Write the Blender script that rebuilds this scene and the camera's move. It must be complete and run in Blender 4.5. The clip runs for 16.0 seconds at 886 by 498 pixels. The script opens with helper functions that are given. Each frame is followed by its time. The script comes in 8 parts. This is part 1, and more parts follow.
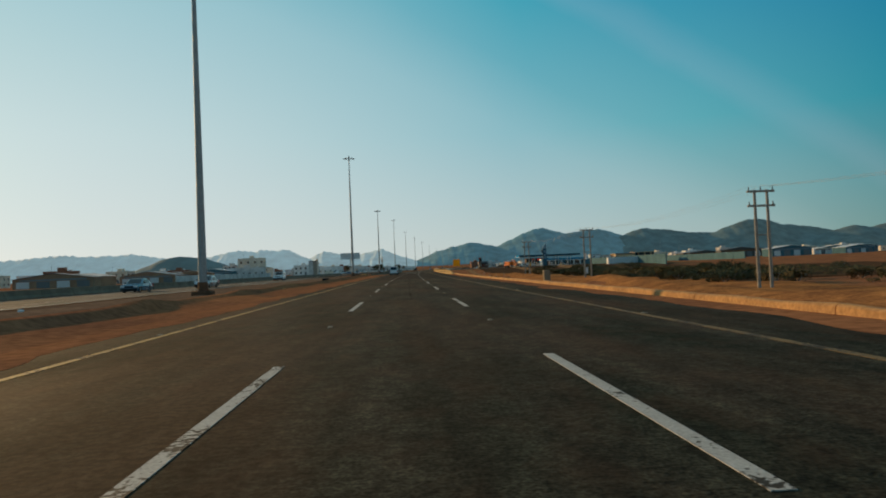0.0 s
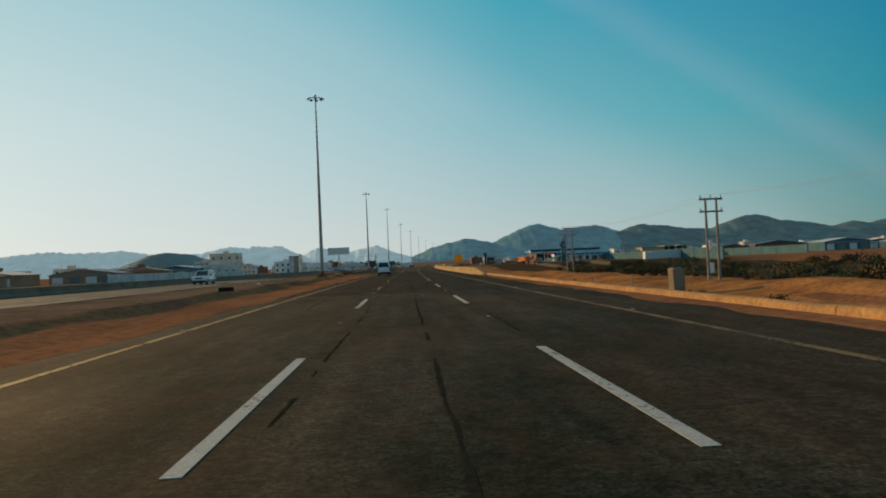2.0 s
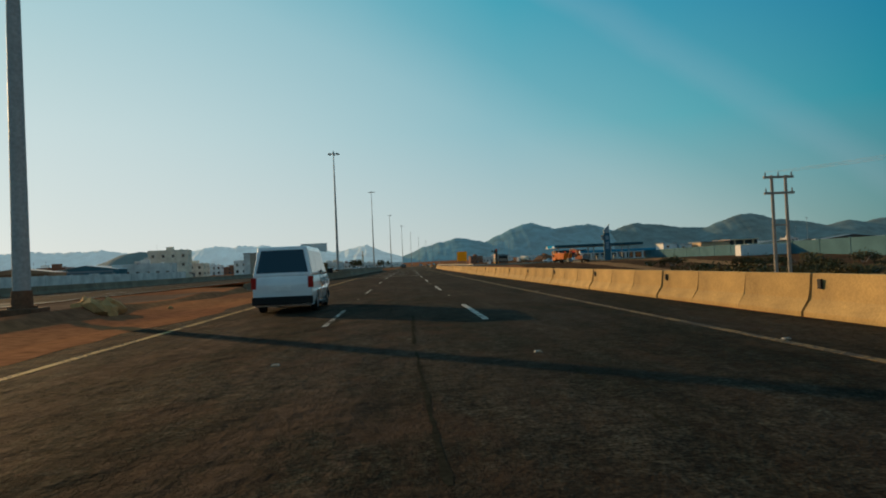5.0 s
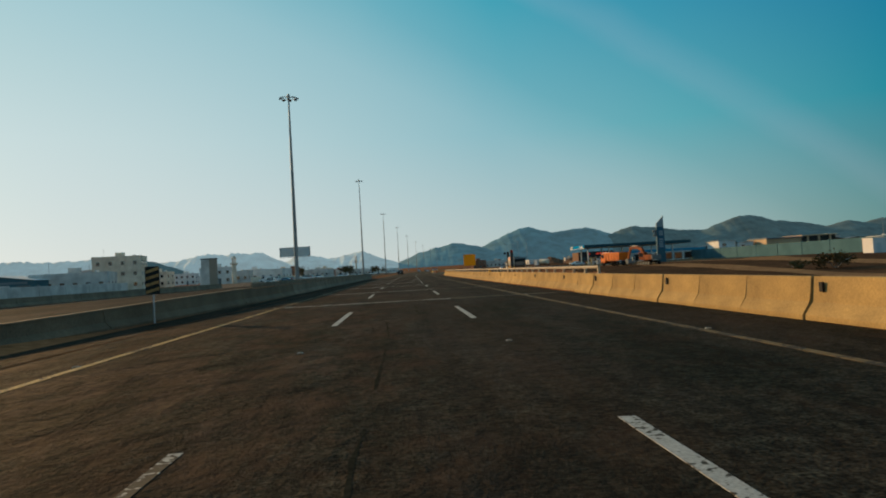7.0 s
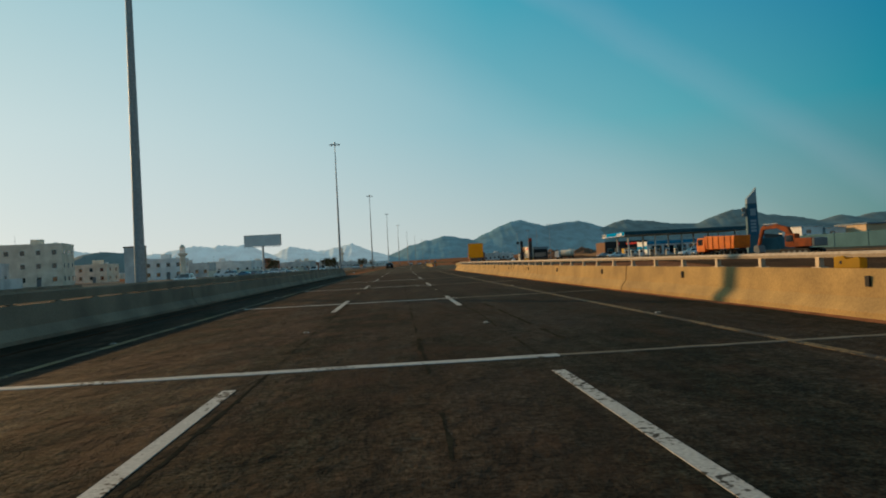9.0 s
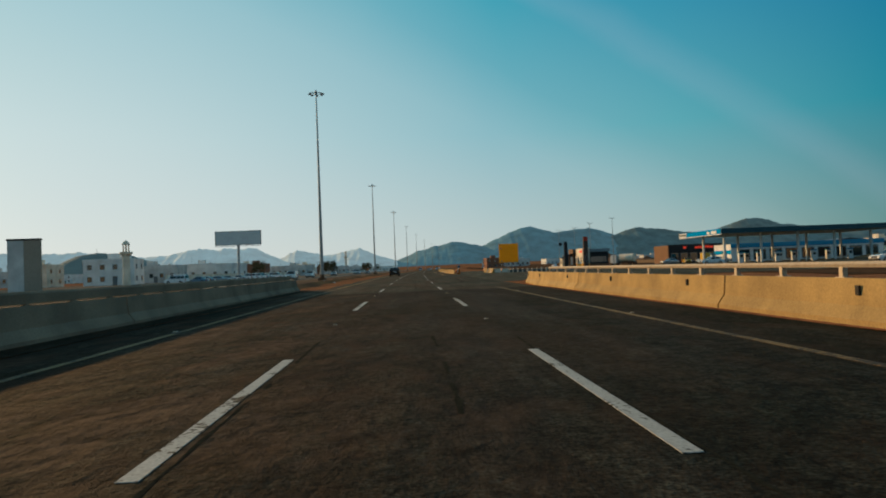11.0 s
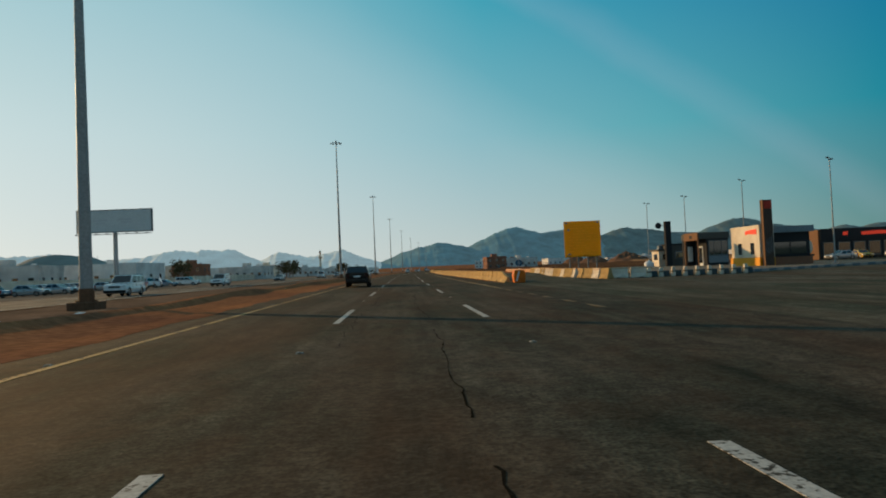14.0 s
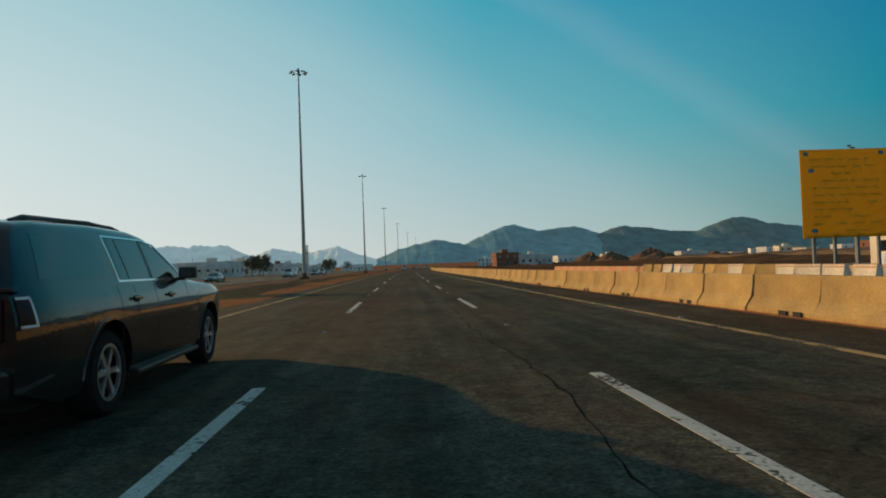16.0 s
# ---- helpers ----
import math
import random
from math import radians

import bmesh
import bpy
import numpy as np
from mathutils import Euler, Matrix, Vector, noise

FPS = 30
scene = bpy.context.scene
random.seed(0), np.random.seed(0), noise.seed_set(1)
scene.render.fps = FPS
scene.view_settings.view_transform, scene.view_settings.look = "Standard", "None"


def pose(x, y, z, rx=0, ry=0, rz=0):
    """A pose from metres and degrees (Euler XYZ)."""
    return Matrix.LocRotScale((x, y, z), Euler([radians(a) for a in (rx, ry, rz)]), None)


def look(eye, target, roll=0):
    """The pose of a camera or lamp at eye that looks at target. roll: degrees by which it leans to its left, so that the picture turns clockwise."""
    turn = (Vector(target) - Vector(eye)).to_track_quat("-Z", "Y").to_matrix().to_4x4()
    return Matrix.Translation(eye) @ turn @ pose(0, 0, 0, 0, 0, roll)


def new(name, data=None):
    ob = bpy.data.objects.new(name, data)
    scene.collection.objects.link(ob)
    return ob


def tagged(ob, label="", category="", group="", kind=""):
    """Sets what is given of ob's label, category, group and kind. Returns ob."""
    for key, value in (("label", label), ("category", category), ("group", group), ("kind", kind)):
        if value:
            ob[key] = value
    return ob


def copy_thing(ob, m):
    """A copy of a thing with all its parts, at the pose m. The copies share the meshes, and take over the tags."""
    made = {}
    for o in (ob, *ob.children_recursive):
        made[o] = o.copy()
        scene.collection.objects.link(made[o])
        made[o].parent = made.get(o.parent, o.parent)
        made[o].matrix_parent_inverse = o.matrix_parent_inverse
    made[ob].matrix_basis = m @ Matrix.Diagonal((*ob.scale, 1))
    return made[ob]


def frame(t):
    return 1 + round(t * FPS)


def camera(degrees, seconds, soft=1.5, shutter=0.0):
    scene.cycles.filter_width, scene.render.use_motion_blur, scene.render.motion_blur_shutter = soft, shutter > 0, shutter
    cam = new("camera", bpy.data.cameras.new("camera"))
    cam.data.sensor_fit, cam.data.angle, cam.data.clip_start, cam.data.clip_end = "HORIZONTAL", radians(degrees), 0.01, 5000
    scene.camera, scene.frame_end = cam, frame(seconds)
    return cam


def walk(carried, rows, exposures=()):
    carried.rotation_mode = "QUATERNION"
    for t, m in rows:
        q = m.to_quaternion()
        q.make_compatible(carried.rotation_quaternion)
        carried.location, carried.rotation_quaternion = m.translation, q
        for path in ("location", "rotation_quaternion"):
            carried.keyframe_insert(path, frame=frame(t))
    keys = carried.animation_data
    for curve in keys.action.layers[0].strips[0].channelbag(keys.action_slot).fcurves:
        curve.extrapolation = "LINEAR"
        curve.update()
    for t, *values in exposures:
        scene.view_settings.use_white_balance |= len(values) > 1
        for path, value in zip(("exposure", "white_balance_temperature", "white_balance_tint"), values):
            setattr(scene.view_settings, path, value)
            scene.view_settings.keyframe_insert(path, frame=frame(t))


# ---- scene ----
cam = camera(65.85, 16.0, soft=1.9)

# The road runs ahead along +y and bends gently to the right; s is the way along it, d the offset to the right.
BEND = 1.309e-4


def at(s, d=0.0, z=0.0):
    a = s * BEND
    return Vector((s * s * BEND / 2 + d * math.cos(a), s - s ** 3 * BEND ** 2 / 6 - d * math.sin(a), z))


def road_pose(s, d=0.0, z=0.0, turn=0.0):
    """A pose on the road's grid: local y runs along the road, local x to its right."""
    return Matrix.Translation(at(s, d, z)) @ pose(0, 0, 0, 0, 0, turn - math.degrees(s * BEND))


# seconds, way along the road, offset, eye height, yaw from the road's line, pitch, roll
PATH = [
    (0, -0.19, -0.116, 1.235, -3.45, 1.58, -2.40),
    (0.5, 13.11, -0.155, 1.295, -3.39, 1.28, -2.79),
    (1, 25.83, -0.189, 1.275, -3.35, 1.15, -3.08),
    (1.5, 39.19, -0.249, 1.298, -3.48, 1.27, -2.66),
    (2, 52.69, -0.245, 1.330, -3.47, 1.26, -2.46),
    (2.5, 65.71, -0.234, 1.374, -3.52, 0.87, -2.59),
    (3, 78.90, -0.266, 1.323, -3.61, 1.03, -2.88),
    (3.5, 92.23, -0.258, 1.347, -3.80, 1.10, -2.60),
    (4, 105.54, -0.179, 1.316, -3.76, 1.27, -2.39),
    (6.5, 170.64, -0.007, 1.290, -3.59, 1.11, -2.78),
    (7, 183.43, -0.004, 1.324, -3.62, 1.66, -3.13),
    (7.5, 196.51, 0.007, 1.307, -4.00, 1.11, -3.71),
    (8, 209.48, -0.015, 1.321, -4.12, 1.06, -3.29),
    (8.5, 222.41, 0.016, 1.325, -4.09, 1.33, -2.91),
    (9, 235.49, 0.056, 1.290, -4.01, 1.05, -2.94),
    (9.5, 248.69, 0.070, 1.324, -3.63, 0.60, -3.46),
    (10, 261.31, 0.036, 1.317, -2.94, 1.24, -2.12),
    (12.5, 326.22, -0.045, 1.227, -3.57, 1.61, -3.08),
    (13, 339.32, -0.093, 1.232, -3.62, 1.40, -3.56),
    (13.5, 352.12, -0.152, 1.233, -3.58, 1.19, -2.71),
    (14, 364.70, -0.225, 1.214, -3.70, 1.65, -2.43),
    (14.5, 377.36, -0.176, 1.224, -3.72, 1.60, -3.44),
    (15, 390.26, -0.233, 1.230, -3.58, 1.59, -2.81),
    (15.5, 402.82, -0.246, 1.232, -3.69, 1.86, -2.55),
    (16, 415.69, -0.279, 1.233, -3.65, 1.43, -2.07),
]


def eye_pose(s, d, h, yaw, pitch, roll):
    a, p = radians(yaw) - s * BEND, radians(pitch)
    eye = at(s, d, h)
    ahead = Vector((-math.sin(a) * math.cos(p), math.cos(a) * math.cos(p), math.sin(p)))
    return look(eye, eye + ahead, roll)


walk(cam, [(t, eye_pose(*row)) for t, *row in PATH], exposures=[(0, 0.0), (16, 0.0)])

# ---- light ----
SUN_UP, SUN_LEFT = 13.2, 41.5  # degrees above the horizon, degrees to the left of straight ahead
sun_way = Vector((-math.sin(radians(SUN_LEFT)) * math.cos(radians(SUN_UP)),
                  math.cos(radians(SUN_LEFT)) * math.cos(radians(SUN_UP)), math.sin(radians(SUN_UP))))
sun_data = bpy.data.lights.new("sun", "SUN")
sun_data.energy, sun_data.angle, sun_data.color = 3.8, radians(0.6), (1.0, 0.60, 0.25)
sun = new("sun", sun_data)
sun.matrix_world = look(sun_way * 100, (0, 0, 0))

world = bpy.data.worlds.new("sky")
scene.world = world
world.use_nodes = True
wn, wl = world.node_tree.nodes, world.node_tree.links
wn.clear()
w_out = wn.new("ShaderNodeOutputWorld")
w_back = wn.new("ShaderNodeBackground")
sky = wn.new("ShaderNodeTexSky")
sky.sky_type, sky.sun_disc = "NISHITA", False
sky.sun_elevation, sky.sun_rotation = radians(SUN_UP), radians(-SUN_LEFT)
sky.air_density, sky.dust_density, sky.ozone_density = 1.0, 0.4, 2.5
w_thin = wn.new("ShaderNodeMix")
w_thin.data_type, w_thin.blend_type = "RGBA", "MULTIPLY"
w_thin.inputs[0].default_value = 1.0
w_thin.inputs[7].default_value = (0.05, 0.06, 0.06, 1)
wl.new(sky.outputs[0], w_thin.inputs[6])
# dusty air: pale towards the horizon and the sun's side, deep blue-green away from it and higher up
w_co = wn.new("ShaderNodeTexCoord")
w_sep = wn.new("ShaderNodeSeparateXYZ")
wl.new(w_co.outputs["Generated"], w_sep.inputs[0])
w_dot = wn.new("ShaderNodeVectorMath")
w_dot.operation = "DOT_PRODUCT"
w_dot.inputs[1].default_value = (-math.sin(radians(SUN_LEFT)), math.cos(radians(SUN_LEFT)), 0)
wl.new(w_co.outputs["Generated"], w_dot.inputs[0])
w_side = wn.new("ShaderNodeMapRange")
w_side.inputs[1].default_value = -1.0
wl.new(w_dot.outputs["Value"], w_side.inputs[0])


def sky_ramp(stops):
    r = wn.new("ShaderNodeValToRGB")
    e = r.color_ramp.elements
    while len(e) < len(stops):
        e.new(0.5)
    for q, (at_pos, col) in zip(e, stops):
        q.position, q.color = at_pos, (*col, 1)
    wl.new(w_side.outputs[0], r.inputs[0])
    return r.outputs[0]


LOW = sky_ramp([(0.0, (0.66, 0.68, 0.62)), (0.500, (0.090, 0.220, 0.222)), (0.575, (0.118, 0.268, 0.262)), (0.660, (0.285, 0.410, 0.398)), (0.810, (0.490, 0.575, 0.568)), (0.975, (0.705, 0.738, 0.718)), (1.000, (0.790, 0.795, 0.765))])
MID = sky_ramp([(0.0, (0.30, 0.46, 0.50)), (0.500, (0.006, 0.180, 0.272)), (0.575, (0.012, 0.255, 0.335)), (0.700, (0.105, 0.405, 0.465)), (0.810, (0.215, 0.482, 0.548)), (0.975, (0.585, 0.722, 0.726)), (1.000, (0.639, 0.790, 0.739))])
HIGH = sky_ramp([(0.0, (0.05, 0.24, 0.39)), (0.500, (0.003, 0.128, 0.280)), (0.560, (0.005, 0.170, 0.342)), (0.700, (0.026, 0.288, 0.432)), (0.790, (0.053, 0.375, 0.486)), (0.950, (0.340, 0.592, 0.648)), (1.000, (0.436, 0.669, 0.664))])
TOP = sky_ramp([(0.000, (0.17, 0.27, 0.32)), (0.500, (0.14, 0.24, 0.29)), (1.000, (0.20, 0.37, 0.43))])


def sky_mix(a, c, lo, hi):
    r = wn.new("ShaderNodeMapRange")
    r.inputs[1].default_value, r.inputs[2].default_value = lo, hi
    wl.new(w_sep.outputs[2], r.inputs[0])
    q = wn.new("ShaderNodeMix")
    q.data_type = "RGBA"
    wl.new(r.outputs[0], q.inputs[0])
    wl.new(a, q.inputs[6])
    wl.new(c, q.inputs[7])
    return q.outputs[2]


w_grad = sky_mix(sky_mix(sky_mix(LOW, MID, 0.02, 0.19), HIGH, 0.19, 0.37), TOP, 0.37, 0.9)
w_tint = wn.new("ShaderNodeMix")
w_tint.data_type = "RGBA"
w_tint.inputs[0].default_value = 0.9
wl.new(w_thin.outputs[2], w_tint.inputs[6])
wl.new(w_grad, w_tint.inputs[7])
# the slanting edge of a thin high veil, and fainter streaks in it
w_vn = wn.new("ShaderNodeTexNoise")
w_vn.inputs["Scale"].default_value, w_vn.inputs["Detail"].default_value = 3.5, 4.0
wl.new(w_co.outputs["Generated"], w_vn.inputs[0])
w_vd = wn.new("ShaderNodeVectorMath")
w_vd.operation = "DOT_PRODUCT"
w_vd.inputs[1].default_value = (-0.4436, 0.3096, -0.8410)
wl.new(w_co.outputs["Generated"], w_vd.inputs[0])
w_va = wn.new("ShaderNodeMath")
w_va.operation = "MULTIPLY_ADD"
w_va.inputs[1].default_value = 0.07
wl.new(w_vn.outputs[0], w_va.inputs[0])
wl.new(w_vd.outputs["Value"], w_va.inputs[2])
w_vr = wn.new("ShaderNodeMapRange")
for i, v in ((1, 0.02), (2, 0.10), (3, 0.0), (4, 0.12)):
    w_vr.inputs[i].default_value = v
wl.new(w_va.outputs[0], w_vr.inputs[0])
w_veil = wn.new("ShaderNodeMix")
w_veil.data_type = "RGBA"
w_veil.inputs[7].default_value = (0.66, 0.74, 0.76, 1)
wl.new(w_vr.outputs[0], w_veil.inputs[0])
wl.new(w_tint.outputs[2], w_veil.inputs[6])
# one faint pinkish streak of high cloud, slanting down away from the sun
w_sd = wn.new("ShaderNodeVectorMath")
w_sd.operation = "DOT_PRODUCT"
w_sd.inputs[1].default_value = (0.4565, -0.4311, 0.7783)
wl.new(w_co.outputs["Generated"], w_sd.inputs[0])
w_sn = wn.new("ShaderNodeTexNoise")
w_sn.inputs["Scale"].default_value, w_sn.inputs["Detail"].default_value = 5.0, 5.0
wl.new(w_co.outputs["Generated"], w_sn.inputs[0])
w_sa = wn.new("ShaderNodeMath")
w_sa.operation = "MULTIPLY_ADD"
w_sa.inputs[1].default_value = 0.05
wl.new(w_sn.outputs[0], w_sa.inputs[0])
wl.new(w_sd.outputs["Value"], w_sa.inputs[2])
w_sr = wn.new("ShaderNodeValToRGB")
w_sr.color_ramp.elements.new(0.515)
w_sr.color_ramp.elements.new(0.535)
for k, (at_pos, grey) in enumerate(((0.500, 0.0), (0.522, 0.075), (0.534, 0.065), (0.562, 0.0))):
    w_sr.color_ramp.elements[k].position, w_sr.color_ramp.elements[k].color = at_pos, (grey, grey, grey, 1)
w_sh = wn.new("ShaderNodeMath")
w_sh.operation = "ADD"
w_sh.inputs[1].default_value = 0.5
wl.new(w_sa.outputs[0], w_sh.inputs[0])
wl.new(w_sh.outputs[0], w_sr.inputs[0])
w_cloud = wn.new("ShaderNodeMix")
w_cloud.data_type = "RGBA"
w_cloud.inputs[7].default_value = (0.58, 0.56, 0.68, 1)
wl.new(w_sr.outputs[0], w_cloud.inputs[0])
wl.new(w_veil.outputs[2], w_cloud.inputs[6])
wl.new(w_cloud.outputs[2], w_back.inputs[0])
w_back.inputs[1].default_value = 1.0
wl.new(w_back.outputs[0], w_out.inputs[0])


# ---- materials ----
def material(name, colour, rough=0.8, metal=0.0, vary=0.25, fine=30.0, coarse=1.5, bump=0.15, second=None, patch=0.5, coat=0.0, per_object=0.0, spec=0.12):
    """A painted or mineral surface: two scales of colour change and a fine relief, in metres of the thing's own space."""
    m = bpy.data.materials.new(name)
    m.use_nodes = True
    n, l = m.node_tree.nodes, m.node_tree.links
    b = n["Principled BSDF"]
    co = n.new("ShaderNodeTexCoord")
    n1, n2 = n.new("ShaderNodeTexNoise"), n.new("ShaderNodeTexNoise")
    n1.inputs["Scale"].default_value, n2.inputs["Scale"].default_value = fine, coarse
    n1.inputs["Detail"].default_value, n2.inputs["Detail"].default_value = 5.0, 6.0
    for q in (n1, n2):
        l.new(co.outputs["Object"], q.inputs["Vector"])
    r2 = n.new("ShaderNodeMapRange")
    r2.inputs[1].default_value, r2.inputs[2].default_value = 0.36, 0.66
    l.new(n2.outputs[0], r2.inputs[0])
    mix = n.new("ShaderNodeMix")
    mix.data_type = "RGBA"
    mix.inputs[6].default_value = (*colour, 1)
    other = second or tuple(c * (1 - vary) for c in colour)
    mix.inputs[7].default_value = (*other, 1)
    mul = n.new("ShaderNodeMath")
    mul.operation = "MULTIPLY"
    mul.inputs[1].default_value = patch
    l.new(r2.outputs[0], mul.inputs[0])
    l.new(mul.outputs[0], mix.inputs[0])
    r1 = n.new("ShaderNodeMapRange")
    r1.inputs[1].default_value, r1.inputs[2].default_value = 0.3, 0.7
    r1.inputs[3].default_value, r1.inputs[4].default_value = 1 - vary, 1 + vary * 0.6
    l.new(n1.outputs[0], r1.inputs[0])
    grain = n.new("ShaderNodeMix")
    grain.data_type, grain.blend_type = "RGBA", "MULTIPLY"
    grain.inputs[0].default_value = 1.0
    l.new(mix.outputs[2], grain.inputs[6])
    l.new(r1.outputs[0], grain.inputs[7])
    last = grain.outputs[2]
    if per_object:
        oi = n.new("ShaderNodeObjectInfo")
        r3 = n.new("ShaderNodeMapRange")
        r3.inputs[3].default_value, r3.inputs[4].default_value = 1 - per_object, 1 + per_object * 0.5
        l.new(oi.outputs["Random"], r3.inputs[0])
        g2 = n.new("ShaderNodeMix")
        g2.data_type, g2.blend_type = "RGBA", "MULTIPLY"
        g2.inputs[0].default_value = 1.0
        l.new(last, g2.inputs[6])
        l.new(r3.outputs[0], g2.inputs[7])
        last = g2.outputs[2]
    l.new(last, b.inputs["Base Color"])
    b.inputs["Metallic"].default_value = metal
    b.inputs["Specular IOR Level"].default_value = spec
    rr = n.new("ShaderNodeMapRange")
    rr.inputs[3].default_value, rr.inputs[4].default_value = max(rough - 0.12, 0.02), min(rough + 0.12, 1.0)
    l.new(n2.outputs[0], rr.inputs[0])
    l.new(rr.outputs[0], b.inputs["Roughness"])
    b.inputs["Coat Weight"].default_value = coat
    b.inputs["Coat Roughness"].default_value = 0.04
    if bump:
        bp = n.new("ShaderNodeBump")
        bp.inputs["Strength"].default_value, bp.inputs["Distance"].default_value = bump, 0.02
        l.new(n1.outputs[0], bp.inputs["Height"])
        l.new(bp.outputs[0], b.inputs["Normal"])
    return m


def asphalt(name, tone, dusty, grain=1.0, relief=0.45, ravel=0.0, gloss=0.035):
    """Worn asphalt on the road's grid (UV: metres across, metres along): aggregate, wheel paths, patches and dust."""
    m = bpy.data.materials.new(name)
    m.use_nodes = True
    n, l = m.node_tree.nodes, m.node_tree.links
    b = n["Principled BSDF"]
    uv = n.new("ShaderNodeUVMap")
    sep = n.new("ShaderNodeSeparateXYZ")
    l.new(uv.outputs[0], sep.inputs[0])

    def noise_at(scale_x, scale_y, scale, detail=5.0, ragged=0.5):
        mp = n.new("ShaderNodeMapping")
        mp.inputs["Scale"].default_value = (scale_x, scale_y, 1)
        nz = n.new("ShaderNodeTexNoise")
        nz.inputs["Scale"].default_value, nz.inputs["Detail"].default_value, nz.inputs["Roughness"].default_value = scale, detail, ragged
        l.new(uv.outputs[0], mp.inputs[0])
        l.new(mp.outputs[0], nz.inputs["Vector"])
        return nz.outputs[0]

    def ramp(x, a, c, lo, hi):
        r = n.new("ShaderNodeMapRange")
        for i, v in enumerate((a, c, lo, hi)):
            r.inputs[i + 1].default_value = v
        l.new(x, r.inputs[0])
        return r.outputs[0]

    def mix(kind, fac, a, c):
        q = n.new("ShaderNodeMix")
        q.data_type, q.blend_type = "RGBA", kind
        for i, v in ((0, fac), (6, a), (7, c)):
            if isinstance(v, (int, float)):
                q.inputs[i].default_value = v
            elif isinstance(v, tuple):
                q.inputs[i].default_value = (*v, 1)
            else:
                l.new(v, q.inputs[i])
        return q.outputs[2]

    grit = noise_at(1, 1, 30.0)
    lump = noise_at(1, 0.8, 5.0, 7.0)
    worn = noise_at(1, 0.3, 0.16, 3.0)
    cells = n.new("ShaderNodeTexVoronoi")
    cells.feature = "DISTANCE_TO_EDGE"
    cells.inputs["Scale"].default_value = 0.55
    warp = n.new("ShaderNodeMix")
    warp.data_type, warp.blend_type = "RGBA", "LINEAR_LIGHT"
    warp.inputs[0].default_value = 0.35
    wobble = n.new("ShaderNodeTexNoise")
    wobble.inputs["Scale"].default_value = 1.3
    l.new(uv.outputs[0], wobble.inputs["Vector"])
    l.new(uv.outputs[0], warp.inputs[6])
    l.new(wobble.outputs["Color"], warp.inputs[7])
    l.new(warp.outputs[2], cells.inputs["Vector"])
    blot = noise_at(1, 0.25, 0.55, 6.0)
    streak = noise_at(1.4, 0.02, 1.6, 4.0)
    dust = noise_at(0.5, 0.09, 0.8, 6.0)
    col = mix("MIX", ramp(blot, 0.40, 0.60, 0, 1), tone, tuple(c * f for c, f in zip(tone, (0.48, 0.62, 0.62))))
    col = mix("MULTIPLY", 0.8, col, ramp(streak, 0.3, 0.7, 0.55, 1.25))
    col = mix("MULTIPLY", 1.0, col, ramp(grit, 0.35, 0.66, 1 - 0.55 * grain, 1 + 0.65 * grain))
    col = mix("MULTIPLY", 1.0, col, ramp(lump, 0.32, 0.7, 1 - 0.38 * grain, 1 + 0.42 * grain))
    col = mix("MIX", ramp(dust, 0.44, 0.70, 0, dusty), col, (0.075, 0.043, 0.025))
    soil = noise_at(1, 0.55, 1.5, 8.0)
    col = mix("MIX", ramp(soil, 0.48, 0.68, 0, dusty * 0.6), col, (0.064, 0.039, 0.023))
    tar = noise_at(1, 0.4, 2.3, 7.0)
    col = mix("MULTIPLY", 1.0, col, ramp(tar, 0.36, 0.60, 0.80, 1.12))
    pits = noise_at(1, 1, 12.0, 3.0)
    col = mix("MULTIPLY", 1.0, col, ramp(pits, 0.38, 0.62, 1 - 0.28 * grain, 1 + 0.28 * grain))
    if ravel:
        # ravelled top course, worst towards the median: ragged bare patches with soil and pale chippings in them
        loss, chips = noise_at(1, 0.4, 0.9, 12.0, 0.68), noise_at(1, 1, 38.0, 2.0)
        side = ramp(sep.outputs[0], -1.0, 2.2, 1.0, 0.3)
        gone = n.new("ShaderNodeMath")
        gone.operation = "MULTIPLY"
        l.new(ramp(loss, 0.46, 0.55, 0, ravel), gone.inputs[0])
        l.new(side, gone.inputs[1])
        col = mix("MIX", gone.outputs[0], col, mix("MIX", ramp(soil, 0.42, 0.62, 0.0, 0.8), (0.013, 0.011, 0.008), (0.055, 0.029, 0.017)))
        crust = noise_at(0.9, 0.3, 0.7, 12.0, 0.7)
        crust_at = n.new("ShaderNodeMath")
        crust_at.operation = "MULTIPLY"
        l.new(ramp(crust, 0.525, 0.585, 0, min(1.0, 1.25 * ravel)), crust_at.inputs[0])
        l.new(ramp(sep.outputs[0], -2.5, 1.2, 1.0, 0.12), crust_at.inputs[1])
        col = mix("MIX", crust_at.outputs[0], col, mix("MIX", ramp(lump, 0.35, 0.65, 0, 1), (0.032, 0.020, 0.013), (0.080, 0.050, 0.033)))
        clods = noise_at(1, 0.8, 13.0, 6.0, 0.7)
        clod_at = n.new("ShaderNodeMath")
        clod_at.operation = "MULTIPLY"
        l.new(ramp(clods, 0.55, 0.62, 0, 0.55 * ravel), clod_at.inputs[0])
        l.new(side, clod_at.inputs[1])
        col = mix("MIX", clod_at.outputs[0], col, (0.088, 0.056, 0.036))
        col = mix("MIX", ramp(chips, 0.66, 0.74, 0, 0.5 * ravel), col, (0.17, 0.135, 0.095))
    lines = mix("MIX", ramp(worn, 0.5, 0.62, 0.0, 0.85), (1, 1, 1), ramp(cells.outputs["Distance"], 0.004, 0.03, 0.62, 1.0))
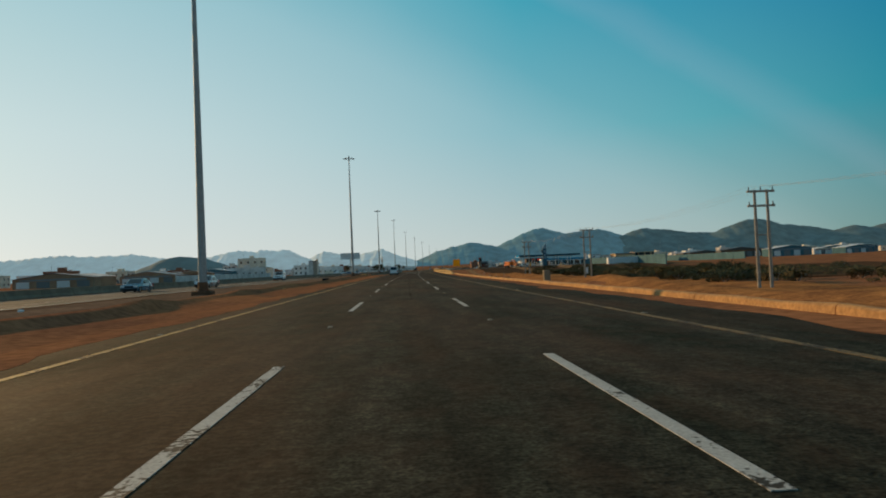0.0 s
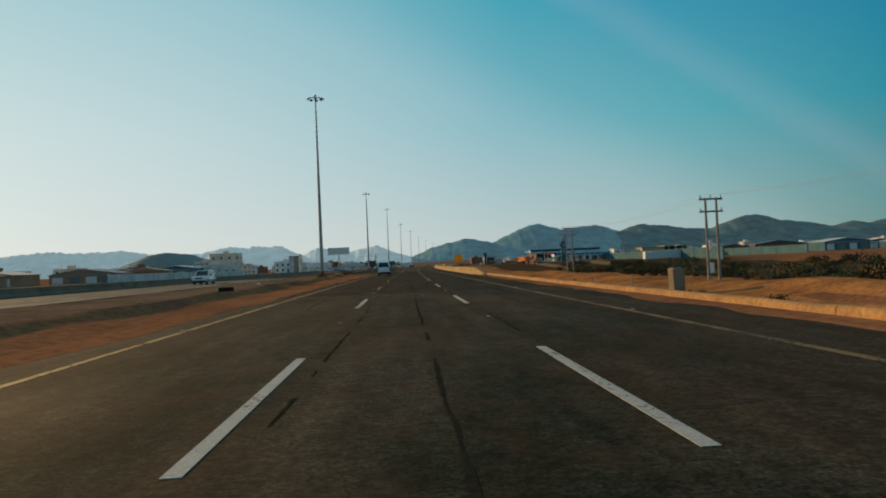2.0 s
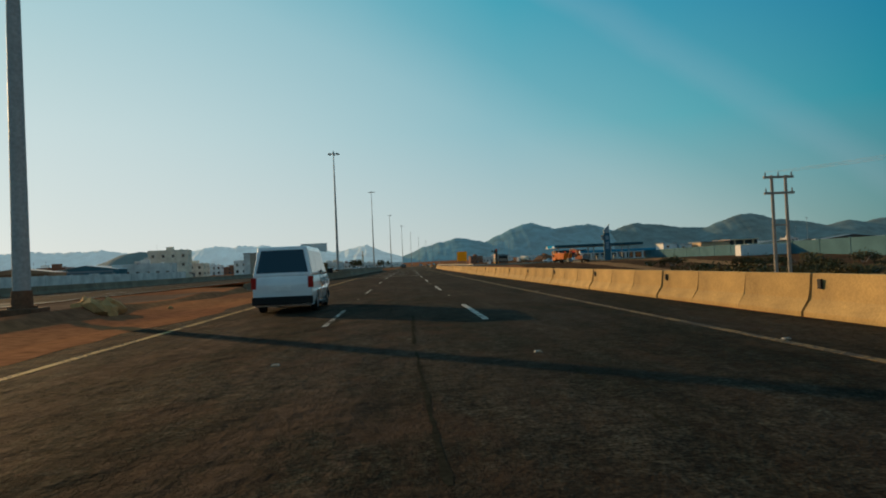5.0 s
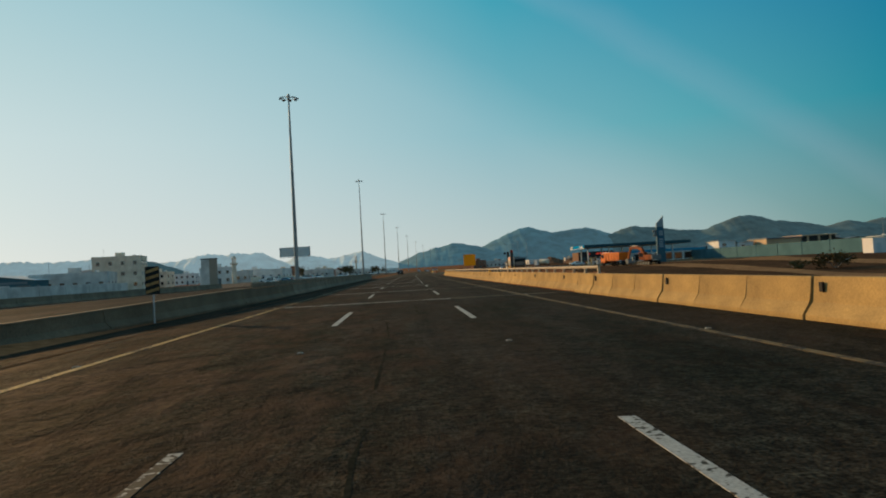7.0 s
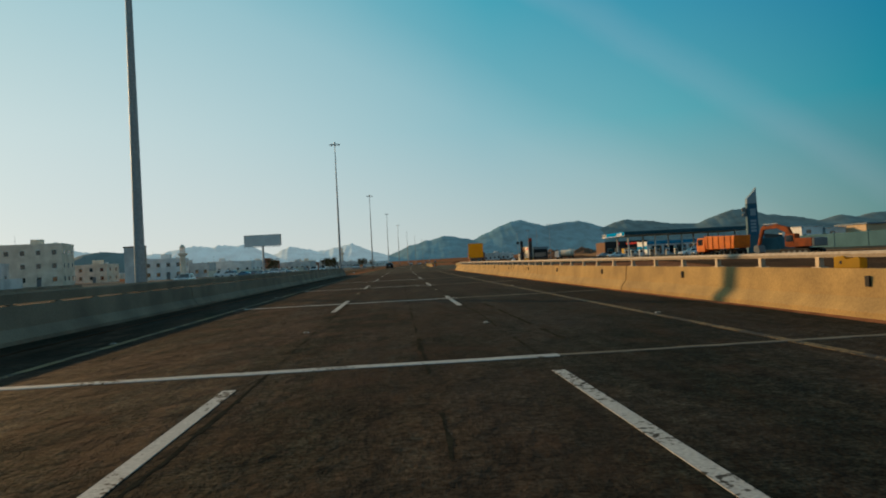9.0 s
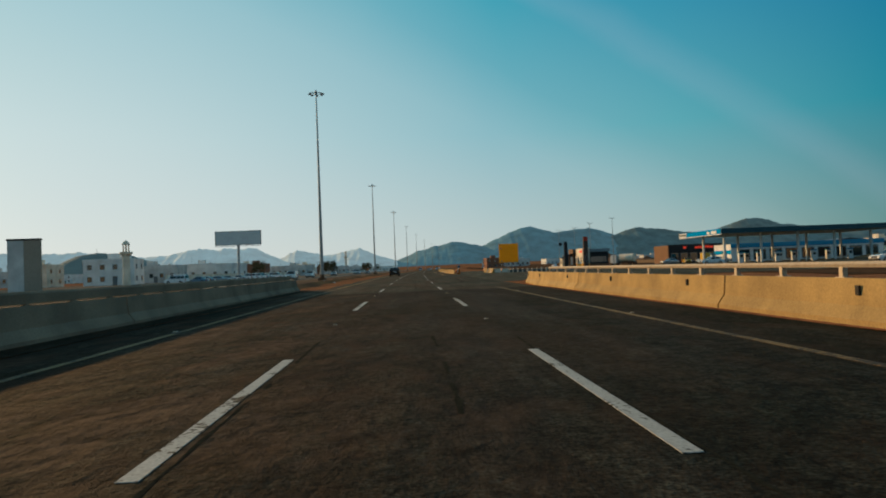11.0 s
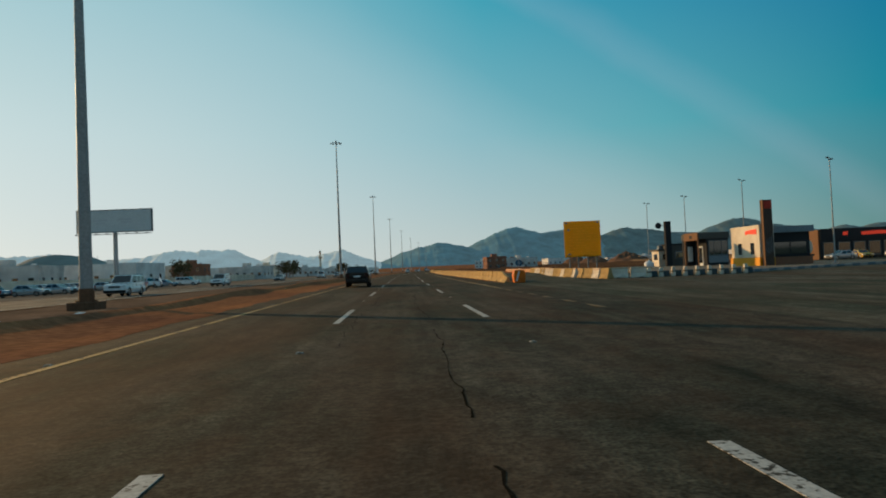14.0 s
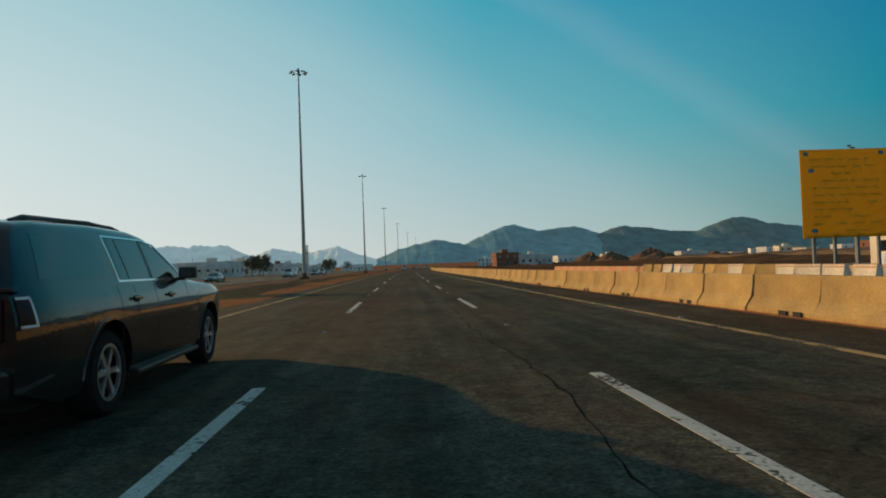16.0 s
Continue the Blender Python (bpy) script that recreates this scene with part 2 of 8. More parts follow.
    col = mix("MULTIPLY", 1.0, col, lines)
    l.new(col, b.inputs["Base Color"])
    l.new(ramp(blot, 0.3, 0.7, 0.85, 1.0), b.inputs["Roughness"])
    b.inputs["Specular IOR Level"].default_value = gloss
    bp = n.new("ShaderNodeBump")
    bp.inputs["Strength"].default_value, bp.inputs["Distance"].default_value = relief, 0.012
    l.new(grit, bp.inputs["Height"])
    if ravel:
        edge = n.new("ShaderNodeBump")
        edge.invert = True
        edge.inputs["Strength"].default_value, edge.inputs["Distance"].default_value = 0.6 * ravel, 0.035
        l.new(gone.outputs[0], edge.inputs["Height"])
        l.new(bp.outputs[0], edge.inputs["Normal"])
        heave = n.new("ShaderNodeBump")
        heave.inputs["Strength"].default_value, heave.inputs["Distance"].default_value = ravel, 0.13
        swell = n.new("ShaderNodeMath")
        swell.operation = "MULTIPLY"
        l.new(ramp(noise_at(1, 0.7, 1.1, 8.0, 0.6), 0.35, 0.68, 0, 1), swell.inputs[0])
        l.new(ramp(sep.outputs[0], -2.2, 1.6, 1.0, 0.25), swell.inputs[1])
        l.new(swell.outputs[0], heave.inputs["Height"])
        l.new(edge.outputs[0], heave.inputs["Normal"])
        bp = heave
    l.new(bp.outputs[0], b.inputs["Normal"])
    return m


def worn_paint(name, colour, left):
    """Road paint chipped and rubbed through to the asphalt; left is the share that is still there."""
    m = material(name, colour, 0.75, vary=0.25, fine=30, coarse=3.0, bump=0.2)
    n, l = m.node_tree.nodes, m.node_tree.links
    b = n["Principled BSDF"]
    co, oi = n.new("ShaderNodeTexCoord"), n.new("ShaderNodeObjectInfo")
    shift = n.new("ShaderNodeVectorMath")
    shift.operation = "ADD"
    wide = n.new("ShaderNodeMath")
    wide.operation = "MULTIPLY"
    wide.inputs[1].default_value = 60.0
    l.new(oi.outputs["Random"], wide.inputs[0])
    l.new(co.outputs["Object"], shift.inputs[0])
    l.new(wide.outputs[0], shift.inputs[1])
    chips, areas = n.new("ShaderNodeTexNoise"), n.new("ShaderNodeTexNoise")
    chips.inputs["Scale"].default_value, chips.inputs["Detail"].default_value = 16.0, 8.0
    areas.inputs["Scale"].default_value, areas.inputs["Detail"].default_value = 1.1, 3.0
    both = n.new("ShaderNodeMath")
    both.operation = "ADD"
    for q, k in ((chips, 0), (areas, 1)):
        l.new(shift.outputs[0], q.inputs["Vector"])
        l.new(q.outputs[0], both.inputs[k])
    r = n.new("ShaderNodeMapRange")
    r.inputs[1].default_value, r.inputs[2].default_value = 0.78 + 0.5 * left, 0.86 + 0.5 * left
    l.new(both.outputs[0], r.inputs[0])
    worn = n.new("ShaderNodeMix")
    worn.data_type = "RGBA"
    worn.inputs[7].default_value = (0.045, 0.038, 0.027, 1)
    l.new(r.outputs[0], worn.inputs[0])
    l.new(b.inputs["Base Color"].links[0].from_socket, worn.inputs[6])
    l.new(worn.outputs[2], b.inputs["Base Color"])
    return m


def glass(name, tint, rough=0.05):
    m = bpy.data.materials.new(name)
    m.use_nodes = True
    b = m.node_tree.nodes["Principled BSDF"]
    b.inputs["Base Color"].default_value = (*tint, 1)
    b.inputs["Roughness"].default_value = rough
    b.inputs["Specular IOR Level"].default_value = 0.8
    return m


def glow(name, colour, strength):
    m = material(name, colour, 0.5, vary=0.05, bump=0)
    b = m.node_tree.nodes["Principled BSDF"]
    b.inputs["Emission Color"].default_value = (*colour, 1)
    b.inputs["Emission Strength"].default_value = strength
    return m


def hazed_rock(name, colour, *rest, haze_glow=0.0, air=(0.48, 0.76, 0.82), **more):
    """Far backdrop rock; kilometres of bright dusty air are painted as tint and glow."""
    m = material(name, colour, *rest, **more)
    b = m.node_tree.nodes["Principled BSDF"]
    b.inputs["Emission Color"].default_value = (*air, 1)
    b.inputs["Emission Strength"].default_value = haze_glow
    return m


ASPHALT = asphalt("worn_asphalt", (0.043, 0.0395, 0.0265), 0.75)
ASPHALT_ROUGH = asphalt("ravelled_asphalt", (0.0280, 0.0258, 0.0182), 0.30, 1.5, 0.9, 0.8)
ASPHALT_FAR = asphalt("newer_worn_asphalt", (0.072, 0.0638, 0.0458), 0.75, 0.75)
ASPHALT_DECK = asphalt("dark_bridge_asphalt", (0.0310, 0.0283, 0.0200), 0.4, 1.35, 0.6, 0.75)
ASPHALT_OLD = asphalt("pale_old_asphalt", (0.150, 0.145, 0.130), 0.2)
ASPHALT_GREY = asphalt("grey_bridge_asphalt", (0.048, 0.046, 0.042), 0.15, gloss=0.01)
ASPHALT_DUSTY = asphalt("dusty_yard_asphalt", (0.125, 0.112, 0.082), 1.0, 0.7)
ASPHALT_YARD = asphalt("dark_yard_asphalt", (0.103, 0.096, 0.067), 0.5, 0.7)
DIRT = material("red_brown_dirt", (0.370, 0.158, 0.072), 0.95, vary=0.35, fine=3.0, coarse=0.12, bump=0.5, second=(0.20, 0.092, 0.055), patch=0.9, spec=0.0)
DIRT_PALE = material("pale_tan_dirt", (0.34, 0.20, 0.10), 0.95, vary=0.3, fine=2, coarse=0.2, bump=0.4, second=(0.24, 0.13, 0.07), patch=0.8, spec=0.0)
DIRT_TRACK = material("pale_track_sand", (0.62, 0.325, 0.11), 0.95, vary=0.22, fine=3.0, coarse=0.3, bump=0.4, second=(0.44, 0.24, 0.095), patch=0.8, spec=0.0)
DIRT_LOT = material("pale_grey_dusty_lot", (0.27, 0.215, 0.165), 0.95, vary=0.3, fine=2.0, coarse=0.12, bump=0.4, second=(0.17, 0.125, 0.09), patch=0.9, spec=0.0)
DIRT_BANK = material("orange_bank_dirt", (0.47, 0.205, 0.072), 0.95, vary=0.4, fine=3.0, coarse=0.35, bump=0.6, second=(0.20, 0.090, 0.042), patch=0.9, spec=0.0)
DIRT_FIELD = material("dark_churned_soil", (0.125, 0.070, 0.040), 0.95, vary=0.35, fine=2.5, coarse=0.2, bump=0.5, second=(0.065, 0.043, 0.028), patch=0.9, spec=0.0)
DIRT_FLAT = material("grey_brown_trodden_dirt", (0.235, 0.150, 0.100), 0.95, vary=0.3, fine=3.0, coarse=0.25, bump=0.5, second=(0.15, 0.098, 0.066), patch=0.9, spec=0.0)
DIRT_DARK = material("dark_dirt", (0.16, 0.085, 0.05), 0.95, vary=0.3, fine=6, coarse=0.4, bump=0.5)
PAINT_WHITE = worn_paint("worn_white_road_paint", (0.47, 0.46, 0.42), 0.65)
PAINT_GONE = worn_paint("nearly_gone_white_road_paint", (0.42, 0.41, 0.37), 0.36)
PAINT_YELLOW = worn_paint("worn_yellow_road_paint", (0.43, 0.285, 0.11), 0.55)
PAINT_FADED = worn_paint("faded_yellow_road_paint", (0.208, 0.144, 0.064), 0.42)
# sun and shade are in these colours: warm for lit barriers, grey for shaded
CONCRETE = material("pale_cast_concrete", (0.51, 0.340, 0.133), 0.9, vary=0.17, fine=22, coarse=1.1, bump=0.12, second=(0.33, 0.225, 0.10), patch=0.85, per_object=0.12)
CONCRETE_GREY = material("grey_and_shaded_concrete", (0.25, 0.205, 0.145), 0.9, vary=0.14, fine=20, coarse=0.6, bump=0.12, second=(0.12, 0.10, 0.075), patch=0.7, per_object=0.1)
CONCRETE_BROWN = material("dark_brown_concrete", (0.21, 0.160, 0.105), 0.95, vary=0.2, fine=14, coarse=0.6, bump=0.15, second=(0.12, 0.092, 0.064), patch=0.7, per_object=0.1)
CONCRETE_DUSTY = material("sand_covered_concrete", (0.50, 0.28, 0.11), 0.95, vary=0.3, fine=9, coarse=0.7, bump=0.5, second=(0.30, 0.17, 0.08), patch=0.8)
SEAM = material("dark_tar_seam", (0.027, 0.025, 0.018), 0.95, vary=0.35, fine=14, coarse=2.5, bump=0.1, second=(0.037, 0.034, 0.024), patch=1.0, spec=0.0)
CRACK = material("dark_crack_filler", (0.020, 0.017, 0.012), 0.95, vary=0.4, bump=0.0, spec=0.0)
STEEL = material("galvanised_steel", (0.42, 0.43, 0.44), 0.5, 0.7, spec=0.5, vary=0.2, fine=20, coarse=1.0, bump=0.05)
STEEL_DARK = material("grey_painted_steel", (0.17, 0.19, 0.195), 0.6, 0.1, vary=0.2, fine=8, coarse=0.4, bump=0.05)
# galvanised grey, lightened to stand in for haze over the far masts
MAST_STEEL = material("haze_paled_galvanised_steel", (0.33, 0.345, 0.34), 0.6, 0.15, vary=0.2, fine=8, coarse=0.4, bump=0.05, spec=0.3)
# warm sunlit tone put into the steel; the shaded rail takes CONCRETE_GREY
RAIL = material("sunlit_rail_steel", (0.42, 0.35, 0.265), 0.5, 0.3, vary=0.2, fine=12, coarse=0.8, bump=0.08)
WOOD = material("weathered_pole_wood", (0.35, 0.315, 0.27), 0.9, vary=0.4, fine=18, coarse=1.5, bump=0.4)
SIGN_YELLOW = material("amber_sign_sheet", (0.62, 0.36, 0.03), 0.45, vary=0.08, fine=5, coarse=0.6, bump=0.02)
sign_nodes, sign_links = SIGN_YELLOW.node_tree.nodes, SIGN_YELLOW.node_tree.links
sign_thin, sign_mix = sign_nodes.new("ShaderNodeBsdfTranslucent"), sign_nodes.new("ShaderNodeMixShader")
sign_thin.inputs[0].default_value = (0.68, 0.46, 0.02, 1)
sign_mix.inputs[0].default_value = 0.55
sign_links.new(sign_nodes["Principled BSDF"].outputs[0], sign_mix.inputs[1])
sign_links.new(sign_thin.outputs[0], sign_mix.inputs[2])
sign_links.new(sign_mix.outputs[0], sign_nodes["Material Output"].inputs[0])
SIGN_INK = material("faded_sign_ink", (0.80, 0.46, 0.035), 0.6, vary=0.15, fine=20, coarse=3, bump=0)
ink_nodes, ink_links = SIGN_INK.node_tree.nodes, SIGN_INK.node_tree.links
ink_thin, ink_mix = ink_nodes.new("ShaderNodeBsdfTranslucent"), ink_nodes.new("ShaderNodeMixShader")
ink_thin.inputs[0].default_value = (0.85, 0.58, 0.03, 1)
ink_mix.inputs[0].default_value = 0.3
ink_links.new(ink_nodes["Principled BSDF"].outputs[0], ink_mix.inputs[1])
ink_links.new(ink_thin.outputs[0], ink_mix.inputs[2])
ink_links.new(ink_mix.outputs[0], ink_nodes["Material Output"].inputs[0])
BLACK = material("matt_black", (0.02, 0.02, 0.02), 0.6, vary=0.2, bump=0.05)
WHITE = material("white_paint", (0.75, 0.75, 0.74), 0.5, vary=0.12, fine=12, coarse=0.8, bump=0.05)
GREY = material("grey_sheet", (0.62, 0.66, 0.66), 0.6, vary=0.12, fine=6, coarse=0.5, bump=0.05)
RUBBER = material("tyre_rubber", (0.018, 0.018, 0.018), 0.85, vary=0.3, fine=25, bump=0.2)
ALLOY = material("wheel_alloy", (0.55, 0.55, 0.56), 0.35, 0.9, vary=0.15, bump=0.03)
GLASS_DARK = glass("dark_window_glass", (0.012, 0.014, 0.016))
CHROME = material("chrome", (0.75, 0.76, 0.78), 0.15, 1.0, vary=0.05, bump=0)
MACHINE_RED = material("dark_red_machine_paint", (0.36, 0.075, 0.014), 0.6, vary=0.3, fine=9, coarse=0.9, bump=0.08, second=(0.14, 0.04, 0.018), patch=0.85)
ORANGE = material("orange_machine_paint", (0.80, 0.185, 0.014), 0.5, vary=0.25, fine=10, coarse=0.9, bump=0.08, second=(0.46, 0.10, 0.018), patch=0.7)
BLUE = material("blue_fascia", (0.02, 0.25, 0.42), 0.35, vary=0.1, fine=6, coarse=0.5, bump=0.02)
RED = material("red_paint", (0.50, 0.05, 0.03), 0.5, vary=0.2, fine=8, coarse=0.6, bump=0.05)
LEAF = material("dusty_leaf", (0.070, 0.070, 0.030), 0.8, vary=0.4, fine=12, coarse=0.8, bump=0.2, second=(0.15, 0.105, 0.05), patch=0.8)
# blue and pale tints and the emission stand in for haze
ROCK_BLUE = hazed_rock("hazed_blue_rock", (0.115, 0.25, 0.28), 1.0, vary=0.35, fine=0.014, coarse=0.0028, bump=0.0, second=(0.10, 0.20, 0.235), patch=0.8, spec=0.1, haze_glow=0.068)
ROCK_BROWN = hazed_rock("hazed_brown_rock", (0.105, 0.165, 0.168), 1.0, vary=0.4, fine=0.014, coarse=0.0028, bump=0.0, second=(0.14, 0.15, 0.125), patch=0.7, spec=0.1, haze_glow=0.040)
ROCK_PALE = hazed_rock("hazed_pale_rock", (0.52, 0.58, 0.57), 1.0, vary=0.25, fine=0.014, coarse=0.0028, bump=0.0, second=(0.42, 0.49, 0.49), patch=0.8, spec=0.1, haze_glow=0.24, air=(0.62, 0.74, 0.74))


# ---- building blocks ----
def thing(name, label, category, m=None, group="", kind=""):
    ob = new(name)
    ob.empty_display_size = 0.2
    if m is not None:
        ob.matrix_world = m
    return tagged(ob, label, category, group, kind)


def mesh_of(name, bm, mat, smooth=False):
    me = bpy.data.meshes.new(name)
    bmesh.ops.recalc_face_normals(bm, faces=bm.faces)
    bm.to_mesh(me)
    bm.free()
    for q in (mat if isinstance(mat, (list, tuple)) else [mat]):
        me.materials.append(q)
    if smooth:
        for p in me.polygons:
            p.use_smooth = True
        me.set_sharp_from_angle(angle=radians(38))
    return me


def part(name, bm, mat, parent=None, label="", smooth=False, m=None):
    """Links a bmesh as one mesh object under a thing or under a part."""
    ob = new(name, bm if isinstance(bm, bpy.types.Mesh) else mesh_of(name, bm, mat, smooth))
    if parent is not None:
        ob.parent = parent
    if m is not None:
        ob.matrix_basis = m
    return tagged(ob, label)


def box(x0, x1, y0, y1, z0, z1, bevel=0.0, bm=None):
    own = bmesh.new()
    v = [own.verts.new((x, y, z)) for z in (z0, z1) for y in (y0, y1) for x in (x0, x1)]
    for f in ((0, 1, 3, 2), (4, 6, 7, 5), (0, 4, 5, 1), (2, 3, 7, 6), (0, 2, 6, 4), (1, 5, 7, 3)):
        own.faces.new([v[i] for i in f])
    if bevel:
        bmesh.ops.bevel(own, geom=list(own.edges), offset=bevel, segments=2, affect="EDGES", profile=0.6)
    if bm is None:
        return own
    me = bpy.data.meshes.new("tmp")
    own.to_mesh(me)
    own.free()
    bm.from_mesh(me)
    bpy.data.meshes.remove(me)
    return bm


def tube(points, radii, sides=10, bm=None, caps=True):
    """A round bar along points, with a radius at each."""
    bm = bm or bmesh.new()
    rings = []
    for i, p in enumerate(points):
        p = Vector(p)
        a, c = Vector(points[max(i - 1, 0)]), Vector(points[min(i + 1, len(points) - 1)])
        w = (c - a).normalized()
        u = w.orthogonal().normalized()
        q = w.cross(u)
        r = radii[i] if isinstance(radii, (list, tuple)) else radii
        rings.append([bm.verts.new(p + r * (math.cos(2 * math.pi * k / sides) * u + math.sin(2 * math.pi * k / sides) * q)) for k in range(sides)])
    for a, c in zip(rings, rings[1:]):
        # match the seam of the two rings
        best = min(range(sides), key=lambda o: (a[0].co - c[o].co).length)
        for k in range(sides):
            bm.faces.new((a[k], a[(k + 1) % sides], c[(k + 1 + best) % sides], c[(k + best) % sides]))
    if caps:
        bm.faces.new(rings[0][::-1])
        bm.faces.new(rings[-1])
    return bm


def prism(outline, a, c, axis="y", bevel=0.0, bm=None):
    """A closed outline in a plane, drawn out along an axis from a to c."""
    own = bmesh.new()

    def place(p, h):
        return {"y": (p[0], h, p[1]), "x": (h, p[0], p[1]), "z": (p[0], p[1], h)}[axis]

    lo, hi = [[own.verts.new(place(p, h)) for p in outline] for h in (a, c)]
    own.faces.new(lo)
    own.faces.new(hi[::-1])
    for i in range(len(outline)):
        j = (i + 1) % len(outline)
        own.faces.new((lo[i], lo[j], hi[j], hi[i]))
    if bevel:
        bmesh.ops.bevel(own, geom=list(own.edges), offset=bevel, segments=2, affect="EDGES", profile=0.6)
    if bm is None:
        return own
    me = bpy.data.meshes.new("tmp")
    own.to_mesh(me)
    own.free()
    bm.from_mesh(me)
    bpy.data.meshes.remove(me)
    return bm


def strip(s0, s1, d0, d1, z=0.0, step=6.0, across=1):
    """A flat sheet that follows the road, with metres across and along as its UV."""
    bm = bmesh.new()
    uv = bm.loops.layers.uv.new("UVMap")
    n = max(1, round((s1 - s0) / step))
    rows = []
    for i in range(n + 1):
        s = s0 + (s1 - s0) * i / n
        rows.append([(bm.verts.new(at(s, d0 + (d1 - d0) * j / across, z)), (d0 + (d1 - d0) * j / across, s)) for j in range(across + 1)])
    for a, c in zip(rows, rows[1:]):
        for j in range(across):
            four = (a[j], a[j + 1], c[j + 1], c[j])
            f = bm.faces.new([q[0] for q in four])
            for loop, q in zip(f.loops, four):
                loop[uv].uv = q[1]
    return bm


def along(profile, s0, s1, d, step=6.0, flip=1, fade=None):
    """A profile (offset, height) carried along the road, closed at both ends. fade: height factor by s."""
    bm = bmesh.new()
    n = max(1, round((s1 - s0) / step))
    rows = []
    for i in range(n + 1):
        s = s0 + (s1 - s0) * i / n
        k = fade(s) if fade else 1.0
        rows.append([bm.verts.new(at(s, d(s) + flip * x if callable(d) else d + flip * x, z * k)) for x, z in profile])
    m = len(profile)
    for a, c in zip(rows, rows[1:]):
        for j in range(m):
            bm.faces.new((a[j], a[(j + 1) % m], c[(j + 1) % m], c[j]))
    bm.faces.new(rows[0][::-1])
    bm.faces.new(rows[-1])
    return bm


def ease(x):
    x = min(max(x, 0.0), 1.0)
    return x * x * (3 - 2 * x)


# ---- the large structure ----
def ground_height(s, d):
    z = -0.05
    if d > 8:
        # the land falls away on this side before the bridge
        drop = 1 - ease((s - 225) / 90)
        z -= (1.72 * ease((d - 9.3) / 2.4) + 0.22 * ease((d - 12) / 10)) * drop
        # a pushed-up bank beyond the sandy track
        z += drop * (0.75 + 0.7 * noise.noise(Vector((s * 0.045, 0.7, 1.3)))) * math.exp(-((d - 28.5 - 1.2 * math.sin(s * 0.07)) / 2.9) ** 2) * (1 - 0.8 * math.exp(-((s - 127) / 7) ** 2))
        if 9.5 < d < 14 and s < 330:
            z += 0.12 * ease((d - 9.5) / 2) * (0.6 + 0.8 * noise.noise(Vector((s * 0.2, d, 3.0))))
    if -20.3 < d < -7.2:
        e = min(d + 20.3, -7.2 - d)
        z += ease(e / 2.5) * (0.10 + 0.16 * noise.noise(Vector((s * 0.11, d * 0.5, 0))) + 0.07 * noise.noise(Vector((s * 0.7, d * 1.3, 5))))
        z += (0.30 + 0.14 * noise.noise(Vector((s * 0.23, 4.0, 1)))) * math.exp(-((d + 10.25 + 0.3 * math.sin(s * 0.05)) / 0.42) ** 2) * ease(e / 1.5)
    if 14 < d < 60 and s < 330:
        z += (0.12 if d < 25 else 0.4) * noise.noise(Vector((s * 0.07, d * 0.09, 9))) * ease((d - 14) / 8)
    if abs(d) > 110:
        z += 1.2 * noise.noise(Vector((s * 0.01, d * 0.01, 2))) * ease((abs(d) - 110) / 100)
    far = max(abs(d) - 500, s - 1300, 0)
    return z + min(far * 0.012, 22) * (0.5 + 0.5 * noise.noise(Vector((s * 0.002, d * 0.002, 7))))


def build_ground():
    s_marks = [-160 + 4 * i for i in range(180)] + [560 + 12 * i for i in range(50)] + [1160 + 60 * i for i in range(60)] + [4780]
    d_marks = [-4200, -3000, -2200, -1600, -1200, -900, -700, -550, -430, -340, -270, -210, -170, -140, -115, -95, -80, -68, -58, -50, -44, -39, -35, -31, -27, -23, -20.3,
               -19.4, -18.4, -17.2, -16, -14.8, -13.8, -13, -12.4, -11.8, -11.2, -10.9, -10.6, -10.3, -10, -9.7, -9.4, -9.0, -8.6, -7.9, -7.2, -4, 0, 4, 7.4, 8, 9, 9.6, 10.4, 11.4, 12.5, 13.8, 15, 17, 19, 21.5, 24, 27, 30,
               34, 38, 43, 48, 54, 60, 68, 78, 90, 105, 125, 150, 180, 220, 270, 340, 430, 550, 700, 900, 1200, 1600, 2200, 3000, 4200]
    bm = bmesh.new()
    rows = [[bm.verts.new(at(s, d, ground_height(s, d))) for d in d_marks] for s in s_marks]
    for a, c in zip(rows, rows[1:]):
        for j in range(len(d_marks) - 1):
            bm.faces.new((a[j], a[j + 1], c[j + 1], c[j]))
    ob = part("ground", bm, DIRT, smooth=True)
    return tagged(ob, "red-brown dusty dirt plain beside the highway", "ground", kind="structure")


build_ground()


def trodden_strip(s0, s1, seed):
    """Grey-brown trodden dirt over the far part of the median, with a ragged near edge."""
    marks = [-20.3, -19.4, -18.4, -17.2, -16, -14.8, -13.8, -13, -12.4, -11.8, -11.2]
    bm = bmesh.new()
    prev = None
    for i in range(round((s1 - s0) / 4) + 1):
        s = s0 + 4 * i
        f = 0.5 + 0.48 * noise.noise(Vector((s * 0.13, seed, 0.5))) + 0.3 * noise.noise(Vector((s * 0.5, seed, 2.5)))
        f = min(max(f, 0.05), 0.98)
        a, c = ground_height(s, -11.2), ground_height(s, -10.9)
        row = [bm.verts.new(at(s, d, ground_height(s, d) + 0.02)) for d in marks] + [bm.verts.new(at(s, -11.2 + 0.3 * f, a + (c - a) * f + 0.006))]
        if prev:
            for j in range(len(row) - 1):
                bm.faces.new((prev[j], prev[j + 1], row[j + 1], row[j]))
        prev = row
    tagged(part("trodden_dirt", bm, DIRT_FLAT, smooth=True), "grey-brown trodden dirt across the median", "ground", kind="structure")


trodden_strip(-160, 176, 1)
trodden_strip(336, 560, 2)


lot = part("dusty_lot", strip(-160, 1250, -109, -34.9, -0.03, 12.0, 6), DIRT_LOT)
tagged(lot, "pale grey dusty ground before the roadside buildings", "ground", kind="structure")


